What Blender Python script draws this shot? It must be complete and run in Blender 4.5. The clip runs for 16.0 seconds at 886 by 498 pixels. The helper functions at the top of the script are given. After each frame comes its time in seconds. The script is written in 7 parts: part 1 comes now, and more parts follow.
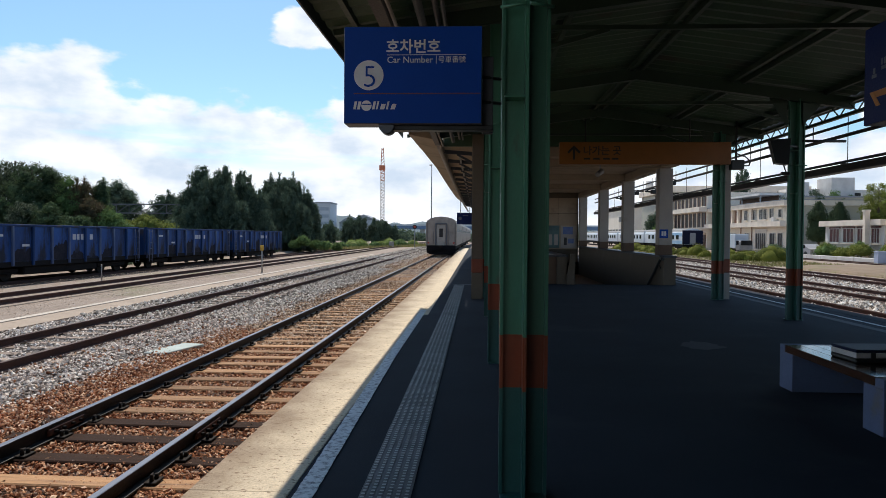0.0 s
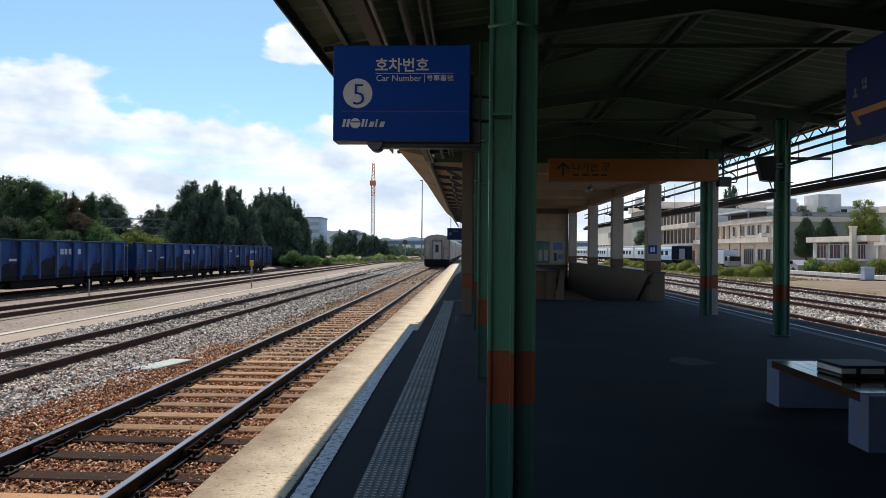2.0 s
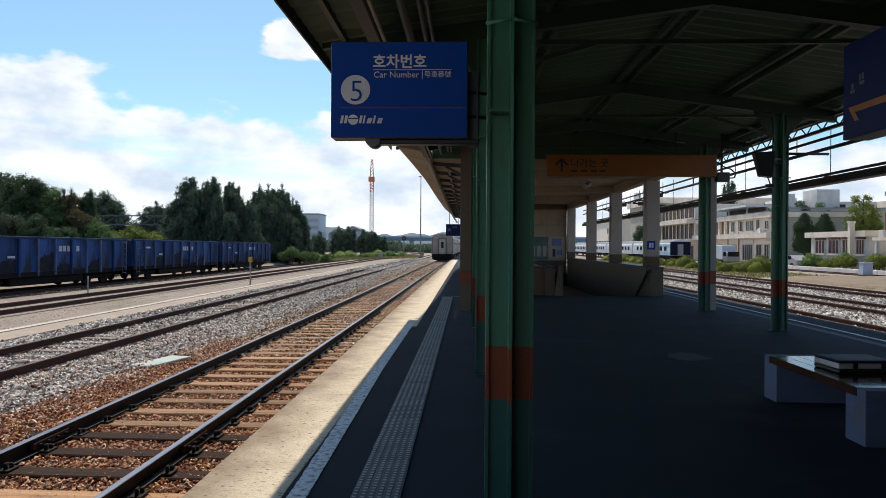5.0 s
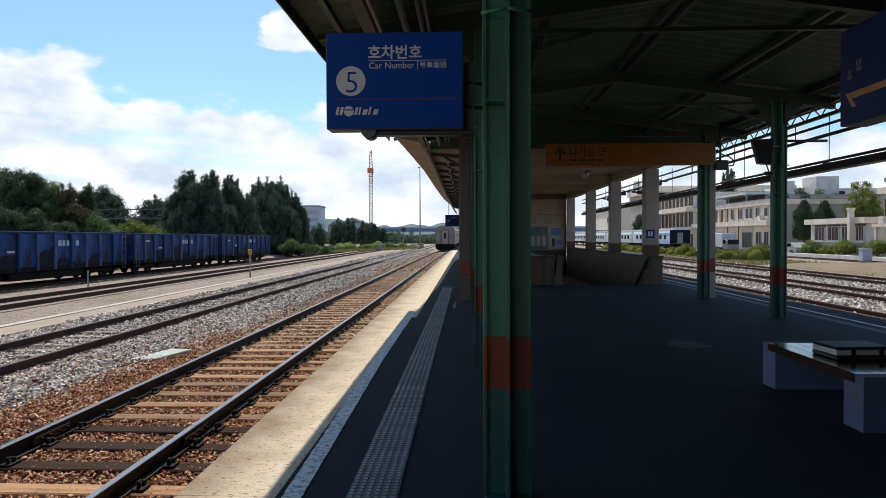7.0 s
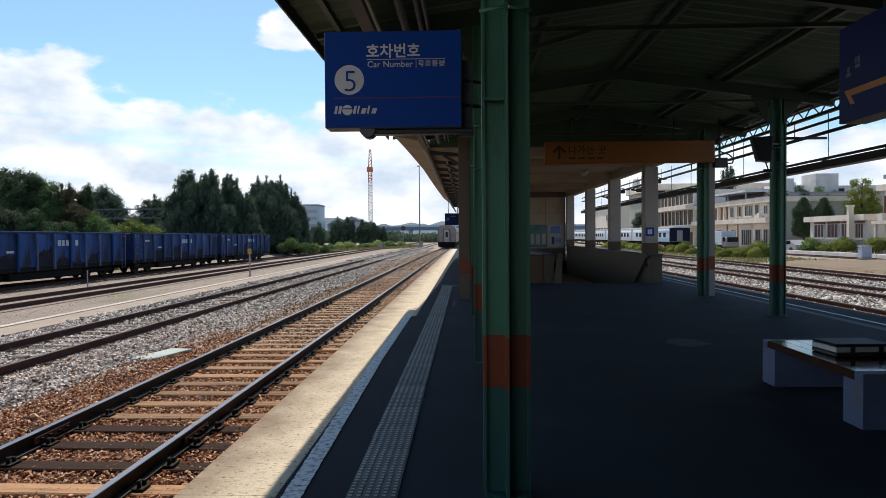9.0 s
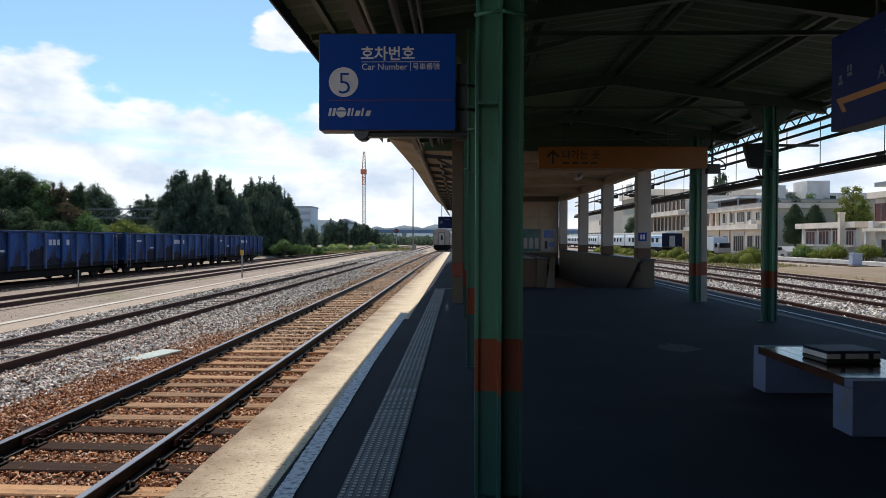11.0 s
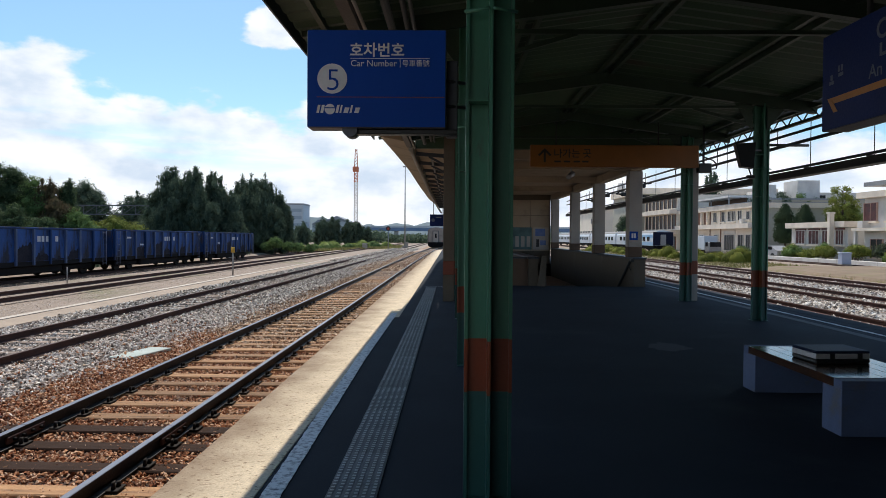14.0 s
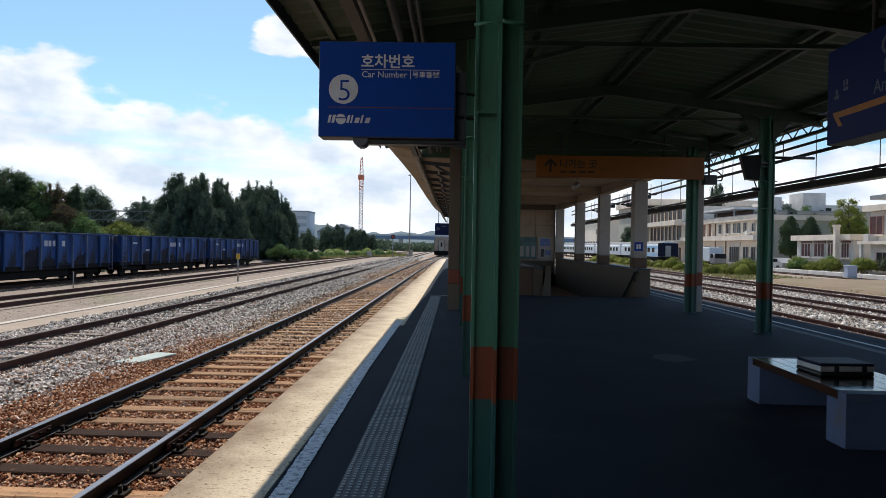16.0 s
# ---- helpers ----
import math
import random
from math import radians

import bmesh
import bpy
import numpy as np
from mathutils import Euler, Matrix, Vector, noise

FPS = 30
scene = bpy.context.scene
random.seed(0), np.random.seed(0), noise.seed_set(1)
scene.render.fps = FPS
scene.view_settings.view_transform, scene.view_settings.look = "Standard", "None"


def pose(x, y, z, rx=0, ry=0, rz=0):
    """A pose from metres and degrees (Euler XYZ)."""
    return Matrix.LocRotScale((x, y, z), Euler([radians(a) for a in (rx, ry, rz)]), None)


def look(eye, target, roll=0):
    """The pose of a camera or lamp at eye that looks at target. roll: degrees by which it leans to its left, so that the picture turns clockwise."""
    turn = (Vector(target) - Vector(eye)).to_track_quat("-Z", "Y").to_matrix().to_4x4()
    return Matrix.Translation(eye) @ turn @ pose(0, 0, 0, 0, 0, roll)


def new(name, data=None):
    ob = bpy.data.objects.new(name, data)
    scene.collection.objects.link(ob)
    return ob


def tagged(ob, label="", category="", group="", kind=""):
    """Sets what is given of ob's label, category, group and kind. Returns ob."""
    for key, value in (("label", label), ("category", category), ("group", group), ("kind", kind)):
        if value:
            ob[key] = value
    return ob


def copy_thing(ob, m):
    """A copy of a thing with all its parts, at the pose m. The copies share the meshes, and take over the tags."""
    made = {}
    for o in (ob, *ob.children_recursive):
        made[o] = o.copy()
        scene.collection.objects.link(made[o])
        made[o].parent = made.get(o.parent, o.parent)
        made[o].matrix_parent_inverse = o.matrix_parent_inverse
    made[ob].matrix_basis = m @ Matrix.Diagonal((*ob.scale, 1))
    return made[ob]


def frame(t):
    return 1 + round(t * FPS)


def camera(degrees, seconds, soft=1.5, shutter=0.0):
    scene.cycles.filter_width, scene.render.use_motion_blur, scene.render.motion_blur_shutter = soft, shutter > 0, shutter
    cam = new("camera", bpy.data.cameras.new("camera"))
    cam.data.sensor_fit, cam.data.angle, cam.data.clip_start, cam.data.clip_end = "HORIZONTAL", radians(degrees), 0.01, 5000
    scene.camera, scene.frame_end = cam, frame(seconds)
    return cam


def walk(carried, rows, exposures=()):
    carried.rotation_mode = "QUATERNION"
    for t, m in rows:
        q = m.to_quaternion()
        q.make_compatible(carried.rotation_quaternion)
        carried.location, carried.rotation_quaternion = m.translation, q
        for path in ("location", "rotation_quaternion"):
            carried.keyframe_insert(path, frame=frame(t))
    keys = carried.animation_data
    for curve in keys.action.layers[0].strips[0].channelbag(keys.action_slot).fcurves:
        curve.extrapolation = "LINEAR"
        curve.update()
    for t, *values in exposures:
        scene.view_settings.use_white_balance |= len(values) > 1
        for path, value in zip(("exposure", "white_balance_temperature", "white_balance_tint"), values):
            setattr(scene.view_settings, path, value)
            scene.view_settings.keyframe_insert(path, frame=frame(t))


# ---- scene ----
cam = camera(65.0, 16.0, soft=0.85)
PATH = [
    (0, (-0.01, 0.037, 1.507), (-0.108, 2.034, 1.465), 0.4),
    (0.5, (-0.008, 0.036, 1.505), (-0.09, 2.034, 1.462), 0.6),
    (1, (-0.002, 0.036, 1.508), (-0.074, 2.035, 1.482), 0.5),
    (1.5, (0.001, 0.024, 1.512), (-0.073, 2.023, 1.503), 0.5),
    (2, (0.005, 0.013, 1.514), (-0.066, 2.011, 1.516), 0.5),
    (2.5, (0.009, 0.005, 1.515), (-0.072, 2.003, 1.516), 0.6),
    (3, (0.004, 0.006, 1.517), (-0.068, 2.005, 1.521), 0.7),
    (3.5, (0.005, 0.005, 1.517), (-0.049, 2.004, 1.517), 0.7),
    (4, (0.003, 0.006, 1.514), (-0.054, 2.005, 1.514), 0.7),
    (6.5, (0.024, 0.003, 1.516), (-0.052, 2.001, 1.484), -0.2),
    (7, (0.025, 0.003, 1.516), (-0.042, 2.002, 1.48), -0.2),
    (7.5, (0.028, 0.003, 1.513), (-0.037, 2.002, 1.473), -0.2),
    (8, (0.025, 0.004, 1.516), (-0.042, 2.002, 1.479), -0.2),
    (8.5, (0.024, 0.003, 1.516), (-0.041, 2.002, 1.478), -0.2),
    (9, (0.028, 0.003, 1.516), (-0.038, 2.001, 1.476), -0.4),
    (11.5, (0.031, 0.011, 1.517), (-0.007, 2.01, 1.487), 0.4),
    (12, (0.035, 0.019, 1.518), (0.008, 2.018, 1.473), 0.4),
    (12.5, (0.041, 0.023, 1.521), (0.009, 2.022, 1.481), 0.4),
    (13, (0.044, 0.028, 1.522), (0.015, 2.027, 1.486), 0.3),
    (13.5, (0.043, 0.043, 1.52), (0.021, 2.043, 1.484), 0.5),
    (14, (0.044, 0.044, 1.522), (0.021, 2.044, 1.485), 0.4),
    (14.5, (0.046, 0.044, 1.52), (0.022, 2.043, 1.471), 0.4),
    (15, (0.044, 0.031, 1.523), (0.015, 2.031, 1.49), 0.6),
    (15.5, (0.037, 0.008, 1.525), (0.002, 2.008, 1.513), 0.9),
    (16, (0.026, -0.006, 1.523), (-0.01, 1.993, 1.511), 1.0),]
walk(cam, [(t, look(eye, target, roll)) for t, eye, target, roll in PATH])

# ---- light ----
SUN_TO = Vector((-0.172, 0.64, 1.0)).normalized()
scene.view_settings.exposure = 0.0
sun_data = bpy.data.lights.new("sun", "SUN")
sun_data.energy, sun_data.angle, sun_data.color = 4.7, radians(0.53), (1.0, 0.91, 0.795)
sun = new("sun", sun_data)
sun.matrix_world = look((0, 0, 60), Vector((0, 0, 60)) - SUN_TO)


def build_world():
    world = bpy.data.worlds.new("sky")
    scene.world = world
    world.use_nodes = True
    nt = world.node_tree
    nt.nodes.clear()
    N, L = nt.nodes.new, nt.links.new

    def math_node(op, a, b=None, clamp=False):
        n = N("ShaderNodeMath")
        n.operation, n.use_clamp = op, clamp
        for k, v in enumerate((a, b)):
            if v is None:
                continue
            if isinstance(v, (int, float)):
                n.inputs[k].default_value = v
            else:
                L(v, n.inputs[k])
        return n.outputs[0]

    def smooth(v, lo, hi):
        n = N("ShaderNodeMapRange")
        n.interpolation_type = "SMOOTHSTEP"
        L(v, n.inputs[0])
        n.inputs[1].default_value, n.inputs[2].default_value = lo, hi
        return n.outputs[0]

    sky = N("ShaderNodeTexSky")
    sky.sky_type, sky.sun_disc = "NISHITA", False
    sky.sun_elevation = math.asin(SUN_TO.z)
    sky.sun_rotation = math.atan2(SUN_TO.x, SUN_TO.y)
    sky.altitude, sky.air_density, sky.dust_density, sky.ozone_density = 100, 1.0, 0.8, 1.2
    co = N("ShaderNodeTexCoord")
    sep = N("ShaderNodeSeparateXYZ")
    L(co.outputs["Generated"], sep.inputs[0])
    x, y, z = sep.outputs
    # direction as azimuth from straight ahead and slope above the horizon
    az = math_node("ARCTAN2", x, y)
    flat = math_node("SQRT", math_node("ADD", math_node("MULTIPLY", x, x), math_node("MULTIPLY", y, y)))
    el = math_node("DIVIDE", z, math_node("MAXIMUM", flat, 0.12))
    vec = N("ShaderNodeCombineXYZ")
    L(math_node("MULTIPLY", az, 6.0), vec.inputs[0])
    L(math_node("MULTIPLY", el, 11.0), vec.inputs[1])
    big = N("ShaderNodeTexNoise")
    L(vec.outputs[0], big.inputs["Vector"])
    big.inputs["Scale"].default_value, big.inputs["Detail"].default_value, big.inputs["Roughness"].default_value = 1.35, 10.0, 0.50
    soft_n = N("ShaderNodeTexNoise")
    L(vec.outputs[0], soft_n.inputs["Vector"])
    soft_n.inputs["Scale"].default_value, soft_n.inputs["Detail"].default_value = 1.6, 7.0
    # a bank of cumulus that climbs to the left, thinning upwards, and one small cloud above it
    bank = math_node("ADD", 0.186, math_node("MULTIPLY", math_node("MAXIMUM", math_node("SUBTRACT", math_node("MULTIPLY", az, -1.0), 0.36), 0.0), 0.16))
    bank = math_node("MINIMUM", bank, 0.34)
    bank = math_node("SUBTRACT", bank, math_node("MULTIPLY", smooth(az, 0.22, 0.42), 0.050))
    drop = math_node("SUBTRACT", bank, el)
    cover = math_node("ADD", math_node("MULTIPLY", math_node("SUBTRACT", big.outputs[0], 0.5), 0.46), math_node("MULTIPLY", drop, 1.9))
    def small_cloud(at_az, at_el, wide, tall):
        da = math_node("DIVIDE", math_node("SUBTRACT", az, at_az), wide)
        de = math_node("DIVIDE", math_node("SUBTRACT", el, at_el), tall)
        p = math_node("SUBTRACT", 1.0, math_node("ADD", math_node("MULTIPLY", da, da), math_node("MULTIPLY", de, de)))
        return math_node("ADD", math_node("MULTIPLY", p, 0.10), math_node("MULTIPLY", math_node("SUBTRACT", big.outputs[0], 0.5), 0.5))

    puff = math_node("MAXIMUM", small_cloud(-0.248, 0.287, 0.056, 0.031), small_cloud(0.52, 0.160, 0.060, 0.026))
    # paler streaks low in the bank
    sv = N("ShaderNodeCombineXYZ")
    L(math_node("MULTIPLY", az, 4.0), sv.inputs[0])
    L(math_node("MULTIPLY", el, 26.0), sv.inputs[1])
    streak = N("ShaderNodeTexNoise")
    L(sv.outputs[0], streak.inputs["Vector"])
    streak.inputs["Scale"].default_value, streak.inputs["Detail"].default_value, streak.inputs["Roughness"].default_value = 1.0, 5.0, 0.5
    gap = math_node("MULTIPLY", smooth(streak.outputs[0], 0.47, 0.66), smooth(el, 0.05, 0.13))
    gap = math_node("MULTIPLY", gap, smooth(drop, 0.03, 0.08))
    mask = math_node("MAXIMUM", smooth(cover, 0.0, 0.050), smooth(puff, 0.0, 0.040))
    mask = math_node("MULTIPLY", mask, math_node("SUBTRACT", 1.0, math_node("MULTIPLY", gap, 0.75)))
    shade = smooth(soft_n.outputs[0], 0.30, 0.62)
    ramp = N("ShaderNodeMix")
    ramp.data_type = "RGBA"
    L(shade, ramp.inputs[0])
    ramp.inputs[6].default_value = (6.4, 7.6, 9.2, 1)
    ramp.inputs[7].default_value = (10.5, 10.8, 11.2, 1)
    mix = N("ShaderNodeMix")
    mix.data_type = "RGBA"
    L(mask, mix.inputs[0])
    tint = N("ShaderNodeMix")
    tint.data_type, tint.blend_type = "RGBA", "MULTIPLY"
    tint.inputs[0].default_value = 1.0
    L(sky.outputs[0], tint.inputs[6])
    tint.inputs[7].default_value = (1.03, 1.33, 1.43, 1)
    L(tint.outputs[2], mix.inputs[6])
    L(ramp.outputs[2], mix.inputs[7])
    bg = N("ShaderNodeBackground")
    bg.inputs[1].default_value = 0.10
    L(mix.outputs[2], bg.inputs[0])
    out = N("ShaderNodeOutputWorld")
    L(bg.outputs[0], out.inputs[0])


build_world()

# ---- materials ----
def mat(name, base, dark=None, rough=0.7, metal=0.0, scale=3.0, fine=40.0, mix=0.5, bump=0.15, stretch=(1, 1, 1), spec=0.5,
        stain=None, stain_scale=0.8, stain_lo=0.55, stain_hi=0.7, vary=0.0, coords="Object", bump_scale=None):
    """Two scales of colour variation, an optional stain with its own shape, bump, and a change from piece to piece."""
    m = bpy.data.materials.new(name)
    m.use_nodes = True
    nt = m.node_tree
    N, L = nt.nodes.new, nt.links.new
    b = nt.nodes["Principled BSDF"]
    dark = dark or tuple(c * 0.72 for c in base)
    co = N("ShaderNodeTexCoord")
    mp = N("ShaderNodeMapping")
    mp.inputs["Scale"].default_value = stretch
    if coords == "World":
        L(N("ShaderNodeNewGeometry").outputs["Position"], mp.inputs[0])
    else:
        L(co.outputs[coords], mp.inputs[0])

    def noise_node(sc, det=5.0, rough_=0.6):
        n = N("ShaderNodeTexNoise")
        n.inputs["Scale"].default_value, n.inputs["Detail"].default_value, n.inputs["Roughness"].default_value = sc, det, rough_
        L(mp.outputs[0], n.inputs["Vector"])
        return n.outputs[0]

    def mixrgb(f, a, c, kind="MIX"):
        n = N("ShaderNodeMix")
        n.data_type, n.blend_type = "RGBA", kind
        for k, v in ((0, f), (6, a), (7, c)):
            if isinstance(v, (int, float)):
                n.inputs[k].default_value = v
            elif isinstance(v, tuple):
                n.inputs[k].default_value = (*v, 1) if len(v) == 3 else v
            else:
                L(v, n.inputs[k])
        return n.outputs[2]

    def ranged(v, lo, hi, a=0.0, c=1.0):
        n = N("ShaderNodeMapRange")
        L(v, n.inputs[0])
        for k, q in ((1, lo), (2, hi), (3, a), (4, c)):
            n.inputs[k].default_value = q
        return n.outputs[0]

    big, small = noise_node(scale), noise_node(fine, 4.0, 0.7)
    col = mixrgb(ranged(big, 0.3, 0.7), base, dark)
    col = mixrgb(ranged(small, 0.3, 0.7, 0.0, mix), col, tuple(c * 0.55 for c in base))
    if stain:
        col = mixrgb(ranged(noise_node(stain_scale, 7.0, 0.62), stain_lo, stain_hi), col, stain)
    if vary:
        inf = N("ShaderNodeObjectInfo")
        hs = N("ShaderNodeHueSaturation")
        L(ranged(inf.outputs["Random"], 0, 1, 1 - vary, 1 + vary), hs.inputs["Value"])
        L(col, hs.inputs["Color"])
        col = hs.outputs[0]
    L(col, b.inputs["Base Color"])
    L(ranged(small, 0.2, 0.8, max(rough - 0.12, 0.02), min(rough + 0.12, 1.0)), b.inputs["Roughness"])
    b.inputs["Metallic"].default_value = metal
    b.inputs["Specular IOR Level"].default_value = spec
    if bump:
        bp = N("ShaderNodeBump")
        bp.inputs["Strength"].default_value, bp.inputs["Distance"].default_value = bump, bump_scale or 0.01
        L(small, bp.inputs["Height"])
        L(bp.outputs[0], b.inputs["Normal"])
    return m


def island_mat(name, cols, rough=0.9, fine=30.0, grain=0.3, spec=0.25):
    """Stones and leaves: a colour for each island of the mesh, with grain."""
    m = bpy.data.materials.new(name)
    m.use_nodes = True
    nt = m.node_tree
    N, L = nt.nodes.new, nt.links.new
    b = nt.nodes["Principled BSDF"]
    geo = N("ShaderNodeNewGeometry")
    ramp = N("ShaderNodeValToRGB")
    e = ramp.color_ramp.elements
    while len(e) < len(cols):
        e.new(0.5)
    for k, c in enumerate(cols):
        e[k].position, e[k].color = k / (len(cols) - 1), (*c, 1)
    L(geo.outputs["Random Per Island"], ramp.inputs[0])
    tex = N("ShaderNodeTexNoise")
    tex.inputs["Scale"].default_value = fine
    L(geo.outputs["Position"], tex.inputs["Vector"])
    mixn = N("ShaderNodeMix")
    mixn.data_type, mixn.blend_type = "RGBA", "MULTIPLY"
    mixn.inputs[0].default_value = grain
    L(ramp.outputs[0], mixn.inputs[6])
    L(tex.outputs[0], mixn.inputs[7])
    L(mixn.outputs[2], b.inputs["Base Color"])
    b.inputs["Roughness"].default_value = rough
    b.inputs["Specular IOR Level"].default_value = spec
    return m


def leaf_mat(name, cols):
    m = island_mat(name, cols, rough=0.8, fine=0.6, grain=0.5, spec=0.12)
    nt = m.node_tree
    b = nt.nodes["Principled BSDF"]
    tr = nt.nodes.new("ShaderNodeBsdfTranslucent")
    src = b.inputs["Base Color"].links[0].from_socket
    nt.links.new(src, tr.inputs[0])
    mx = nt.nodes.new("ShaderNodeMixShader")
    mx.inputs[0].default_value = 0.32
    nt.links.new(b.outputs[0], mx.inputs[1])
    nt.links.new(tr.outputs[0], mx.inputs[2])
    nt.links.new(mx.outputs[0], nt.nodes["Material Output"].inputs[0])
    return m


def plain(name, base, rough=0.5, metal=0.0, vary=0.0):
    return mat(name, base, rough=rough, metal=metal, scale=6, fine=90, mix=0.12, bump=0.03, vary=vary)


M = {}
M["asphalt"] = mat("dark_asphalt", (0.0262, 0.0335, 0.046), (0.0165, 0.0215, 0.031), rough=0.9, spec=0.16, scale=0.7, fine=120, mix=0.5, bump=0.25, coords="World",
                   stain=(0.033, 0.038, 0.047), stain_scale=0.5, stain_lo=0.56, stain_hi=0.68)
M["coping"] = mat("worn_concrete", (0.88, 0.75, 0.56), (0.66, 0.545, 0.39), rough=0.9, scale=2.6, fine=70, mix=0.95, bump=1.0, coords="World", stretch=(0.75, 1.15, 1),
                  stain=(0.22, 0.155, 0.10), stain_scale=26.0, stain_lo=0.575, stain_hi=0.65)




def brake_dust(m, x_edge, reach, colour):
    """Brown dust that has settled along the track edge, with a ragged limit."""
    nt = m.node_tree
    N, L = nt.nodes.new, nt.links.new
    b = nt.nodes["Principled BSDF"]
    src = b.inputs["Base Color"].links[0].from_socket
    geo, sep = N("ShaderNodeNewGeometry"), N("ShaderNodeSeparateXYZ")
    L(geo.outputs["Position"], sep.inputs[0])
    tex = N("ShaderNodeTexNoise")
    tex.inputs["Scale"].default_value, tex.inputs["Detail"].default_value = 2.4, 8.0
    L(geo.outputs["Position"], tex.inputs["Vector"])
    wob = N("ShaderNodeMath")
    wob.operation = "MULTIPLY_ADD"
    L(tex.outputs[0], wob.inputs[0])
    wob.inputs[1].default_value = -reach * 1.6
    L(sep.outputs[0], wob.inputs[2])
    rg = N("ShaderNodeMapRange")
    L(wob.outputs[0], rg.inputs[0])
    rg.inputs[1].default_value, rg.inputs[2].default_value = x_edge - reach * 0.9, x_edge + reach * 0.35
    rg.inputs[3].default_value, rg.inputs[4].default_value = 0.85, 0.0
    mx = N("ShaderNodeMix")
    mx.data_type = "RGBA"
    L(rg.outputs[0], mx.inputs[0])
    L(src, mx.inputs[6])
    mx.inputs[7].default_value = (*colour, 1)
    L(mx.outputs[2], b.inputs["Base Color"])


brake_dust(M["coping"], -1.69, 0.44, (0.17, 0.105, 0.06))
M["kerb_pale"] = mat("pale_kerb_concrete", (0.60, 0.53, 0.45), (0.44, 0.38, 0.315), rough=0.9, scale=1.2, fine=20, mix=0.3, bump=0.2, coords="World")
M["concrete"] = mat("grey_concrete", (0.40, 0.38, 0.34), rough=0.9, scale=1.5, fine=40, mix=0.3, bump=0.25, coords="World", stain=(0.2, 0.19, 0.17), stain_scale=1.0, stain_lo=0.58, stain_hi=0.75)
M["white_paint"] = mat("worn_white_paint", (0.80, 0.81, 0.82), (0.68, 0.70, 0.72), rough=0.75, scale=3, fine=60, mix=0.3, bump=0.15, coords="World",
                       stain=(0.10, 0.10, 0.12), stain_scale=24.0, stain_lo=0.47, stain_hi=0.70)
M["faded_line"] = mat("faded_line_paint", (0.085, 0.09, 0.097), (0.05, 0.054, 0.06), rough=0.85, scale=3, fine=60, mix=0.3, bump=0.1, coords="World")
M["tactile"] = mat("grey_tactile_tile", (0.22, 0.225, 0.225), (0.15, 0.155, 0.155), rough=0.75, scale=4, fine=70, mix=0.4, bump=0.2, vary=0.15)
M["tactile_top"] = mat("worn_tactile_dot", (0.56, 0.56, 0.53), (0.46, 0.46, 0.44), rough=0.6, scale=4, fine=70, mix=0.2, bump=0.1, vary=0.1)
M["rail_side"] = mat("dark_rail_steel", (0.012, 0.012, 0.016), (0.007, 0.007, 0.009), rough=0.48, metal=0.3, scale=2, fine=50, mix=0.4, bump=0.15, spec=0.3, coords="World")
M["rail_side_rust"] = mat("red_rusty_rail_steel", (0.082, 0.032, 0.024), (0.046, 0.020, 0.016), rough=0.8, metal=0.1, scale=2, fine=50, mix=0.4, bump=0.2, coords="World")
M["rail_top"] = mat("polished_rail_head", (0.16, 0.165, 0.19), (0.10, 0.10, 0.115), rough=0.42, metal=1.0, scale=2, fine=60, mix=0.15, bump=0.03, coords="World", stretch=(1, 0.05, 1))
M["rail_top_dull"] = mat("dull_rail_head", (0.075, 0.042, 0.032), rough=0.65, metal=0.4, scale=2, fine=60, mix=0.2, bump=0.05, coords="World", stretch=(1, 0.05, 1))
M["sleeper"] = mat("timber_sleeper", (0.48, 0.265, 0.125), (0.22, 0.12, 0.06), rough=0.9, scale=1.9, fine=26, mix=0.8, bump=0.7, stretch=(0.6, 5, 5), vary=0.38, coords="Object",
                   stain=(0.13, 0.075, 0.045), stain_scale=2.4, stain_lo=0.54, stain_hi=0.70)
M["sleeper_dark"] = mat("tarred_sleeper", (0.060, 0.032, 0.021), (0.030, 0.017, 0.012), rough=0.9, spec=0.12, scale=2, fine=30, mix=0.5, bump=0.35, stretch=(0.6, 6, 6), vary=0.2)
M["sleeper_con"] = mat("weathered_sleeper", (0.36, 0.275, 0.215), (0.22, 0.165, 0.13), rough=0.9, scale=2, fine=30, mix=0.4, bump=0.3, stretch=(0.6, 4, 4), vary=0.25)
M["iron"] = mat("black_iron", (0.018, 0.014, 0.012), rough=0.75, metal=0.3, scale=5, fine=60, mix=0.4, bump=0.2, spec=0.2)
M["ballast_far"] = mat("ballast_bed", (0.46, 0.41, 0.37), (0.27, 0.235, 0.21), rough=0.95, scale=1.1, fine=16, mix=1.0, bump=1.0, coords="World", bump_scale=0.05,
                       stain=(0.34, 0.25, 0.18), stain_scale=0.35, stain_lo=0.5, stain_hi=0.66)
# near rusty bed: shade in the gaps between stones is put into its colour
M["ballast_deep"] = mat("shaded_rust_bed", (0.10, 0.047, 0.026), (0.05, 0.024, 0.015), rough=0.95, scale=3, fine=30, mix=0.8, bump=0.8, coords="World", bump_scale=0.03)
# dark track bed, its colour deepened further for the shade under the wagons
M["ballast_shaded"] = mat("shaded_dark_bed", (0.085, 0.068, 0.058), (0.04, 0.034, 0.03), rough=0.9, scale=1.2, fine=14, mix=0.8, bump=0.8, coords="World", bump_scale=0.04,
                         stain=(0.30, 0.24, 0.18), stain_scale=0.7, stain_lo=0.60, stain_hi=0.68)
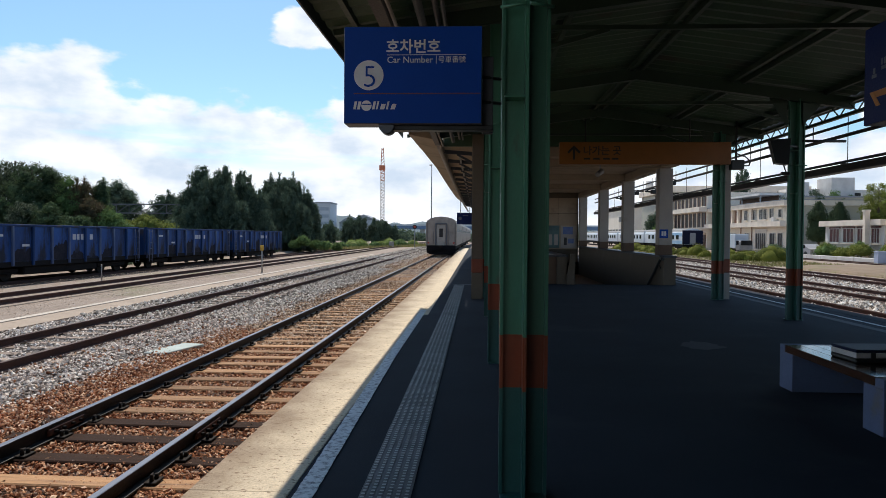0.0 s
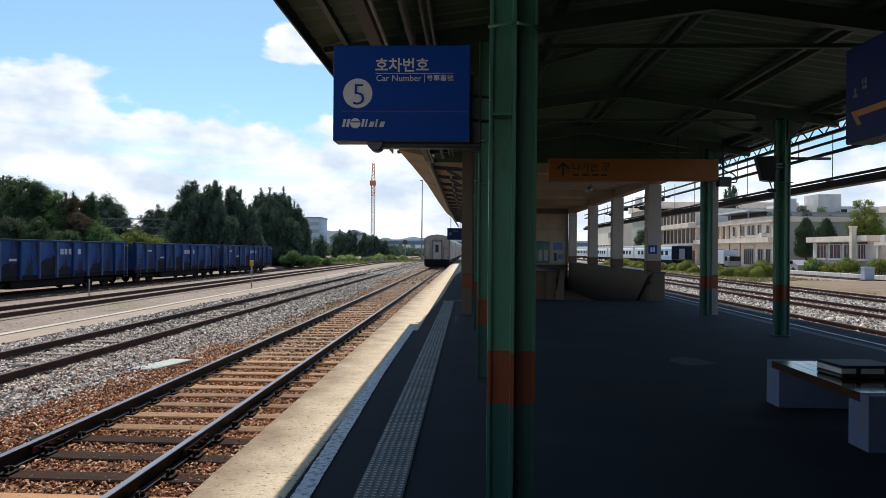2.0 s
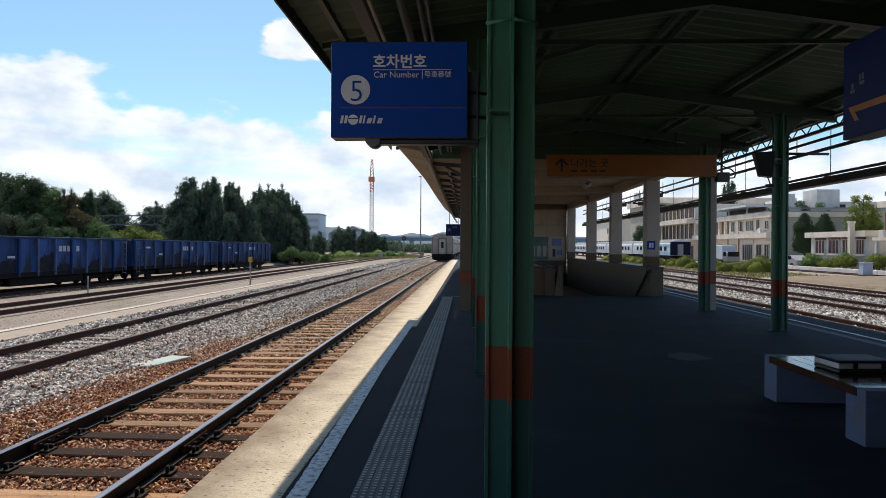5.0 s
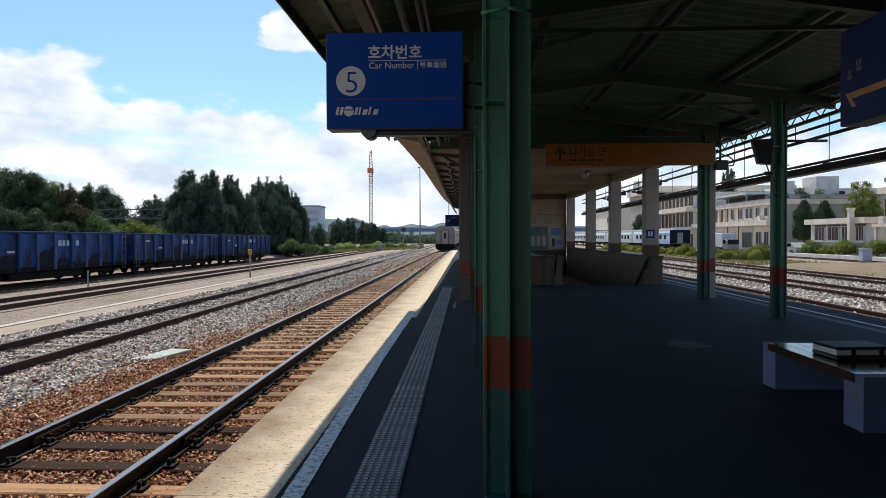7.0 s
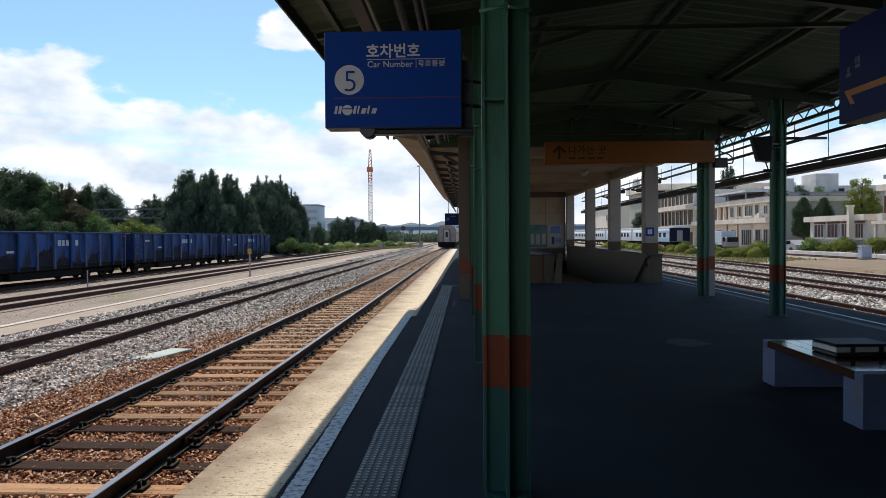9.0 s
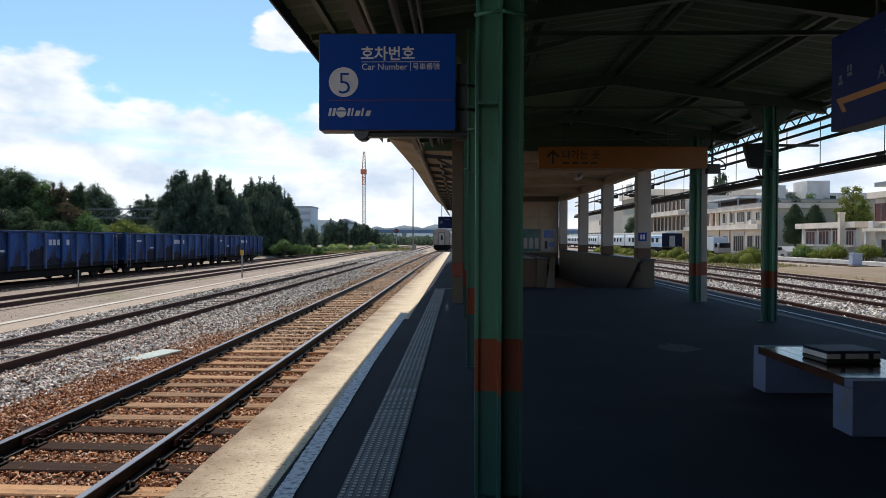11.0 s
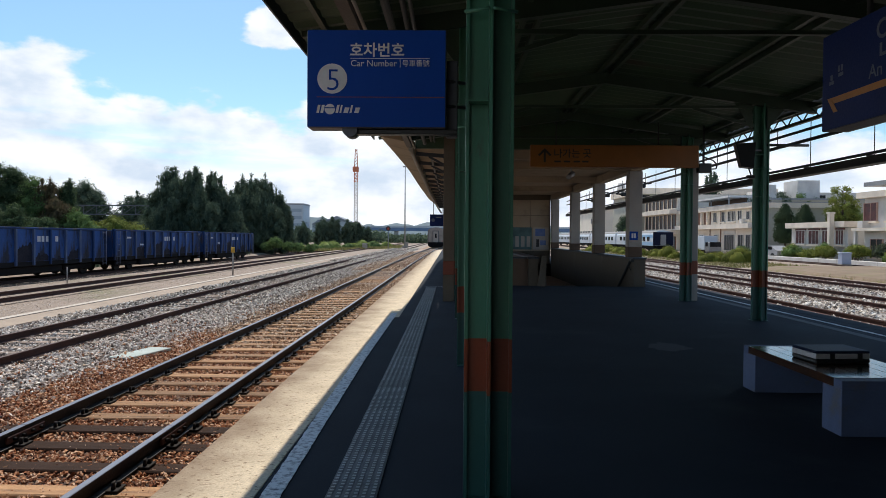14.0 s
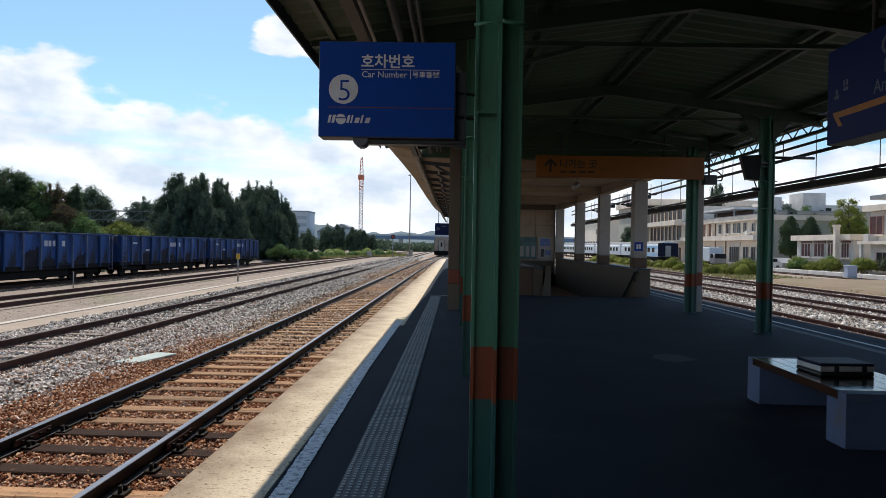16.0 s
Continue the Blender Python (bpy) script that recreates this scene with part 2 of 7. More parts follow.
# near grey bed, coloured dark in the same way for shaded stone gaps
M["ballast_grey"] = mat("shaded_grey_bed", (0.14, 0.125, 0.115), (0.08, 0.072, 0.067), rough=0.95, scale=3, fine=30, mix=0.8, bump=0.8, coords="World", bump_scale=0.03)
M["ballast_rust"] = mat("rusty_ballast_bed", (0.42, 0.29, 0.20), (0.22, 0.13, 0.085), rough=0.95, scale=1.1, fine=16, mix=1.0, bump=1.0, coords="World", bump_scale=0.05,
                        stain=(0.46, 0.38, 0.31), stain_scale=0.5, stain_lo=0.5, stain_hi=0.66)
M["yard"] = mat("yard_ground", (0.40, 0.315, 0.25), (0.29, 0.225, 0.175), rough=0.95, scale=0.35, fine=17, mix=1.0, bump=0.9, coords="World", bump_scale=0.04,
                stain=(0.15, 0.16, 0.06), stain_scale=0.10, stain_lo=0.56, stain_hi=0.70)
M["stone_grey"] = island_mat("grey_ballast_stones", [(0.105, 0.082, 0.068), (0.46, 0.38, 0.325), (0.90, 0.78, 0.685), (1.0, 0.95, 0.87)])
M["stone_pale"] = island_mat("pale_ballast_stones", [(0.12, 0.10, 0.082), (0.40, 0.345, 0.29), (0.72, 0.64, 0.55), (0.95, 0.88, 0.79)])
M["stone_far"] = island_mat("bright_ballast_stones", [(0.14, 0.12, 0.10), (0.50, 0.44, 0.38), (0.86, 0.78, 0.68), (1.0, 0.95, 0.88)])
M["stone_yard"] = island_mat("brown_yard_gravel", [(0.36, 0.28, 0.22), (0.46, 0.36, 0.29), (0.56, 0.45, 0.365), (0.72, 0.61, 0.51)])
M["stone_rust"] = island_mat("rusty_ballast_stones", [(0.06, 0.022, 0.012), (0.36, 0.135, 0.06), (0.58, 0.30, 0.16), (0.92, 0.66, 0.46)])
M["stone_mixed"] = island_mat("brown_grey_ballast_stones", [(0.09, 0.05, 0.03), (0.36, 0.215, 0.13), (0.64, 0.45, 0.30), (0.95, 0.80, 0.63)])
M["green"] = mat("green_column_paint", (0.054, 0.205, 0.130), (0.040, 0.155, 0.100), rough=0.42, scale=1.4, fine=50, mix=0.25, bump=0.06, stretch=(1, 1, 0.4), coords="World",
                 stain=(0.06, 0.075, 0.06), stain_scale=2.5, stain_lo=0.62, stain_hi=0.72)
M["teal"] = mat("dark_teal_column_paint", (0.020, 0.105, 0.095), (0.014, 0.075, 0.070), rough=0.45, scale=1.4, fine=50, mix=0.25, bump=0.06, coords="World")
M["orange"] = mat("orange_band_paint", (0.23, 0.046, 0.011), (0.175, 0.035, 0.009), rough=0.5, scale=3, fine=50, mix=0.2, bump=0.05, coords="World")
M["roof_sheet"] = mat("green_grey_roof_sheet", (0.046, 0.098, 0.052), (0.030, 0.066, 0.036), rough=0.6, scale=0.8, fine=30, mix=0.3, bump=0.1, coords="World",
                      stain=(0.045, 0.040, 0.028), stain_scale=1.2, stain_lo=0.56, stain_hi=0.72)
M["roof_steel"] = mat("green_truss_paint", (0.036, 0.070, 0.046), (0.024, 0.048, 0.032), rough=0.5, scale=2, fine=40, mix=0.3, bump=0.06, coords="World")
M["fascia"] = plain("dark_blue_grey_fascia", (0.035, 0.045, 0.06), rough=0.45)
M["soffit"] = mat("cream_soffit", (0.36, 0.29, 0.21), (0.29, 0.235, 0.17), rough=0.85, scale=0.9, fine=25, mix=0.2, bump=0.08, coords="World", stain=(0.20, 0.155, 0.11), stain_scale=0.9, stain_lo=0.56, stain_hi=0.74)
M["pillar"] = mat("off_white_pillar_paint", (0.38, 0.355, 0.32), (0.31, 0.29, 0.265), rough=0.8, scale=1.2, fine=30, mix=0.2, bump=0.1, coords="World", stain=(0.25, 0.22, 0.19), stain_scale=1.6, stain_lo=0.58, stain_hi=0.75)
M["sign_blue"] = mat("blue_sign_face", (0.001, 0.058, 0.35), (0.001, 0.049, 0.29), rough=0.55, scale=2, fine=60, mix=0.08, bump=0.0, spec=0.2)
# the sign blue again, darkened: canopy shade is put into the colour
M["sign_blue_shaded"] = mat("shaded_blue_sign_face", (0.0005, 0.012, 0.085), (0.0005, 0.010, 0.07), rough=0.55, scale=2, fine=60, mix=0.08, bump=0.0, spec=0.2)
M["sign_edge"] = plain("grey_sign_case", (0.10, 0.11, 0.13), rough=0.45, metal=0.3)
M["sign_white"] = plain("white_sign_letters", (0.80, 0.80, 0.80), rough=0.5)
# white letters dimmed to grey, with the shade in their colour
M["sign_white_shaded"] = plain("shaded_white_letters", (0.10, 0.115, 0.15), rough=0.6)
M["sign_yellow"] = plain("yellow_sign_paint", (0.34, 0.13, 0.008), rough=0.45)
M["ysign"] = mat("orange_yellow_sign_face", (0.25, 0.092, 0.008), (0.20, 0.073, 0.006), rough=0.45, scale=2, fine=40, mix=0.15, bump=0.03)
M["black"] = plain("black_plastic", (0.014, 0.018, 0.02), rough=0.4)
M["cable"] = plain("dark_conduit", (0.030, 0.032, 0.036), rough=0.5)
M["tray"] = mat("dark_steel_tray", (0.055, 0.05, 0.05), rough=0.55, metal=0.4, scale=2, fine=40, mix=0.3, bump=0.1, coords="World")
M["bench_block"] = mat("painted_bench_block", (0.098, 0.138, 0.245), (0.078, 0.108, 0.195), rough=0.6, scale=3, fine=60, mix=0.2, bump=0.08, stain=(0.11, 0.11, 0.12), stain_scale=3, stain_lo=0.6, stain_hi=0.75)
M["bench_wood"] = mat("varnished_bench_wood", (0.060, 0.024, 0.010), (0.036, 0.015, 0.007), rough=0.13, scale=3, fine=40, mix=0.4, bump=0.008, stretch=(6, 0.6, 6), vary=0.12, spec=0.9)
M["wagon"] = mat("faded_blue_wagon_paint", (0.013, 0.050, 0.165), (0.006, 0.022, 0.070), rough=0.7, spec=0.2, scale=0.9, fine=9, mix=0.45, bump=0.1, coords="World", stretch=(1, 1, 0.45),
                 stain=(0.045, 0.040, 0.048), stain_scale=1.3, stain_lo=0.53, stain_hi=0.62)
M["wagon_dark"] = mat("dirty_underframe", (0.010, 0.010, 0.012), rough=0.85, spec=0.15, scale=2, fine=30, mix=0.4, bump=0.2)
M["wagon_mark"] = plain("faded_white_marking", (0.55, 0.56, 0.60), rough=0.7)
M["coach"] = mat("grey_white_coach_steel", (0.29, 0.26, 0.235), (0.18, 0.16, 0.145), rough=0.42, metal=0.25, scale=1.2, fine=30, mix=0.2, bump=0.04, stain=(0.14, 0.125, 0.11), stain_scale=1.2, stain_lo=0.6, stain_hi=0.75)
M["coach_roof"] = plain("grey_coach_roof", (0.16, 0.15, 0.14), rough=0.55, metal=0.3)
M["glass_dark"] = mat("dark_window_glass", (0.012, 0.014, 0.018), rough=0.12, scale=6, fine=90, mix=0.1, bump=0.0, spec=0.2)
M["red"] = plain("red_paint", (0.40, 0.03, 0.02), rough=0.45)
M["bark"] = mat("tree_bark", (0.11, 0.085, 0.06), rough=0.9, scale=4, fine=20, mix=0.5, bump=0.4, stretch=(2, 2, 0.4))
M["leaf_dark"] = leaf_mat("dark_conifer_foliage", [(0.075, 0.115, 0.082), (0.10, 0.150, 0.10), (0.14, 0.195, 0.125), (0.20, 0.26, 0.175)])
M["leaf_cone"] = leaf_mat("dark_clipped_conifer_foliage", [(0.040, 0.070, 0.036), (0.060, 0.100, 0.050), (0.085, 0.13, 0.065), (0.12, 0.17, 0.09)])
M["leaf_deep"] = leaf_mat("deep_green_foliage", [(0.052, 0.088, 0.042), (0.080, 0.125, 0.060), (0.115, 0.17, 0.08), (0.16, 0.22, 0.11)])
M["leaf_mid"] = leaf_mat("green_foliage", [(0.10, 0.175, 0.06), (0.155, 0.25, 0.085), (0.21, 0.325, 0.11), (0.28, 0.40, 0.16)])
M["leaf_silver"] = leaf_mat("pale_grey_green_foliage", [(0.04, 0.065, 0.036), (0.075, 0.105, 0.06), (0.13, 0.165, 0.10), (0.27, 0.30, 0.22)])
M["leaf_brown"] = leaf_mat("browning_foliage", [(0.08, 0.08, 0.045), (0.13, 0.10, 0.055), (0.17, 0.12, 0.07), (0.13, 0.14, 0.07)])
M["leaf_light"] = leaf_mat("bright_shrub_foliage", [(0.13, 0.165, 0.035), (0.22, 0.26, 0.055), (0.31, 0.36, 0.08), (0.42, 0.45, 0.14)])
M["leaf_clip"] = leaf_mat("clipped_olive_foliage", [(0.075, 0.096, 0.016), (0.145, 0.170, 0.026), (0.23, 0.255, 0.038), (0.34, 0.36, 0.08)])
M["leaf_hedge"] = leaf_mat("bright_hedge_foliage", [(0.17, 0.24, 0.06), (0.28, 0.37, 0.10), (0.40, 0.49, 0.14), (0.54, 0.60, 0.22)])
M["litter"] = mat("leaf_litter", (0.085, 0.070, 0.048), (0.045, 0.042, 0.026), rough=0.95, scale=0.8, fine=12, mix=0.6, bump=0.6, coords="World", bump_scale=0.04, stain=(0.06, 0.085, 0.03), stain_scale=0.5, stain_lo=0.52, stain_hi=0.62)
M["grass"] = leaf_mat("dry_grass", [(0.19, 0.19, 0.07), (0.30, 0.28, 0.11), (0.44, 0.38, 0.18), (0.22, 0.27, 0.08)])

# ---- building helpers ----
def mesh_ob(name, bm, material, parent=None, smooth=False):
    me = bpy.data.meshes.new(name)
    bm.normal_update()
    bm.to_mesh(me)
    bm.free()
    if smooth:
        for p in me.polygons:
            p.use_smooth = True
    for m in material if isinstance(material, (list, tuple)) else (material,):
        me.materials.append(m)
    ob = new(name, me)
    if parent:
        ob.parent = parent
    return ob


def part(name, bm, material, parent, label="", smooth=False):
    ob = mesh_ob(name, bm, material, parent, smooth)
    return tagged(ob, label) if label else ob


def empty(name, x=0, y=0, z=0, rz=0):
    ob = new(name)
    ob.empty_display_size = 0.2
    ob.matrix_basis = pose(x, y, z, 0, 0, rz)
    return ob


def box(bm, x0, x1, y0, y1, z0, z1, mi=0, bevel=0.0):
    vs = [bm.verts.new(p) for p in ((x0, y0, z0), (x1, y0, z0), (x1, y1, z0), (x0, y1, z0), (x0, y0, z1), (x1, y0, z1), (x1, y1, z1), (x0, y1, z1))]
    fs = [bm.faces.new([vs[k] for k in q]) for q in ((3, 2, 1, 0), (4, 5, 6, 7), (0, 1, 5, 4), (1, 2, 6, 5), (2, 3, 7, 6), (3, 0, 4, 7))]
    for f in fs:
        f.material_index = mi
    if bevel:
        es = list({e for f in fs for e in f.edges})
        bmesh.ops.bevel(bm, geom=es, offset=bevel, segments=1, affect="EDGES")
    return bm


def boxed(*a, **k):
    return box(bmesh.new(), *a, **k)


def tube(bm, a, b, r, r2=None, n=10, mi=0, caps=True):
    """A round bar from a to b."""
    a, b = Vector(a), Vector(b)
    r2 = r if r2 is None else r2
    q = (b - a).to_track_quat("Z", "Y").to_matrix()
    rings = []
    for c, rr in ((a, r), (b, r2)):
        rings.append([bm.verts.new(c + q @ Vector((rr * math.cos(2 * math.pi * k / n), rr * math.sin(2 * math.pi * k / n), 0))) for k in range(n)])
    for k in range(n):
        f = bm.faces.new((rings[0][k], rings[0][(k + 1) % n], rings[1][(k + 1) % n], rings[1][k]))
        f.material_index, f.smooth = mi, True
    if caps:
        bm.faces.new(rings[0][::-1]).material_index = mi
        bm.faces.new(rings[1]).material_index = mi
    return bm


def tubed(*a, **k):
    return tube(bmesh.new(), *a, **k)


def beam(bm, a, b, w, h, mi=0):
    """A square bar from a to b: w across, h up."""
    a, b = Vector(a), Vector(b)
    d = (b - a).normalized()
    side = d.cross(Vector((0, 0, 1)))
    side = side.normalized() if side.length > 1e-4 else Vector((1, 0, 0))
    up = side.cross(d).normalized()
    vs = [bm.verts.new(p + side * sx * w / 2 + up * sz * h / 2) for p in (a, b) for sx, sz in ((-1, -1), (1, -1), (1, 1), (-1, 1))]
    for q in ((0, 1, 2, 3), (7, 6, 5, 4), (0, 4, 5, 1), (1, 5, 6, 2), (2, 6, 7, 3), (3, 7, 4, 0)):
        bm.faces.new([vs[k] for k in q]).material_index = mi
    bmesh.ops.recalc_face_normals(bm, faces=bm.faces)
    return bm


def beamed(*a, **k):
    return beam(bmesh.new(), *a, **k)


def extrude_profile(bm, prof, y0, y1, mi=0, drop=0.0):
    """A closed profile in x, z drawn along y; drop lowers the far end."""
    n = len(prof)
    a = [bm.verts.new((x, y0, z)) for x, z in prof]
    b = [bm.verts.new((x, y1, z - drop)) for x, z in prof]
    for k in range(n):
        bm.faces.new((a[k], a[(k + 1) % n], b[(k + 1) % n], b[k])).material_index = mi
    bm.faces.new(a[::-1]).material_index = mi
    bm.faces.new(b).material_index = mi
    bmesh.ops.recalc_face_normals(bm, faces=bm.faces)
    return bm


def from_arrays(name, verts, faces, material, parent=None):
    me = bpy.data.meshes.new(name)
    me.from_pydata(verts, [], faces)
    me.materials.append(material)
    ob = new(name, me)
    if parent:
        ob.parent = parent
    return ob


def writing(name, text, size, material, parent, m, label="", bold=0.0):
    """Raised letters in the built-in font, turned into a mesh."""
    cu = bpy.data.curves.new(name, "FONT")
    cu.body, cu.size, cu.extrude, cu.offset = text, size, 0.0012, bold
    cu.align_x, cu.align_y = "LEFT", "BOTTOM_BASELINE"
    cu.resolution_u = 3
    tmp = new(name, cu)
    dg = bpy.context.evaluated_depsgraph_get()
    me = bpy.data.meshes.new_from_object(tmp.evaluated_get(dg))
    bpy.data.objects.remove(tmp)
    me.materials.clear()
    me.materials.append(material)
    ob = new(name, me)
    ob.parent = parent
    ob.matrix_basis = m
    return tagged(ob, label) if label else ob


SLOPE = 0.0012


def gz(y):
    """Level of the rail heads, which fall gently away."""
    return -0.42 - SLOPE * y

# ---- ground, tracks, platform ----
def build_ground():
    bm = bmesh.new()
    xs = (-2500, -400, -60, -30, -23.2, -22.6, -19.2, -17.6, -1.9, 7.7, 60, 400, 2500)
    ys = (-300, -20, 0, 60, 120, 200, 600, 2800)

    def z(x, y):
        # the siding under the wagons lies in a shallow dip
        dip = 0.10 + 0.002 * max(y, 0.0) if -22.7 < x < -19.1 and -21 < y < 121 else 0.0
        return gz(min(max(y, -50), 250)) - 0.22 - dip
    vs = [[bm.verts.new((x, y, z(x, y))) for x in xs] for y in ys]
    for j in range(len(ys) - 1):
        for i in range(len(xs) - 1):
            bm.faces.new((vs[j][i], vs[j][i + 1], vs[j + 1][i + 1], vs[j + 1][i]))
    tagged(mesh_ob("ground", bm, M["yard"]), "dusty yard ground of a railway station", "ground", kind="structure")


def bed(x0, x1, y0, y1, label, top=-0.165, material=None):
    """A low bank of ballast with sloped shoulders."""
    bm = bmesh.new()
    prof = [(x0 - 0.35, gz(0) - 0.30), (x1 + 0.35, gz(0) - 0.30), (x1, gz(0) + top), (x0, gz(0) + top)]
    extrude_profile(bm, [(x, z - SLOPE * y0) for x, z in prof], y0, y1, drop=SLOPE * (y1 - y0))
    tagged(mesh_ob("ballast_bed", bm, material or M["ballast_far"]), label, "ballast", kind="structure")


RAIL_PROFILE = [(-0.065, -0.150), (0.065, -0.150), (0.065, -0.138), (0.012, -0.122), (0.010, -0.045), (0.034, -0.034), (0.034, -0.004), (0.028, 0.0),
                (-0.028, 0.0), (-0.034, -0.004), (-0.034, -0.034), (-0.010, -0.045), (-0.012, -0.122), (-0.065, -0.138)]


def bend(y):
    """How far the platform track swings to the right along the line."""
    return 0.00011 * max(0.0, y - 45.0) ** 2


def rail_mesh(y0, y1, curved):
    bm = bmesh.new()
    ys = [y0] + ([45 + 8 * k for k in range(1, 24)] if curved else []) + [y1]
    rings = [[bm.verts.new((x + (bend(y) if curved else 0.0), y, z + gz(y))) for x, z in RAIL_PROFILE] for y in ys]
    n = len(RAIL_PROFILE)
    for p, q in zip(rings, rings[1:]):
        for k in range(n):
            bm.faces.new((p[k], q[k], q[(k + 1) % n], p[(k + 1) % n]))
    bm.faces.new(rings[0]), bm.faces.new(rings[-1][::-1])
    bmesh.ops.recalc_face_normals(bm, faces=bm.faces)
    for f in bm.faces:
        zs = [v.co.z - gz(v.co.y) for v in f.verts]
        if min(zs) > -0.0045:
            f.material_index = 1
    return bm


def sleeper_mesh(length, w, h):
    bm = boxed(-length / 2, length / 2, -w / 2, w / 2, -h, 0, bevel=0.012)
    me = bpy.data.meshes.new("sleeper")
    bm.to_mesh(me)
    bm.free()
    return me


def clip_mesh():
    bm = bmesh.new()
    box(bm, -0.16, 0.16, -0.085, 0.085, 0.0, 0.018, bevel=0.004)
    for s in (-1, 1):
        tube(bm, (s * 0.105, -0.035, 0.01), (s * 0.105, -0.035, 0.075), 0.020, 0.014, 7)
        tube(bm, (s * 0.105, -0.035, 0.055), (s * 0.075, 0.05, 0.05), 0.014, 0.012, 6)
        tube(bm, (s * 0.115, 0.035, 0.01), (s * 0.115, 0.035, 0.06), 0.022, 0.016, 7)
    me = bpy.data.meshes.new("rail_clip")
    bm.to_mesh(me)
    bm.free()
    me.materials.append(M["iron"])
    return me


CLIP = clip_mesh()


def track(cx, y0, y1, pitch, label, sleeper_mat, bright, first=0.0, clips_to=0.0, dark_at=(), sleepers_to=None, rise=-0.155, lower=0.0, fall=0.0):
    th = empty("railway_track", cx, 0, -lower)
    th.matrix_basis = pose(cx, 0, -lower, -math.degrees(math.atan(fall)))
    tagged(th, label, "railway track", group="station tracks")
    for s in (-1, 1):
        bm = rail_mesh(y0, y1, bright)
        bmesh.ops.translate(bm, vec=(s * 0.7525, 0, 0), verts=bm.verts)
        part("rail", bm, [M["rail_side"] if bright else M["rail_side_rust"], M["rail_top"] if bright else M["rail_top_dull"]], th)
    me_a, me_b = sleeper_mesh(2.5, 0.23, 0.15), sleeper_mesh(2.5, 0.23, 0.15)
    me_a.materials.append(sleeper_mat)
    me_b.materials.append(M["sleeper_dark"])
    me_c = sleeper_mesh(2.5, 0.23, 0.15)
    me_c.materials.append(M["sleeper_con"])
    rnd = random.Random(int(cx * 10))
    y, k = y0 + first, 0
    while y < (sleepers_to or y1):
        dark = any(abs(y - d) < pitch * 0.5 for d in dark_at)
        ob = new("sleeper", me_b if dark else (me_a if y < 30 + 14 * rnd.random() else me_c))
        ob.parent = th
        ob.matrix_basis = pose(rnd.uniform(-0.04, 0.04) + (bend(y) if bright else 0), y, gz(y) + rise + rnd.uniform(-0.008, 0.008), rnd.uniform(-1, 1), rnd.uniform(-0.4, 0.4), rnd.uniform(-0.8, 0.8))
        if y < clips_to:
            for s in (-1, 1):
                c = new("rail_clip", CLIP)
                c.parent = th
                c.matrix_basis = pose(s * 0.7525, y, gz(y) + rise + 0.004)
        k += 1
        y = y0 + first + k * pitch + rnd.uniform(-0.02, 0.02)
    return th


def fishplate(th, x, y):
    """A bolted joint bar on the side of a rail."""
    z = gz(y)
    fp = part("fishplate", boxed(x + 0.013, x + 0.046, y - 0.31, y + 0.31, z - 0.118, z - 0.042, bevel=0.008), M["rail_side_rust"], th, "rusty bolted joint bar")
    for d in (-0.22, -0.08, 0.08, 0.22):
        part("bolt", tubed((x + 0.046, y + d, z - 0.080), (x + 0.082, y + d, z - 0.080), 0.017, n=6), M["iron"], fp)
    part("joint_gap", boxed(x - 0.0345, x + 0.0345, y - 0.004, y + 0.004, z - 0.03, z + 0.0006), M["iron"], th)


def stones(name, area, count, size, material, label, seed, z_of, where=None, squash=1.0):
    """Loose stones: each a jittered eight-faced lump, tipped at random."""
    rng = np.random.default_rng(seed)
    x = rng.uniform(area[0], area[1], count)
    y = area[2] + (area[3] - area[2]) * rng.uniform(0, 1, count) ** 1.35
    if where:
        keep = where(x, y, rng)
        x, y = x[keep], y[keep]
    n = len(x)
    s = size * rng.uniform(0.55, 1.25, n)
    base = np.array([(1, 0, 0), (0, 1, 0), (-1, 0, 0), (0, -1, 0), (0.15, 0.1, 0.8), (-0.1, 0.1, -0.7)], float)
    pts = base[None] * (1 + rng.uniform(-0.38, 0.38, (n, 6, 1))) + rng.uniform(-0.22, 0.22, (n, 6, 3))
    pts[:, :, 2] *= rng.uniform(0.6, 1.25, (n, 1))
    ang = rng.uniform(0, 6.283, n)
    tilt = rng.uniform(-1.15, 1.15, n)
    ca, sa, ct, st = np.cos(ang), np.sin(ang), np.cos(tilt), np.sin(tilt)
    px = pts[:, :, 0] * ct[:, None] + pts[:, :, 2] * st[:, None]
    pz = -pts[:, :, 0] * st[:, None] + pts[:, :, 2] * ct[:, None]
    X = (px * ca[:, None] - pts[:, :, 1] * sa[:, None]) * s[:, None] * 0.5 + x[:, None]
    Y = (px * sa[:, None] + pts[:, :, 1] * ca[:, None]) * s[:, None] * 0.5 + y[:, None]
    Z = pz * s[:, None] * 0.5 * squash + (z_of(x, y) + rng.uniform(-0.28, 0.50, n) * size)[:, None]
    V = np.stack([X, Y, Z], 2).reshape(-1, 3)
    tri = np.array([(0, 1, 4), (1, 2, 4), (2, 3, 4), (3, 0, 4), (1, 0, 5), (2, 1, 5), (3, 2, 5), (0, 3, 5)])
    F = (np.arange(n)[:, None, None] * 6 + tri[None]).reshape(-1, 3)
    ob = from_arrays(name, V.tolist(), F.tolist(), material)
    return tagged(ob, label, "ballast", kind="stuff")


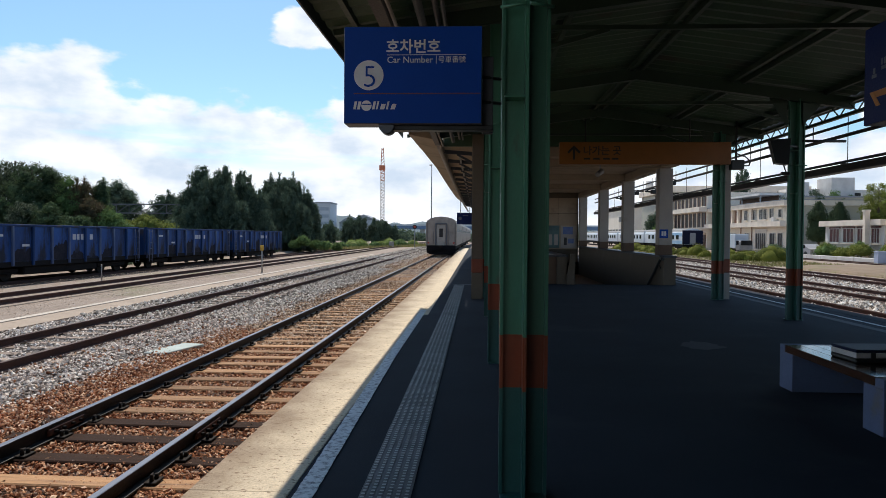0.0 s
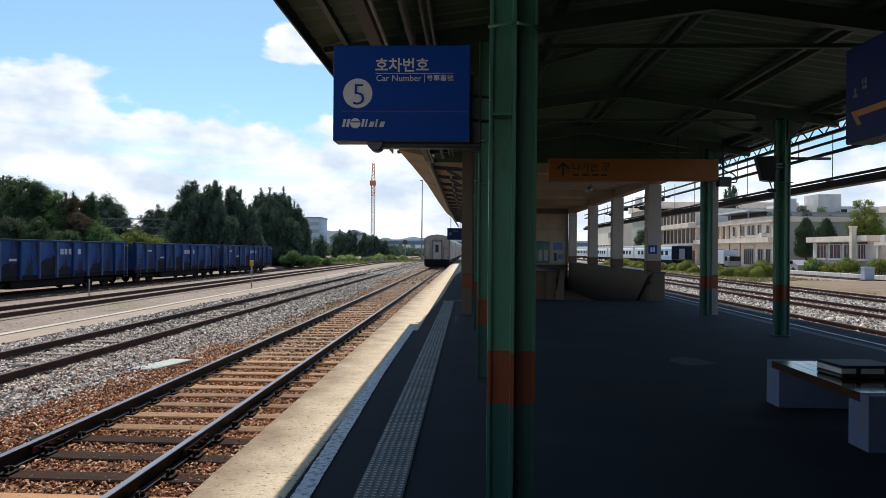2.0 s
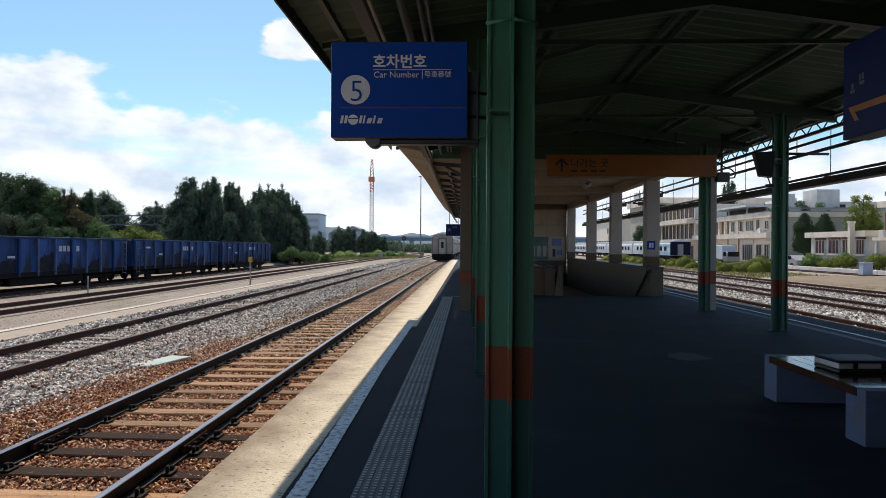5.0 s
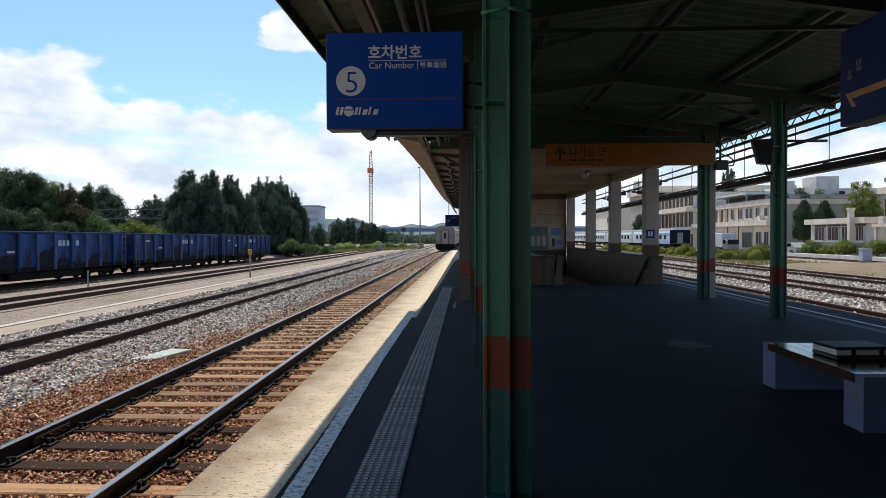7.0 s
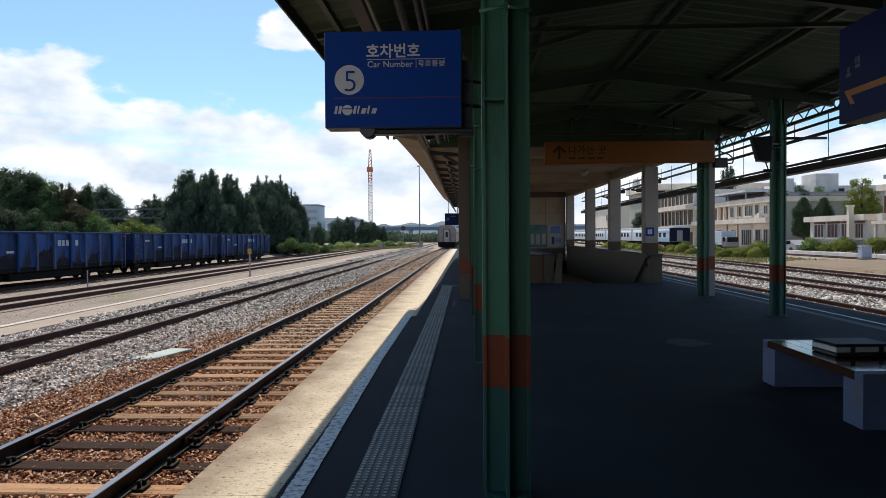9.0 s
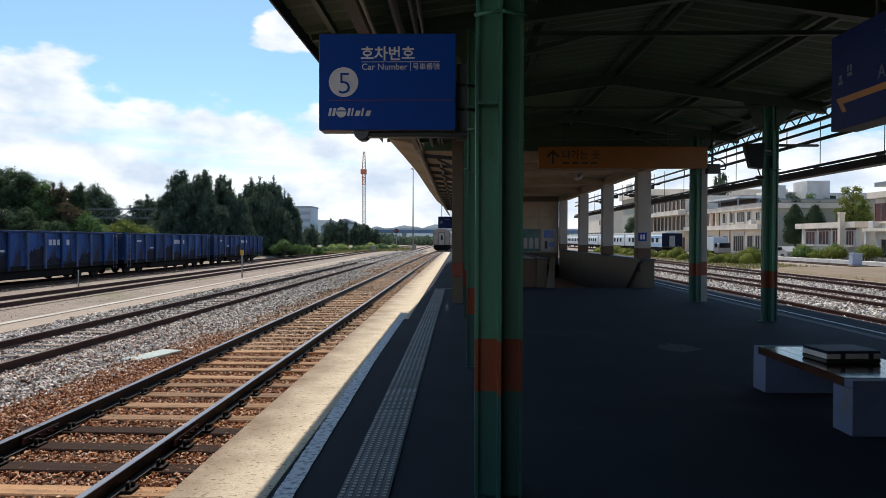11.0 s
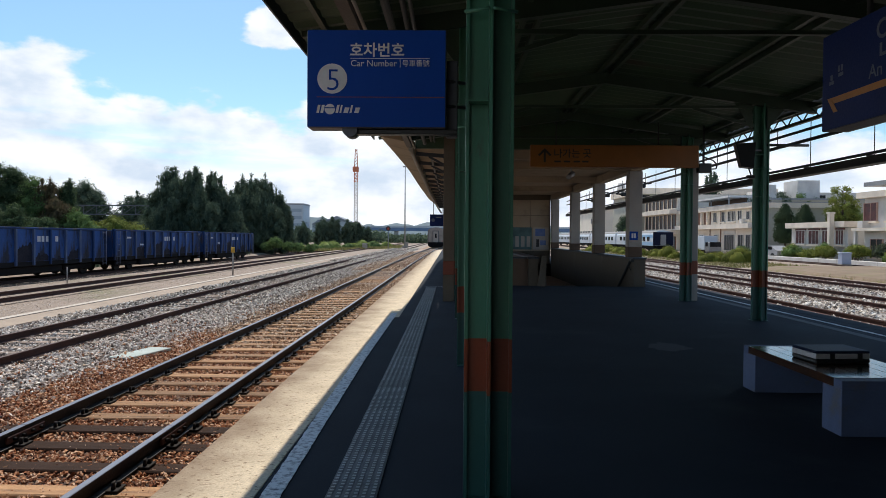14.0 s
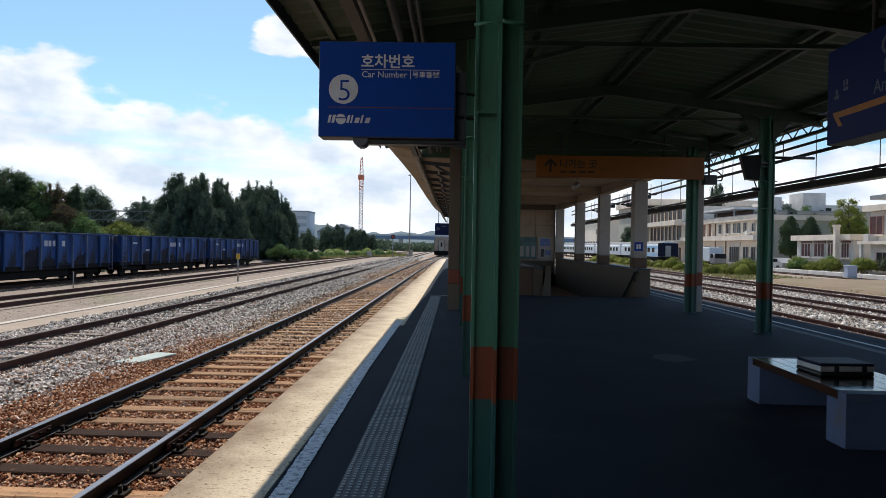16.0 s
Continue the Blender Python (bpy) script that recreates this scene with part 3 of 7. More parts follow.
build_ground()
NEAR, SECOND, THIRD, FOURTH = -3.555, -7.80, -14.3, -20.9
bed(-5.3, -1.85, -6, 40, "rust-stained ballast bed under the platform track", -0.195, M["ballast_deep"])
bed(-5.3, -1.85, 40, 70, "rust-stained ballast bed under the platform track", -0.185, M["ballast_rust"])
bed(-5.3, -1.75, 70, 260, "rust-stained ballast bed curving away under the platform track", -0.185, M["ballast_rust"])
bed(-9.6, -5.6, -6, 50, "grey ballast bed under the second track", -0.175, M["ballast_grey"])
bed(-9.6, -5.6, 50, 260, "grey ballast bed under the second track", -0.165)
shaded = bmesh.new()
extrude_profile(shaded, [(FOURTH - 1.6, -1.0), (FOURTH + 1.6, -1.0), (FOURTH + 1.35, -0.715), (FOURTH - 1.35, -0.715)], 0, 68, drop=68 * (SLOPE + 0.002))
tagged(mesh_ob("ballast_bed", shaded, M["ballast_shaded"]), "dark ballast bed under the freight wagons, their shade in its colour", "ballast", kind="structure")
bed(7.9, 20.0, -6, 260, "grey ballast bed under the far side tracks", -0.185)

dark = (6.28, 6.87, 7.46)
near_track = track(NEAR, -3, 240, 0.59, "platform track with polished rails on rusty timber sleepers", M["sleeper"], True, first=0.43, clips_to=22, dark_at=dark, sleepers_to=130)
fishplate(near_track, -0.7525, 7.05)
fishplate(near_track, 0.7525, 7.06)
track(SECOND, -3, 240, 0.60, "dull rusty siding track in grey ballast", M["sleeper_con"], False, first=0.2, clips_to=0, sleepers_to=60, rise=-0.152)
track(THIRD, -3, 240, 0.60, "rusty siding track sunk in yard ground", M["sleeper_con"], False, sleepers_to=50, rise=-0.232)
track(FOURTH, -3, 240, 0.60, "siding track under the freight wagons", M["sleeper_con"], False, sleepers_to=80, rise=-0.20, lower=0.13, fall=0.002)
track(9.74, -3, 240, 0.60, "rusty track beside the far platform edge", M["sleeper_con"], False, sleepers_to=70, rise=-0.165)
track(13.9, -3, 240, 0.60, "rusty track in pale ballast", M["sleeper_con"], False, sleepers_to=70, rise=-0.165)
track(18.45, -3, 240, 0.60, "rusty outer track beside the low platform", M["sleeper_con"], False, sleepers_to=70, rise=-0.165)
track(29.2, 93, 190, 0.60, "rusty siding under the parked coaches", M["sleeper_con"], False, sleepers_to=120, rise=-0.165)
track(32.75, 40, 84, 0.60, "disused rusty rails sunk before the garden kerb", M["sleeper_con"], False, sleepers_to=60, rise=-0.16, lower=0.13)

# ---- platform ----
EDGE_L, EDGE_R, PLAT_END = -1.685, 7.55, 76.0


def build_platform():
    plat = empty("platform")
    tagged(plat, "dark asphalt island platform with worn concrete edges", "platform", kind="structure")
    part("platform_surface", boxed(EDGE_L + 0.60, EDGE_R - 0.35, -50, 21.6, -0.9, 0), M["asphalt"], plat)
    part("platform_surface", boxed(EDGE_L + 0.60, 2.55, 21.6, PLAT_END, -0.9, 0), M["asphalt"], plat)
    part("platform_surface", boxed(6.10, EDGE_R - 0.35, 21.6, PLAT_END, -0.9, 0), M["asphalt"], plat)
    part("platform_surface", boxed(2.55, 6.10, 39.5, PLAT_END, -0.9, 0), M["asphalt"], plat)
    # edge slabs
    rnd = random.Random(4)
    y = -50.0
    while y < PLAT_END:
        w = 3.0
        # far edge slabs wear the dark asphalt colour in place of canopy shade
        for x0, x1, m in ((EDGE_L, EDGE_L + 0.597, "coping"), (EDGE_R - 0.347, EDGE_R, "asphalt")):
            d = rnd.uniform(-0.001, 0.001)
            if m == "coping" and y >= 13.0:
                x1 += 0.17
            part("edge_slab", boxed(x0, x1, y, y + w - 0.002, -0.30, 0.003 + d * 0.5, bevel=0.003), M[m], plat)
        y += w
    part("retaining_wall", boxed(EDGE_L + 0.12, EDGE_L + 0.495, -50, PLAT_END, -1.3, -0.302), M["concrete"], plat)
    part("retaining_wall", boxed(EDGE_R - 0.345, EDGE_R - 0.12, -50, PLAT_END, -1.3, -0.302), M["concrete"], plat)


build_platform()


def line_strip(name, x0, x1, y0, y1, label, z=0.0035, seed=1, step=0.16, ragged=0.008, material="white_paint", drift=0.0):
    """A hand-painted line with uneven edges."""
    bm = bmesh.new()
    rnd = random.Random(seed)
    n = max(1, int((y1 - y0) / step))
    rows = []
    for k in range(n + 1):
        y = y0 + (y1 - y0) * k / n
        off = drift * min(max((y - 3.5) / 5.0, 0.0), 1.0)
        a, b = off + rnd.uniform(-ragged, ragged), off + rnd.uniform(-ragged, ragged)
        rows.append([bm.verts.new((x, y, zz)) for x, zz in ((x0 + a, z - 0.004), (x0 + a, z), (x1 + b, z), (x1 + b, z - 0.004))])
    for p, q in zip(rows, rows[1:]):
        for k in range(3):
            bm.faces.new((p[k], p[k + 1], q[k + 1], q[k]))
    bmesh.ops.recalc_face_normals(bm, faces=bm.faces)
    return tagged(mesh_ob(name, bm, M[material]), label, "marking", kind="structure")


line_strip("safety_line", -1.045, -0.930, -6, 13.7, "worn white safety line along the platform edge", z=0.0075, step=0.05, ragged=0.0035, drift=-0.07)
line_strip("safety_line", 6.85, 6.91, -6, PLAT_END - 0.5, "thin white line along the far platform edge", seed=2)
line_strip("safety_line", 6.44, 6.62, -6, PLAT_END - 0.5, "faded broad white line beside the far platform edge", seed=3, material="faded_line")
line_strip("cross_line", -0.72, -0.10, 20.82, 20.88, "worn white cross line at the end of the tactile strip", seed=5)


def tactile_mesh():
    """A 30 cm tile with six rows of six raised dots."""
    bm = boxed(-0.148, 0.148, -0.148, 0.148, -0.02, 0.010)
    for i in range(6):
        for j in range(6):
            cx, cy = -0.125 + i * 0.05, -0.125 + j * 0.05
            lo = [bm.verts.new((cx + sx * 0.016, cy + sy * 0.016, 0.0101)) for sx, sy in ((-1, -1), (1, -1), (1, 1), (-1, 1))]
            hi = [bm.verts.new((cx + sx * 0.011, cy + sy * 0.010, 0.0175)) for sx, sy in ((-1, -1), (1, -1), (1, 1), (-1, 1))]
            bm.faces.new(hi).material_index = 1
            for k in range(4):
                bm.faces.new((lo[k], lo[(k + 1) % 4], hi[(k + 1) % 4], hi[k]))
    me = bpy.data.meshes.new("tactile_tile")
    bm.to_mesh(me)
    bm.free()
    me.materials.append(M["tactile"])
    me.materials.append(M["tactile_top"])
    return me


def build_tactile():
    strip = tagged(empty("tactile_paving"), "grey tactile paving strip of dotted tiles in the platform", "tactile paving", kind="structure")
    me = tactile_mesh()
    rnd = random.Random(8)
    y = 0.5
    while y < 20.6:
        ob = new("tactile_tile", me)
        ob.parent = strip
        ob.matrix_basis = pose(-0.528 + rnd.uniform(-0.0015, 0.0015), y, rnd.uniform(-0.0012, 0.0012), 0, 0, rnd.uniform(-0.2, 0.2))
        y += 0.3


build_tactile()

# ---- canopy ----
EAVE_L, EAVE_R, RIDGE_X = -1.76, 6.75, 2.85
Z_EAVE, Z_RIDGE = 3.86, 4.50
BAYS = (-42.0, -37.5, -33.0, -28.5, -24.0, -19.5, -15.0, -10.0, -4.9, -0.4, 3.95, 8.25, 12.9, 16.85)


def roof_z(x):
    return Z_RIDGE - (Z_RIDGE - Z_EAVE) * abs(x - RIDGE_X) / (RIDGE_X - EAVE_L)


def corrugated(bm, x0, x1, y0, y1, z0, z1, pitch=0.30, depth=0.028, thick=0.006):
    """Sheet with ribs running down the slope from x0 to x1."""
    n = int((y1 - y0) / (pitch / 2))
    prof = []
    for k in range(n + 1):
        y = y0 + (y1 - y0) * k / n
        prof.append((y, depth * (k % 2)))
    for t in (0, thick):
        rows = [[bm.verts.new((x, y, z + d + t)) for y, d in prof] for x, z in ((x0, z0), (x1, z1))]
        for k in range(n):
            q = (rows[0][k], rows[0][k + 1], rows[1][k + 1], rows[1][k])
            bm.faces.new(q if t else q[::-1])


def build_canopy():
    roof = tagged(empty("canopy_roof"), "low-pitched platform canopy with dark sheet roof on green steel trusses", "canopy", kind="structure")
    bm = bmesh.new()
    # the unseen run behind the camera is lengthened to keep sky light off
    y0, y1 = -45.0, 18.6
    corrugated(bm, EAVE_L - 0.03, -0.80, y0, 16.6, roof_z(EAVE_L) + 0.070, roof_z(-0.80) + 0.066)
    corrugated(bm, -0.93, RIDGE_X, y0, y1, roof_z(-0.93) + 0.10, Z_RIDGE + 0.10)
    corrugated(bm, RIDGE_X, EAVE_R, y0, y1, Z_RIDGE + 0.10, roof_z(EAVE_R) + 0.10)
    part("roof_sheet", bm, M["roof_sheet"], roof)
    part("ridge_cap", beamed((RIDGE_X, y0, Z_RIDGE + 0.15), (RIDGE_X, y1, Z_RIDGE + 0.15), 0.4, 0.02), M["roof_sheet"], roof)
    # purlins
    part("purlin", beamed((-1.45, y0, roof_z(-1.45) + 0.055), (-1.45, 16.6, roof_z(-1.45) + 0.055), 0.06, 0.09), M["roof_steel"], roof)
    for x in (-0.70, 0.95, 1.15, 2.75, 2.95, 4.55, 4.75, 6.2):
        part("purlin", beamed((x, y0, roof_z(x) + 0.055), (x, y1, roof_z(x) + 0.055), 0.06, 0.09), M["roof_steel"], roof)
    # eaves
    part("fascia", boxed(EAVE_L - 0.05, EAVE_L - 0.03, y0, 16.6, Z_EAVE - 0.06, Z_EAVE + 0.16), M["fascia"], roof)
    part("fascia", boxed(EAVE_R + 0.01, EAVE_R + 0.05, y0, y1, roof_z(EAVE_R) - 0.04, roof_z(EAVE_R) + 0.22), M["fascia"], roof)
    # trusses
    for y in BAYS:
        tr = part("truss", bmesh_truss(y), M["roof_steel"], roof)
    # lattice girder under the far eave
    bm = bmesh.new()
    zt, zb = 3.93, 3.71
    for z in (zt, zb):
        beam(bm, (6.62, y0, z), (6.62, y1 + 2, z), 0.07, 0.055)
    y, up = y0, True
    while y < y1 + 1.7:
        beam(bm, (6.62, y, zb if up else zt), (6.62, y + 0.30, zt if up else zb), 0.018, 0.018)
        y, up = y + 0.30, not up
    part("lattice_girder", bm, M["roof_steel"], roof)
    # gutter pipe and conduits along the near side
    part("gutter", extrude_profile(bmesh.new(), [(-1.02, 3.62), (-0.90, 3.62), (-0.88, 3.76), (-1.05, 3.76)], y0, 16.6), M["tray"], roof)
    # conduit painted pale to draw the sunlit edge along the gutter
    part("pale_conduit", tubed((-0.86, y0, 3.655), (-0.86, 17.0, 3.655), 0.020, n=8), M["pillar"], roof)
    for x, z, r in ((-0.62, 3.80, 0.045), (-0.46, 3.86, 0.03), (-0.38, 3.84, 0.022)):
        part("conduit", tubed((x, y0, z), (x, 17.2, z), r, n=8), M["cable"], roof)


def bmesh_truss(y):
    bm = bmesh.new()
    zt = 3.92
    beam(bm, (0.35, y, zt), (5.55, y, zt), 0.06, 0.05)
    beam(bm, (0.39, y, 3.58), (1.50, y, 3.90), 0.05, 0.05)
    beam(bm, (5.57, y, 3.58), (4.46, y, 3.90), 0.05, 0.05)
    for xa, xb in ((-0.95, RIDGE_X), (EAVE_R - 0.04, RIDGE_X)):
        beam(bm, (xa, y, roof_z(xa) - 0.06), (xb, y, Z_RIDGE - 0.06), 0.12, 0.20)
    beam(bm, (EAVE_L + 0.04, y, roof_z(EAVE_L) + 0.015), (-0.93, y, roof_z(-0.93) + 0.015), 0.08, 0.07)
    # knee braces
    for xc, s in ((0.26, -1), (0.26, 1), (5.68, -1), (5.68, 1)):
        x1 = xc + s * 0.50
        vs = [bm.verts.new((px, y + d, pz)) for d in (-0.01, 0.01) for px, pz in ((xc + s * 0.14, 3.50), (xc + s * 0.14, roof_z(xc) - 0.1), (x1, roof_z(x1) - 0.1))]
        bm.faces.new(vs[:3]), bm.faces.new(vs[:2:-1])
        for k in range(3):
            bm.faces.new((vs[k], vs[(k + 1) % 3], vs[3 + (k + 1) % 3], vs[3 + k]))
    bmesh.ops.recalc_face_normals(bm, faces=bm.faces)
    return bm


build_canopy()


def column_shaft(bm, z0, z1, mi):
    """Crossed steel section: a web across with narrow flanges, and a fin to the front and back."""
    h = 0.128
    box(bm, -h, h, -0.008, 0.008, z0, z1, mi)
    box(bm, -0.010, 0.010, -h, -0.0081, z0, z1, mi)
    box(bm, -0.010, 0.010, 0.0081, h, z0, z1, mi)
    for s in (-1, 1):
        box(bm, s * h - 0.010, s * h + 0.010, -0.034, 0.034, z0, z1, mi)


def column():
    c = tagged(empty("platform_column"), "green steel canopy column with orange band and teal foot", "column", group="canopy columns")
    for nm, z0, z1, m in (("foot", 0.008, 0.622, "teal"), ("band", 0.622, 0.930, "orange"), ("shaft", 0.930, 3.98, "green")):
        bm = bmesh.new()
        column_shaft(bm, z0, z1, 0)
        part(nm, bm, M[m], c)
    part("base_plate", boxed(-0.134, 0.134, -0.10, 0.134, 0, 0.008, bevel=0.002), M["teal"], c)
    bm = bmesh.new()
    for z in (2.28, 3.05):
        box(bm, -0.125, -0.012, -0.118, -0.009, z, z + 0.012)
    part("stiffener", bm, M["green"], c)
    bm = bmesh.new()
    for s in (-1, 1):
        tube(bm, (s * 0.148, -0.085, 2.79), (s * 0.012, -0.155, 2.79), 0.010, n=7)
    part("clamp", bm, M["green"], c)
    return c


COL = column()
COL.matrix_basis = pose(0.262, 4.08, 0)
for y in (8.25, 12.9, 16.85, -4.9, -10.0, -15.0, -19.5, -24.0, -28.5, -33.0, -37.5, -42.0):
    copy_thing(COL, pose(0.26, y + 0.0, 0))
copy_thing(COL, pose(5.745, 12.95, 0))
for y in (8.25, 3.95, -0.4, -4.9, -10.0, -15.0, -19.5, -24.0, -28.5, -33.0, -37.5, -42.0):
    copy_thing(COL, pose(5.70, y, 0))
copy_thing(COL, pose(5.70, 16.85, 0))

# ---- stair house with concrete roof, and the far canopy ----
M["brown_wall"] = mat("brown_plaster", (0.12, 0.075, 0.048), (0.09, 0.058, 0.038), rough=0.8, scale=1.2, fine=30, mix=0.2, bump=0.08, coords="World")
M["red_band"] = mat("dark_red_band_paint", (0.20, 0.045, 0.018), (0.15, 0.035, 0.015), rough=0.6, scale=3, fine=40, mix=0.2, bump=0.05, coords="World")
M["parapet"] = mat("darkened_cream_plaster", (0.115, 0.094, 0.068), (0.088, 0.072, 0.053), rough=0.85, scale=0.9, fine=25, mix=0.25, bump=0.08, coords="World", stain=(0.13, 0.11, 0.09), stain_scale=0.9, stain_lo=0.54, stain_hi=0.72)


def pillar(x, y, w, d, z0, z1, label, band="orange", paint="pillar"):
    p = tagged(empty("concrete_pillar", x, y, 0), label, "pillar", group="stair house pillars")
    part("shaft", boxed(-w / 2, w / 2, -d / 2, d / 2, z0 + 0.32, z1, bevel=0.012), M[paint], p)
    part("band", boxed(-w / 2 - 0.003, w / 2 + 0.003, -d / 2 - 0.003, d / 2 + 0.003, z0, z0 + 0.32, bevel=0.012), M[band], p)
    return p


def build_stair_house():
    roof = tagged(empty("concrete_roof"), "flat cream concrete roof over the stair house", "roof", kind="structure")
    part("roof_slab", boxed(-0.94, 6.45, 18.58, 40.0, 3.90, 4.10), M["soffit"], roof)
    part("edge_beam", boxed(5.72, 6.02, 18.7, 40.0, 3.62, 3.898), M["soffit"], roof)
    part("cross_beam", boxed(0.2, 5.718, 18.7, 18.95, 3.60, 3.898), M["soffit"], roof)
    for y in (22.3, 27.6, 32.9):
        part("cross_beam", boxed(0.2, 5.718, y - 0.15, y + 0.15, 3.66, 3.898), M["soffit"], roof)
    # pillars
    pillar(5.91, 17.12, 0.24, 0.30, 0.64, 3.62, "off-white pillar with orange band beside a green column")
    pl = bpy.data.objects["concrete_pillar"]
    part("foot", boxed(-0.12, 0.12, -0.15, 0.15, 0, 0.64), M["pillar"], pl)
    for y in (22.3, 27.6, 32.9, 39.2):
        pillar(5.87, y, 0.42, 0.42, 0.90, 3.62, "off-white concrete pillar standing on the stair parapet", "brown_wall")
    # this row takes the darker plaster, with canopy shade in its colour
    for y in (16.45, 22.3, 27.6, 32.9, 39.2):
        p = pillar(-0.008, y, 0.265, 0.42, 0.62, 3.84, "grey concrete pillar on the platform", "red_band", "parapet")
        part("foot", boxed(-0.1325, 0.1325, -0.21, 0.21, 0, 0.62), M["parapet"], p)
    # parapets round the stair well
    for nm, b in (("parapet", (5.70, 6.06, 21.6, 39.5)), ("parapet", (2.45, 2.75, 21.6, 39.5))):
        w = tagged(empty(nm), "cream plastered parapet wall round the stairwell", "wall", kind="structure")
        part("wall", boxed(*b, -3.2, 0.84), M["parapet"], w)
        part("coping", boxed(b[0] - 0.03, b[1] + 0.03, b[2] - 0.03, b[3] + 0.03, 0.843, 0.90, bevel=0.008), M["fascia"], w)
    fw = tagged(empty("front_wall"), "brown plastered low wall beside the stairs", "wall", kind="structure")
    part("wall", boxed(0.18, 2.447, 21.7, 21.9, 0, 0.84), M["brown_wall"], fw)
    part("coping", boxed(0.18, 2.417, 21.67, 21.93, 0.843, 0.89), M["fascia"], fw)
    # tapered newel at the stair mouth
    bm = bmesh.new()
    vs = [bm.verts.new(p) for p in ((2.72, 21.45, 0), (2.98, 21.45, 0), (2.98, 21.6, 0), (2.72, 21.6, 0), (2.86, 21.47, 0.92), (2.98, 21.47, 0.92), (2.98, 21.6, 0.92), (2.86, 21.6, 0.92))]
    for q in ((0, 1, 5, 4), (1, 2, 6, 5), (2, 3, 7, 6), (3, 0, 4, 7), (4, 5, 6, 7)):
        bm.faces.new([vs[k] for k in q])
    tagged(mesh_ob("stair_newel", bm, M["parapet"]), "dark cream tapered newel at the stair mouth", "newel", kind="structure")
    # stairs
    st = tagged(empty("stairs"), "concrete stairs leading down to the underpass", "stairs", kind="structure")
    for k in range(17):
        y = 21.75 + 0.30 * k
        part("step", boxed(2.755, 5.695, y, y + 0.30, -0.175 * (k + 1) - 0.18, -0.175 * (k + 1)), M["concrete"], st)
    part("landing", boxed(2.755, 5.695, 26.85, 39.5, -3.3, -3.1), M["concrete"], st)
    # handrail down the inner side
    hr = tagged(empty("handrail"), "black steel handrail sloping down the stair wall", "handrail")
    part("rail", tubed((5.62, 21.65, 0.82), (5.62, 26.8, -2.2), 0.045, n=8), M["black"], hr)
    part("rail_end", tubed((5.62, 21.66, 0.82), (5.62, 21.40, 0.80), 0.045, n=8), M["black"], hr)
    for k in range(4):
        y = 21.9 + k * 1.4
        part("bracket", tubed((5.70, y, 0.62 - (y - 21.65) * 0.587), (5.62, y, 0.78 - (y - 21.65) * 0.587), 0.015, n=6), M["black"], hr)
    # end wall with panels
    ew = tagged(empty("end_wall"), "cream panelled wall closing the stair house", "wall", kind="structure")
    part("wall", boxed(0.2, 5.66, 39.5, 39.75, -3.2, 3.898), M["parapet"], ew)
    for k in range(5):
        for j, (z0, z1) in enumerate(((0.72, 1.95), (1.97, 2.72), (2.74, 3.60))):
            part("panel", boxed(0.3 + k * 1.06, 0.3 + k * 1.06 + 1.045, 39.46, 39.498, z0, z1), M["soffit"], ew)


build_stair_house()


def build_shade_block():
    """Unseen plain walls, added behind and right of the camera to keep light off the platform."""
    w = tagged(empty("waiting_room"), "unseen plain cream block added to shade the platform", "building", kind="structure")
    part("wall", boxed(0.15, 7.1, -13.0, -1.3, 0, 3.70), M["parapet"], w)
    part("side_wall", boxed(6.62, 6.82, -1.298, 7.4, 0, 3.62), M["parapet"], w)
    part("skirting", boxed(0.13, 7.12, -13.02, -1.28, 0, 0.15), M["fascia"], w)


build_shade_block()


def build_far_canopy():
    """The canopy beyond, with a cream soffit and a gutter that bends down at its end."""
    roof = tagged(empty("far_canopy"), "long platform canopy with cream soffit and dark trusses", "canopy", kind="structure")
    ys = (16.45, 20, 24.7, 34, 44, 53)
    xs = (-1.65, -1.56, -1.47, -1.45, -1.38, -1.05)
    bm = bmesh.new()
    rows = []
    for y, x in zip(ys, xs):
        rows.append([bm.verts.new(p) for p in ((x, y, 3.86), (-0.93, y, 3.72), (-0.93, y, 3.98), (x, y, 4.02))])
    for p, q in zip(rows, rows[1:]):
        for k in range(4):
            bm.faces.new((p[k], p[(k + 1) % 4], q[(k + 1) % 4], q[k]))
    bm.faces.new(rows[0][::-1]), bm.faces.new(rows[-1])
    bmesh.ops.recalc_face_normals(bm, faces=bm.faces)
    part("soffit", bm, M["soffit"], roof)
    part("roof_slab", boxed(-0.93, 6.3, 40.0, 53, 3.9, 4.05), M["roof_sheet"], roof)
    bm = bmesh.new()
    tube(bm, (-0.98, 17.4, 3.68), (-1.02, 34, 3.68), 0.06, n=8)
    tube(bm, (-1.02, 34, 3.68), (-0.95, 50, 3.62), 0.06, n=8)
    tube(bm, (-0.95, 50, 3.62), (-0.72, 53.2, 3.30), 0.06, n=8)
    part("gutter", bm, M["pillar"], roof)
    y = 18.5
    while y < 53:
        bm = bmesh.new()
        beam(bm, (-0.9, y, 3.70), (0.1, y, 3.62), 0.06, 0.10)
        beam(bm, (-0.55, y, 3.62), (0.05, y, 3.30), 0.05, 0.06)
        beam(bm, (-0.5, y, 3.64), (-0.5, y + 2.3, 3.64), 0.05, 0.06)
        beam(bm, (-0.15, y, 3.60), (-0.15, y + 2.3, 3.60), 0.05, 0.06)
        part("bracket", bm, M["fascia"], roof)
        y += 2.3


build_far_canopy()
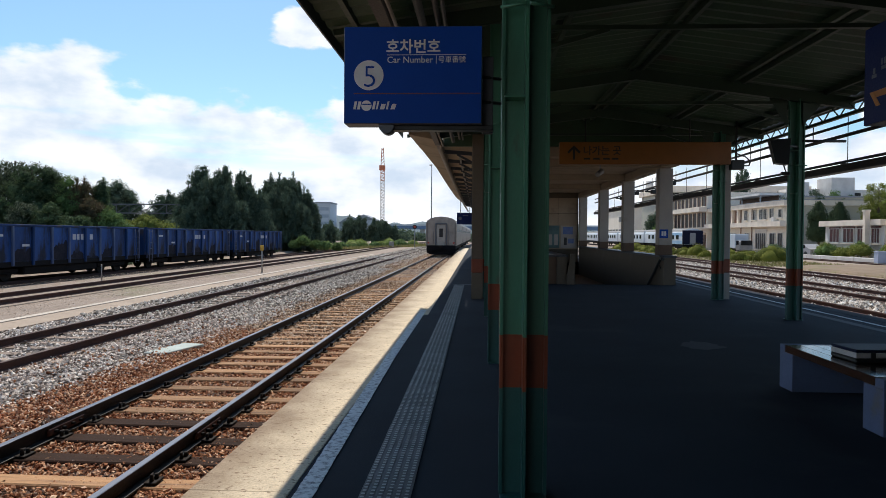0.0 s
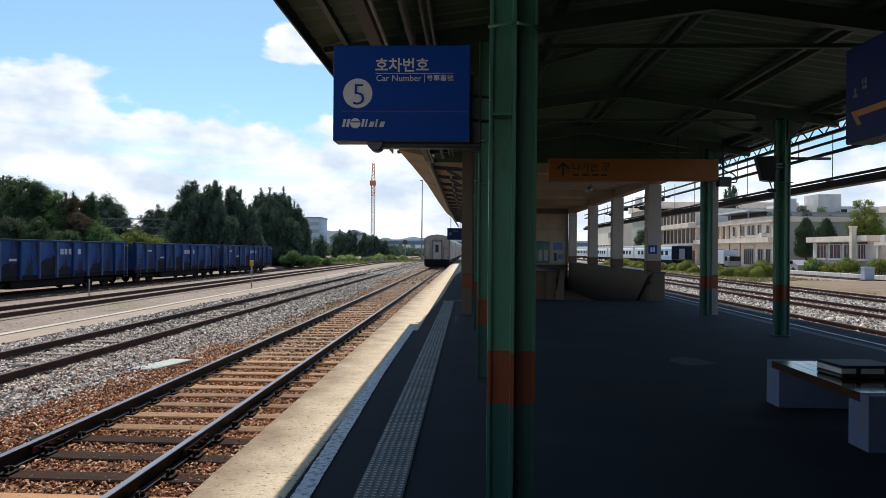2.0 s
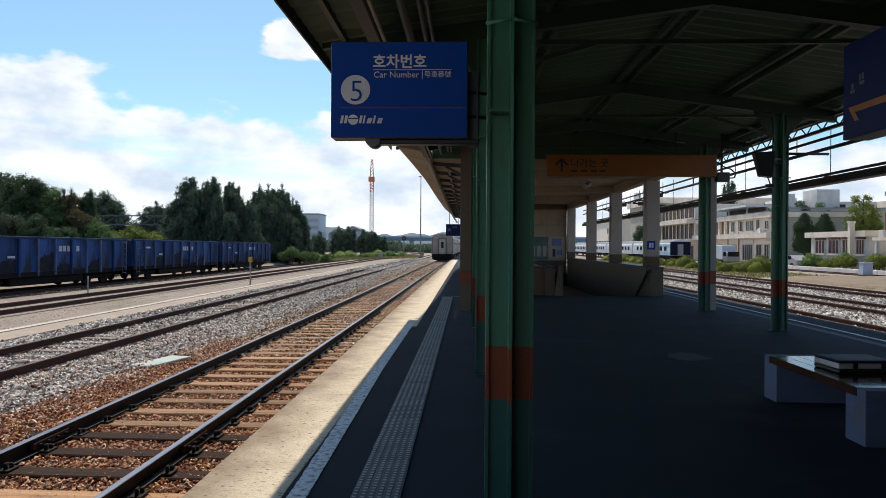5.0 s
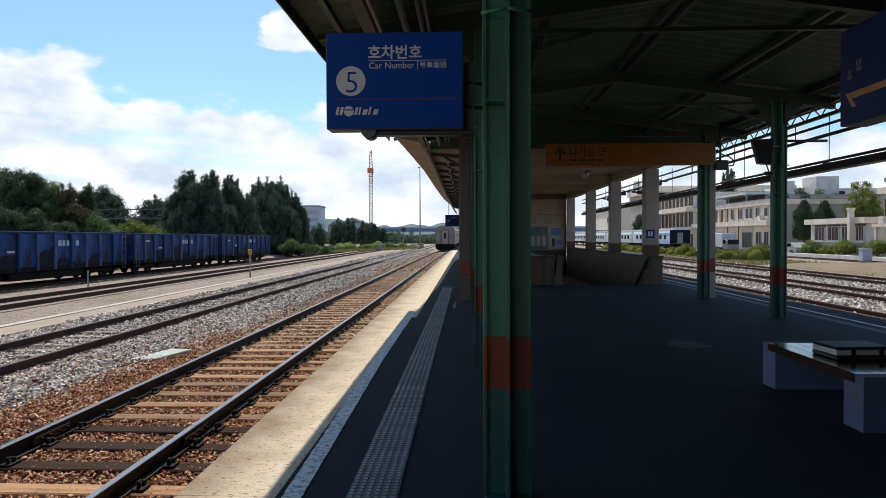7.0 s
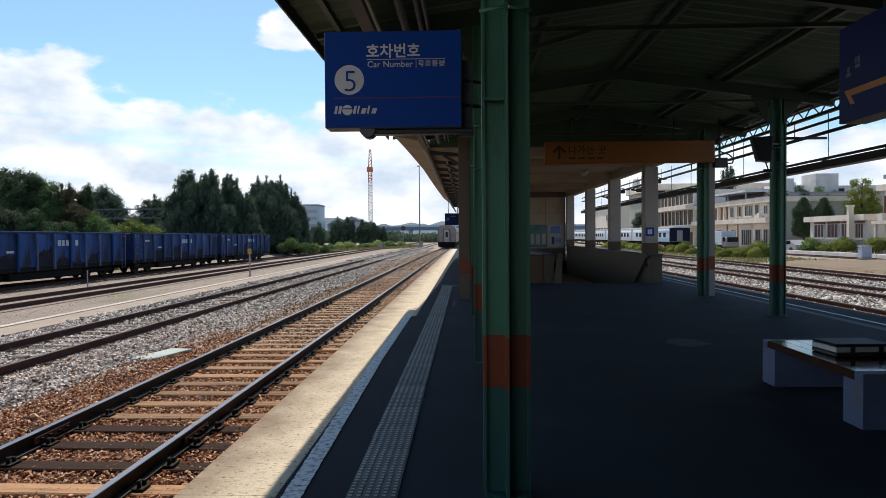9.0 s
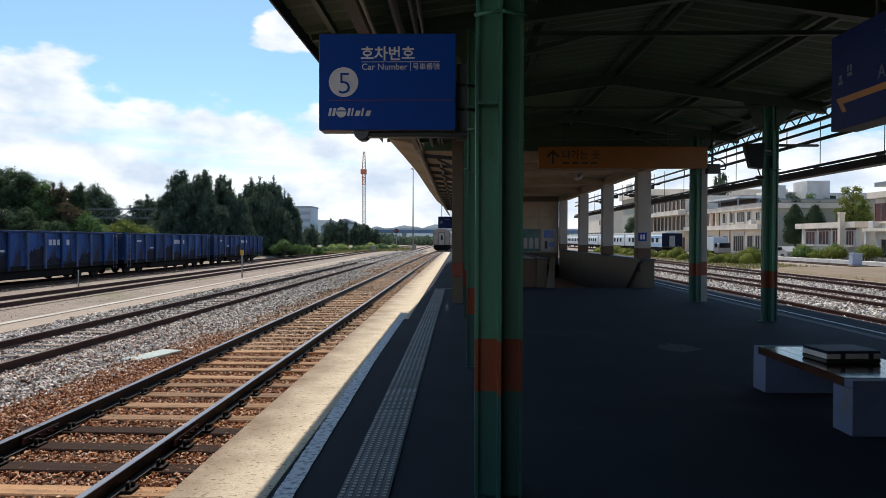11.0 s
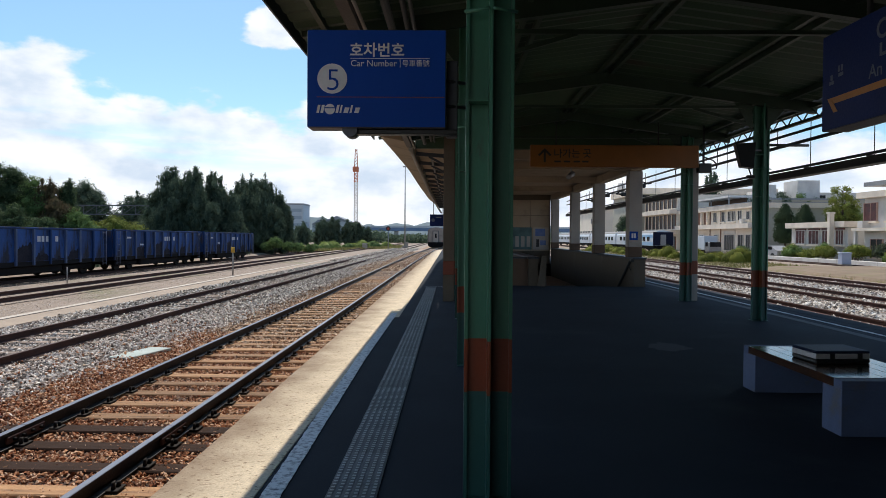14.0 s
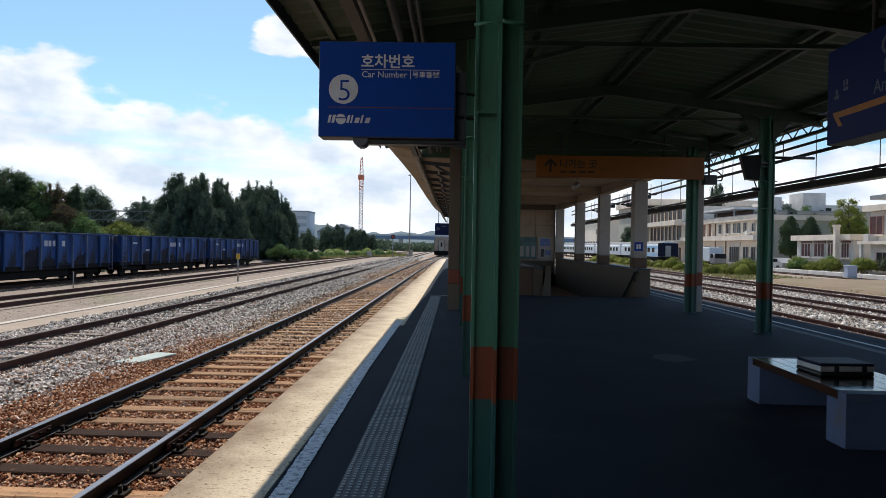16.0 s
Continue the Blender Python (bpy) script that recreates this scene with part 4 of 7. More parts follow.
for y in (45.0, 50.5):
    far_p = pillar(-0.008, y, 0.265, 0.42, 0.62, 3.9, "grey concrete pillar on the platform", "red_band", "parapet")
    part("foot", boxed(-0.1325, 0.1325, -0.21, 0.21, 0, 0.62), M["parapet"], far_p)

# ---- train ----
def coach_body(bm, L, W, h0, h1, crown, mi_side=0, mi_roof=1):
    """A coach shell with a rounded roof, along y from 0 to L."""
    pts = [(-W / 2, h0), (-W / 2 - 0.02, h0 + 0.8), (-W / 2, h1 - 0.25), (-W / 2 + 0.12, h1), (-W / 2 + 0.42, h1 + crown * 0.55), (-W / 2 + 0.85, h1 + crown * 0.85), (0, h1 + crown)]
    prof = pts + [(-x, z) for x, z in pts[-2::-1]]
    n = len(prof)
    a, b = [bm.verts.new((x, 0, z)) for x, z in prof], [bm.verts.new((x, L, z)) for x, z in prof]
    for k in range(n):
        f = bm.faces.new((a[k], a[(k + 1) % n], b[(k + 1) % n], b[k]))
        f.material_index = mi_roof if 3 <= k < n - 4 else mi_side
    bm.faces.new(a[::-1]).material_index = mi_side
    bm.faces.new(b).material_index = mi_side
    bmesh.ops.recalc_face_normals(bm, faces=bm.faces)
    return bm


def bogie(parent, y, spread, r, material, side=1.0):
    bg = part("bogie", boxed(-side, side, y - spread * 0.85, y + spread * 0.85, r * 0.9, r * 1.35, bevel=0.03), material, parent)
    for s in (-1, 1):
        for d in (-spread / 2, spread / 2):
            bm = tubed((s * 0.68, y + d, r), (s * 0.82, y + d, r), r, n=18)
            tube(bm, (s * 0.82, y + d, r), (s * 0.95, y + d, r), r * 0.38, n=10)
            part("wheel", bm, M["iron"], bg)
        part("side_frame", boxed(s * 0.92 - 0.06, s * 0.92 + 0.06, y - spread * 0.8, y + spread * 0.8, r * 0.75, r * 1.3, bevel=0.03), material, bg)
    return bg


def coach(train, y):
    L, W = 23.2, 2.86
    car = part("coach", coach_body(bmesh.new(), L, W, 0.95, 3.27, 0.40), [M["coach"], M["coach_roof"]], train)
    car.matrix_basis = pose(0, y, 0)
    part("underframe", boxed(-1.25, 1.25, 0.3, L - 0.3, 0.55, 0.948), M["wagon_dark"], car)
    for by in (3.2, L - 3.2):
        bogie(car, by, 2.2, 0.43, M["wagon_dark"])
    for s in (-1, 1):
        x = s * (W / 2 + 0.012)
        for k in range(9):
            y0 = 2.6 + k * 2.05
            part("window", boxed(min(x, x - s * 0.03), max(x, x - s * 0.03), y0, y0 + 1.35, 1.72, 2.52, bevel=0.008), M["glass_dark"], car)
        for y0 in (0.7, L - 1.6):
            part("side_door", boxed(min(x, x - s * 0.03), max(x, x - s * 0.03), y0, y0 + 0.9, 1.0, 2.95, bevel=0.01), M["coach_roof"], car)
        for j in range(5):
            z = 1.02 + j * 0.12
            part("side_rib", boxed(min(x, x - s * 0.025), max(x, x - s * 0.025), 1.8, L - 1.8, z, z + 0.035), M["coach"], car)
    return car


def coach_end(car):
    """The rear end: gangway frame, door with its window, buffer beam, lamps."""
    fr = bmesh.new()
    for x0, x1, z0, z1 in ((-0.56, -0.44, 0.98, 3.05), (0.44, 0.56, 0.98, 3.05), (-0.44, 0.44, 2.93, 3.05)):
        box(fr, x0, x1, -0.16, -0.002, z0, z1, bevel=0.015)
    part("gangway_frame", fr, M["sign_edge"], car)
    d = part("end_door", boxed(-0.42, 0.42, -0.06, -0.002, 0.98, 2.92, bevel=0.01), M["pillar"], car)
    part("door_window", boxed(-0.17, 0.17, -0.075, -0.061, 1.75, 2.55, bevel=0.005), M["glass_dark"], d)
    for s in (-1, 1):
        part("tail_lamp", tubed((s * 1.18, -0.07, 1.22), (s * 1.18, -0.002, 1.22), 0.085, n=12), M["red"], car)
        part("corner_post", boxed(s * 1.31 - 0.06, s * 1.31 + 0.06, -0.03, -0.002, 1.0, 3.05, bevel=0.01), M["coach_roof"], car)
        part("grab_rail", tubed((s * 0.72, -0.06, 1.1), (s * 0.72, -0.06, 2.3), 0.018, n=6), M["coach_roof"], car)
    part("buffer_beam", boxed(-1.36, 1.36, -0.12, -0.002, 0.50, 0.98, bevel=0.02), M["wagon_dark"], car)
    part("end_gear", boxed(-1.15, 1.15, 0.05, 0.6, 0.12, 0.498, bevel=0.03), M["wagon_dark"], car)
    cp = boxed(-0.16, 0.16, -0.62, -0.121, 0.72, 0.98, bevel=0.04)
    part("coupler", cp, M["iron"], car)
    part("steps", boxed(-1.34, -0.9, -0.1, 0.25, 0.25, 0.50), M["wagon_dark"], car)
    part("steps", boxed(0.9, 1.34, -0.1, 0.25, 0.25, 0.50), M["wagon_dark"], car)


TRAIN = tagged(empty("passenger_train"), "grey-white passenger train leaving along the platform track", "train")
for k in range(4):
    car = coach(TRAIN, k * 24.0)
    if k == 0:
        coach_end(car)

# ---- freight wagons ----
M["wagon_panel"] = mat("grimy_blue_wagon_panel", (0.022, 0.085, 0.290), (0.011, 0.040, 0.145), rough=0.7, spec=0.25, scale=1.6, fine=9, mix=0.5, bump=0.1, stretch=(1, 1, 0.35),
                       stain=(0.010, 0.014, 0.030), stain_scale=1.9, stain_lo=0.50, stain_hi=0.62, vary=0.30)
M["wagon_grime"] = mat("black_coal_grime", (0.009, 0.012, 0.024), (0.028, 0.026, 0.036), rough=0.85, spec=0.15, scale=2.5, fine=12, mix=0.4, bump=0.1)
M["wagon_rib"] = mat("scuffed_rib_paint", (0.12, 0.15, 0.22), (0.020, 0.050, 0.15), rough=0.7, spec=0.2, scale=3.0, fine=14, mix=0.4, bump=0.1, stretch=(1, 1, 0.4), vary=0.3)

M["ladder"] = plain("dull_blue_grey_ladder", (0.09, 0.12, 0.20), rough=0.6)


def gondola():
    """An open-top wagon along y, 14 m long, standing on its rails at z 0."""
    L, W, zb, zt = 13.7, 2.78, 0.86, 2.36
    w = tagged(empty("freight_wagon"), "weathered blue open-top freight wagon on a siding", "freight wagon", group="row of freight wagons")
    t = 0.05
    for s in (-1, 1):
        part("end_wall", boxed(-W / 2 + 0.13, W / 2 - 0.13, s * (L / 2) - t, s * (L / 2) + t, zb, zt), M["wagon"], w)
    n = 10
    bw = (L - 0.12) / n
    panel = bpy.data.meshes.new("side_panel")
    bm = boxed(-t / 2, t / 2, 0, bw - 0.004, zb, zt)
    bm.to_mesh(panel)
    bm.free()
    panel.materials.append(M["wagon_panel"])
    for s in (-1, 1):
        for k in range(n):
            ob = new("side_panel", panel)
            ob.parent = w
            ob.matrix_basis = pose(s * (W / 2 - 0.10), -L / 2 + 0.06 + k * bw, 0)
    # ragged coal grime low on the panels
    gr = random.Random(17)
    for s in (-1, 1):
        for k in range(n):
            if gr.random() < 0.38:
                continue
            x, y0 = s * (W / 2 - 0.0735), -L / 2 + 0.06 + k * bw + 0.075
            wide, steps = bw - 0.155, 16
            bm = bmesh.new()
            lo = [bm.verts.new((x, y0 + wide * q / steps, zb + 0.01)) for q in range(steps + 1)]
            level, hi = gr.uniform(0.15, 0.80), []
            for q in range(steps + 1):
                level = min(max(level + gr.uniform(-0.13, 0.13), 0.05), 1.0)
                hi.append(bm.verts.new((x, y0 + wide * q / steps, zb + level)))
            for q in range(steps):
                bm.faces.new((lo[q], lo[q + 1], hi[q + 1], hi[q]))
            part("grime", bm, M["wagon_grime"], w)
    part("floor_deck", boxed(-W / 2 + 0.13, W / 2 - 0.13, -L / 2 + 0.06, L / 2 - 0.06, zb, zb + 0.06), M["wagon_dark"], w)
    part("sole_bar", boxed(-W / 2 + 0.06, W / 2 - 0.06, -L / 2, L / 2, zb - 0.22, zb - 0.002), M["wagon_dark"], w)
    for s in (-1, 1):
        part("top_rail", boxed(s * (W / 2 - 0.08) - 0.075, s * (W / 2 - 0.08) + 0.075, -L / 2 - 0.05, L / 2 + 0.05, zt + 0.002, zt + 0.10, bevel=0.015), M["wagon"], w)
        part("top_rail", boxed(-W / 2 + 0.0, W / 2, s * L / 2 - 0.06, s * L / 2 + 0.06, zt + 0.105, zt + 0.14), M["wagon"], w)
        n = 11
        for k in range(n):
            y = -L / 2 + 0.06 + (L - 0.12) * k / (n - 1)
            x = s * (W / 2 - 0.025)
            part("rib", boxed(x - 0.05, x + 0.05, y - 0.06, y + 0.06, zb - 0.18, zt, bevel=0.012), M["wagon_rib"] if k % 3 else M["wagon"], w)
        # ladder at each end of the side
        for e in (-1, 1):
            bm = bmesh.new()
            x = s * (W / 2 + 0.06)
            ya = e * (L / 2 - 0.35)
            for d in (-0.19, 0.19):
                tube(bm, (x, ya + d, 0.45), (x, ya + d, zt), 0.02, n=6)
            for j in range(6):
                tube(bm, (x, ya - 0.19, 0.55 + j * 0.34), (x, ya + 0.19, 0.55 + j * 0.34), 0.016, n=6)
            part("ladder", bm, M["ladder"], w)
        # lettering that cannot be read, as bars
        x = s * (W / 2 - 0.074)
        for y0, y1, z0, z1 in ((-5.2, -4.6, 1.93, 2.03), (0.35, 0.62, 1.78, 2.05), (0.70, 0.92, 1.78, 2.05), (1.05, 1.27, 1.78, 2.05), (1.85, 2.1, 1.78, 2.05), (-3.4, -2.9, 1.5, 1.6)):
            part("marking", boxed(min(x, x + s * 0.004), max(x, x + s * 0.004), y0, y1, z0, z1), M["wagon_mark"], w)
    for y in (-4.6, 4.6):
        bogie(w, y, 1.7, 0.42, M["wagon_dark"])
    part("brake_gear", boxed(-1.15, 1.15, -3.0, 2.8, 0.26, 0.638, bevel=0.05), M["wagon_dark"], w)
    part("air_tank", tubed((0.95, -2.4, 0.5), (0.95, -1.2, 0.5), 0.17, n=12), M["wagon_dark"], w)
    for s in (-1, 1):
        part("coupler", boxed(-0.13, 0.13, min(s * L / 2, s * (L / 2 + 0.42)), max(s * L / 2, s * (L / 2 + 0.42)), 0.70, 0.96, bevel=0.03), M["iron"], w)
    return w


WAGON = gondola()
for k, y in enumerate((61.75, 47.1, 32.45, 17.8)):
    m = pose(FOURTH, y, gz(y) - 0.13 - 0.002 * y, -math.degrees(math.atan(SLOPE + 0.002)))
    if k == 0:
        WAGON.matrix_basis = m
    else:
        copy_thing(WAGON, m)


# ---- trees and shrubs ----
def leaf_cloud(rng, centres, radii, per, size, flat=0.8, hub=None, jit=0.9):
    """Small leaf blades strewn in clumps; returns vertices and faces."""
    c = np.repeat(np.asarray(centres, float), per, 0)
    r = np.repeat(np.asarray(radii, float), per)
    n = len(c)
    d = rng.normal(size=(n, 3))
    d /= np.linalg.norm(d, axis=1)[:, None]
    rad = r * rng.uniform(0.35, 1.0, n) ** 0.5
    p = c + d * rad[:, None] * np.array([1, 1, flat]) * 1.15
    # blades lie roughly along the clump's surface, turned a little to the sky
    out = d + (0.0 if hub is None else (0.7 if jit > 0.8 else 2.0)) * (p - np.array(hub if hub is not None else (0, 0, 0))) / (np.linalg.norm(p - np.array(hub if hub is not None else (0, 0, 0)), axis=1)[:, None] + 0.01)
    out = out + rng.normal(size=(n, 3)) * jit + np.array([0, 0, 0.35])
    a = np.cross(out, rng.normal(size=(n, 3)))
    a /= np.linalg.norm(a, axis=1)[:, None] + 1e-6
    b = np.cross(out, a)
    b /= np.linalg.norm(b, axis=1)[:, None] + 1e-6
    s = size * rng.uniform(0.6, 1.4, n)[:, None]
    V = np.stack([p - a * s, p + b * s * 0.55, p + a * s, p - b * s * 0.55], 1).reshape(-1, 3)
    F = np.arange(n * 4).reshape(-1, 4)
    return V, F


def spindle_width(u, blunt):
    """Half width of an upright plume at the share u of its height, the widest being 1."""
    return np.minimum(1.0, (u + 0.06) / 0.30) ** 0.5 * np.maximum(1.0 - u ** 1.6, 0.0) ** blunt


def sprays_on(rng, lobes, total, size, upright, rough):
    """Small blades in sprays over the lobes of a crown, each blade lying along the surface under it.
    A lobe: centre x, y; foot and top; radius; 'plume' or 'ball'."""
    weight = np.array([lb[4] * (lb[3] - lb[2]) for lb in lobes])
    P, Nn = [], []
    for lb, share in zip(lobes, weight / weight.sum()):
        x, y, z0, z1, w, shape = lb
        n = max(12, int(total * share / 9))
        a = rng.uniform(0, 6.2832, n)
        if shape == "plume":
            u = rng.uniform(0.0, 1.0, n) ** 0.92
            rad = w * spindle_width(u, 0.62)
            lift = 0.30 + 0.5 * u
            nrm = np.stack([np.cos(a), np.sin(a), lift], 1)
            pos = np.stack([x + rad * np.cos(a), y + rad * np.sin(a), z0 + (z1 - z0) * u], 1)
        else:
            c = rng.uniform(-0.75, 1.0, n)
            sn = np.sqrt(1 - c * c)
            nrm = np.stack([sn * np.cos(a), sn * np.sin(a), c], 1)
            pos = np.stack([x + w * nrm[:, 0], y + w * nrm[:, 1], (z0 + z1) / 2 + nrm[:, 2] * (z1 - z0) / 2], 1)
        nrm /= np.linalg.norm(nrm, axis=1)[:, None]
        out = rng.normal(0, 0.10, n) + np.where(rng.uniform(0, 1, n) < 0.13, rng.uniform(0.1, 0.34, n), 0.0)
        P.append(pos + nrm * (out * w * rough)[:, None])
        Nn.append(nrm)
    P, Nn = np.concatenate(P), np.concatenate(Nn)
    c, f = np.repeat(P, 9, 0), np.repeat(Nn, 9, 0)
    n = len(c)
    p = c + rng.normal(0, size * 1.0, (n, 3))
    f = f + rng.normal(0, 0.34, (n, 3))
    f /= np.linalg.norm(f, axis=1)[:, None]
    a = np.array([0.0, 0.0, upright]) + rng.normal(0, 0.5, (n, 3)) + 0.25 * f
    a -= f * (a * f).sum(1)[:, None] * 0.7
    a /= np.linalg.norm(a, axis=1)[:, None] + 1e-6
    b = np.cross(f, a)
    sz = size * rng.uniform(0.6, 1.4, n)[:, None]
    V = np.stack([p - a * sz * 0.7 - b * sz * 0.46, p - a * sz * 0.7 + b * sz * 0.46, p + a * sz], 1).reshape(-1, 3)
    return V, np.arange(n * 3).reshape(-1, 3)


def lobe_cores(rng, lobes, shrink):
    """The dense inside of each lobe, a lumpy solid a little smaller than its leaves."""
    V, F = [], []
    for x, y, z0, z1, w, shape in lobes:
        base, ring, rows = len(V), 9, 6
        for i in range(rows + 1):
            u = i / rows
            if shape == "plume":
                rad, z = w * float(spindle_width(np.array(u * 0.97), 0.62)), z0 + (z1 - z0) * u * 0.97
            else:
                t = -0.92 + 1.88 * u
                rad, z = w * math.sqrt(max(0.0, 1 - t * t)), (z0 + z1) / 2 + t * shrink * (z1 - z0) / 2
            for k in range(ring):
                q = rad * shrink * rng.uniform(0.86, 1.08)
                V.append((x + q * math.cos(k * 6.2832 / ring), y + q * math.sin(k * 6.2832 / ring), z))
        F += [(base + i * ring + k, base + i * ring + (k + 1) % ring, base + (i + 1) * ring + (k + 1) % ring, base + (i + 1) * ring + k) for i in range(rows) for k in range(ring)]
        F.append(tuple(base + rows * ring + k for k in range(ring)))
    return V, F


def tree(name, x, y, z, h, r, style, leafmat, label, seed, size=0.17, leaves=12000, bare=0.1):
    """Tapered trunk, limbs, and a crown of lobes thick with small leaves. style: cone, column, round, egg or loose."""
    rng = np.random.default_rng(seed)
    t = tagged(empty(name, x, y, z), label, "tree")
    bm = bmesh.new()
    segs = 6
    px, py = 0.0, 0.0
    for k in range(segs):
        qx, qy = px + rng.uniform(-0.05, 0.05) * h * 0.1, py + rng.uniform(-0.05, 0.05) * h * 0.1
        ra, rb = (0.026 * h * (1 - 0.85 * k / segs)) + 0.02, (0.026 * h * (1 - 0.85 * (k + 1) / segs)) + 0.02
        tube(bm, (px, py, h * 0.86 * k / segs), (qx, qy, h * 0.86 * (k + 1) / segs), ra, rb, 7, caps=False)
        px, py = qx, qy
    lobes = []
    if style in ("cone", "column"):
        # tufts up the stem, with short upright tips
        n = 40
        for k in range(n):
            u = 0.03 + 0.88 * (k + rng.uniform(0, 1)) / n
            env = (1 - u ** (1.5 if style == "cone" else 3.0)) ** 0.75
            a = k * 2.4 + rng.uniform(-0.4, 0.4) + seed
            rr = r * env * rng.uniform(0.35, 0.82)
            w = r * rng.uniform(0.20, 0.36) * (0.55 + 0.45 * env)
            zc = h * (bare + (1 - bare) * u)
            lobes.append((rr * math.cos(a), rr * math.sin(a), zc - w * 1.3, zc + w * 1.5, w, "ball"))
            if k % 3 == 0 and u > 0.3:
                lobes.append((rr * 1.05 * math.cos(a), rr * 1.05 * math.sin(a), zc, zc + w * rng.uniform(2.4, 3.6), w * 0.34, "plume"))
        lobes.append((0.1 * r, 0, h * 0.66, h * 0.97, r * 0.26, "plume"))
        lobes.append((-0.3 * r, 0.1 * r, h * 0.62, h * 0.93, r * 0.24, "plume"))
        lobes.append((0, 0, 0, h * 0.86, r * 0.42, "plume"))
    elif style == "egg":
        lobes.append((0, 0, h * bare, h, r * 0.97, "plume"))
        for k in range(10):
            a, u = k * 2.4, rng.uniform(0.12, 0.62)
            w = r * 0.42
            rr = r * float(spindle_width(np.array(u), 0.62)) * 0.66
            zc = h * (bare + (1 - bare) * u)
            lobes.append((rr * math.cos(a), rr * math.sin(a), zc - w, zc + w * 1.5, w, "ball"))
    else:
        n = 22
        hh = h * (1 - bare) / 2
        for k in range(n):
            cz = 1 - 2 * (k + 0.5) / n
            sn, a = math.sqrt(1 - cz * cz), k * 2.4 + seed
            w = r * rng.uniform(0.26, 0.42) * (0.85 if style == "loose" else 1.0)
            q = rng.uniform(0.58, 0.78)
            zc = h * bare + hh + cz * hh * q
            lobes.append((r * q * sn * math.cos(a), r * q * sn * math.sin(a), zc - w * 0.85, zc + w * 0.9, w, "ball"))
        if style != "loose":
            lobes.append((0, 0, h * bare + hh * 0.4, h * bare + hh * 1.6, r * 0.62, "ball"))
    for lb in lobes:
        zc = lb[2] * 0.6 + lb[3] * 0.4
        tube(bm, (0, 0, max(h * 0.10, zc - 0.5 * r)), (lb[0], lb[1], zc), 0.006 * h, 0.010, 5, caps=False)
    part("trunk", bm, M["bark"], t)
    V, F = sprays_on(rng, lobes, leaves, size, 0.9 if style in ("cone", "column") else 0.25, 1.0 if style != "egg" else 0.35)
    from_arrays("crown", V.tolist(), F.tolist(), leafmat, t)
    V, F = lobe_cores(rng, lobes, {"loose": 0.40, "egg": 0.85}.get(style, 0.62))
    from_arrays("inner_growth", V, F, leafmat, t)
    return t


def bush(name, x, y, z, rx, ry, h, leafmat, label, seed, size=0.09, leaves=3000, group="", tight=0.0):
    """A shrub of several domed lobes that come down to the ground; tight: clipped close."""
    rng = np.random.default_rng(seed)
    b = tagged(empty(name, x, y, z), label, "shrub", group=group)
    lobes = []
    n = 8 if tight else 12
    for k in range(n):
        q = math.sqrt((k + 0.2) / n) * (0.52 if tight else 0.62)
        a = k * 2.4 + seed
        top = h * (1 - (0.62 if tight else 0.35) * q) * rng.uniform(0.84, 1.0)
        w = (rx + ry) / 2 * (rng.uniform(0.50, 0.66) if tight else rng.uniform(0.29, 0.40))
        lobes.append((q * rx * math.cos(a), q * ry * math.sin(a), -top if tight else top - 2.2 * w, top, w, "ball"))
    V, F = sprays_on(rng, lobes, leaves, size, 0.2, 0.12 if tight else 1.0)
    V[:, 2] = np.maximum(V[:, 2], 0.02)
    from_arrays("foliage", V.tolist(), F.tolist(), leafmat, b)
    V, F = lobe_cores(rng, lobes, 0.93 if tight else 0.75)
    core = from_arrays("inner_growth", [(p[0], p[1], max(p[2], 0.0)) for p in V], F, leafmat, b)
    for poly in core.data.polygons:
        poly.use_smooth = True
    bm = bmesh.new()
    for k in range(5):
        a = k * 1.256 + seed
        tube(bm, (0.05 * math.cos(a), 0.05 * math.sin(a), 0), (rx * 0.5 * math.cos(a), ry * 0.5 * math.sin(a), h * 0.6), 0.03, 0.012, 5, caps=False)
    part("stems", bm, M["bark"], b)
    return b


def gy(y):
    return gz(y) - 0.22


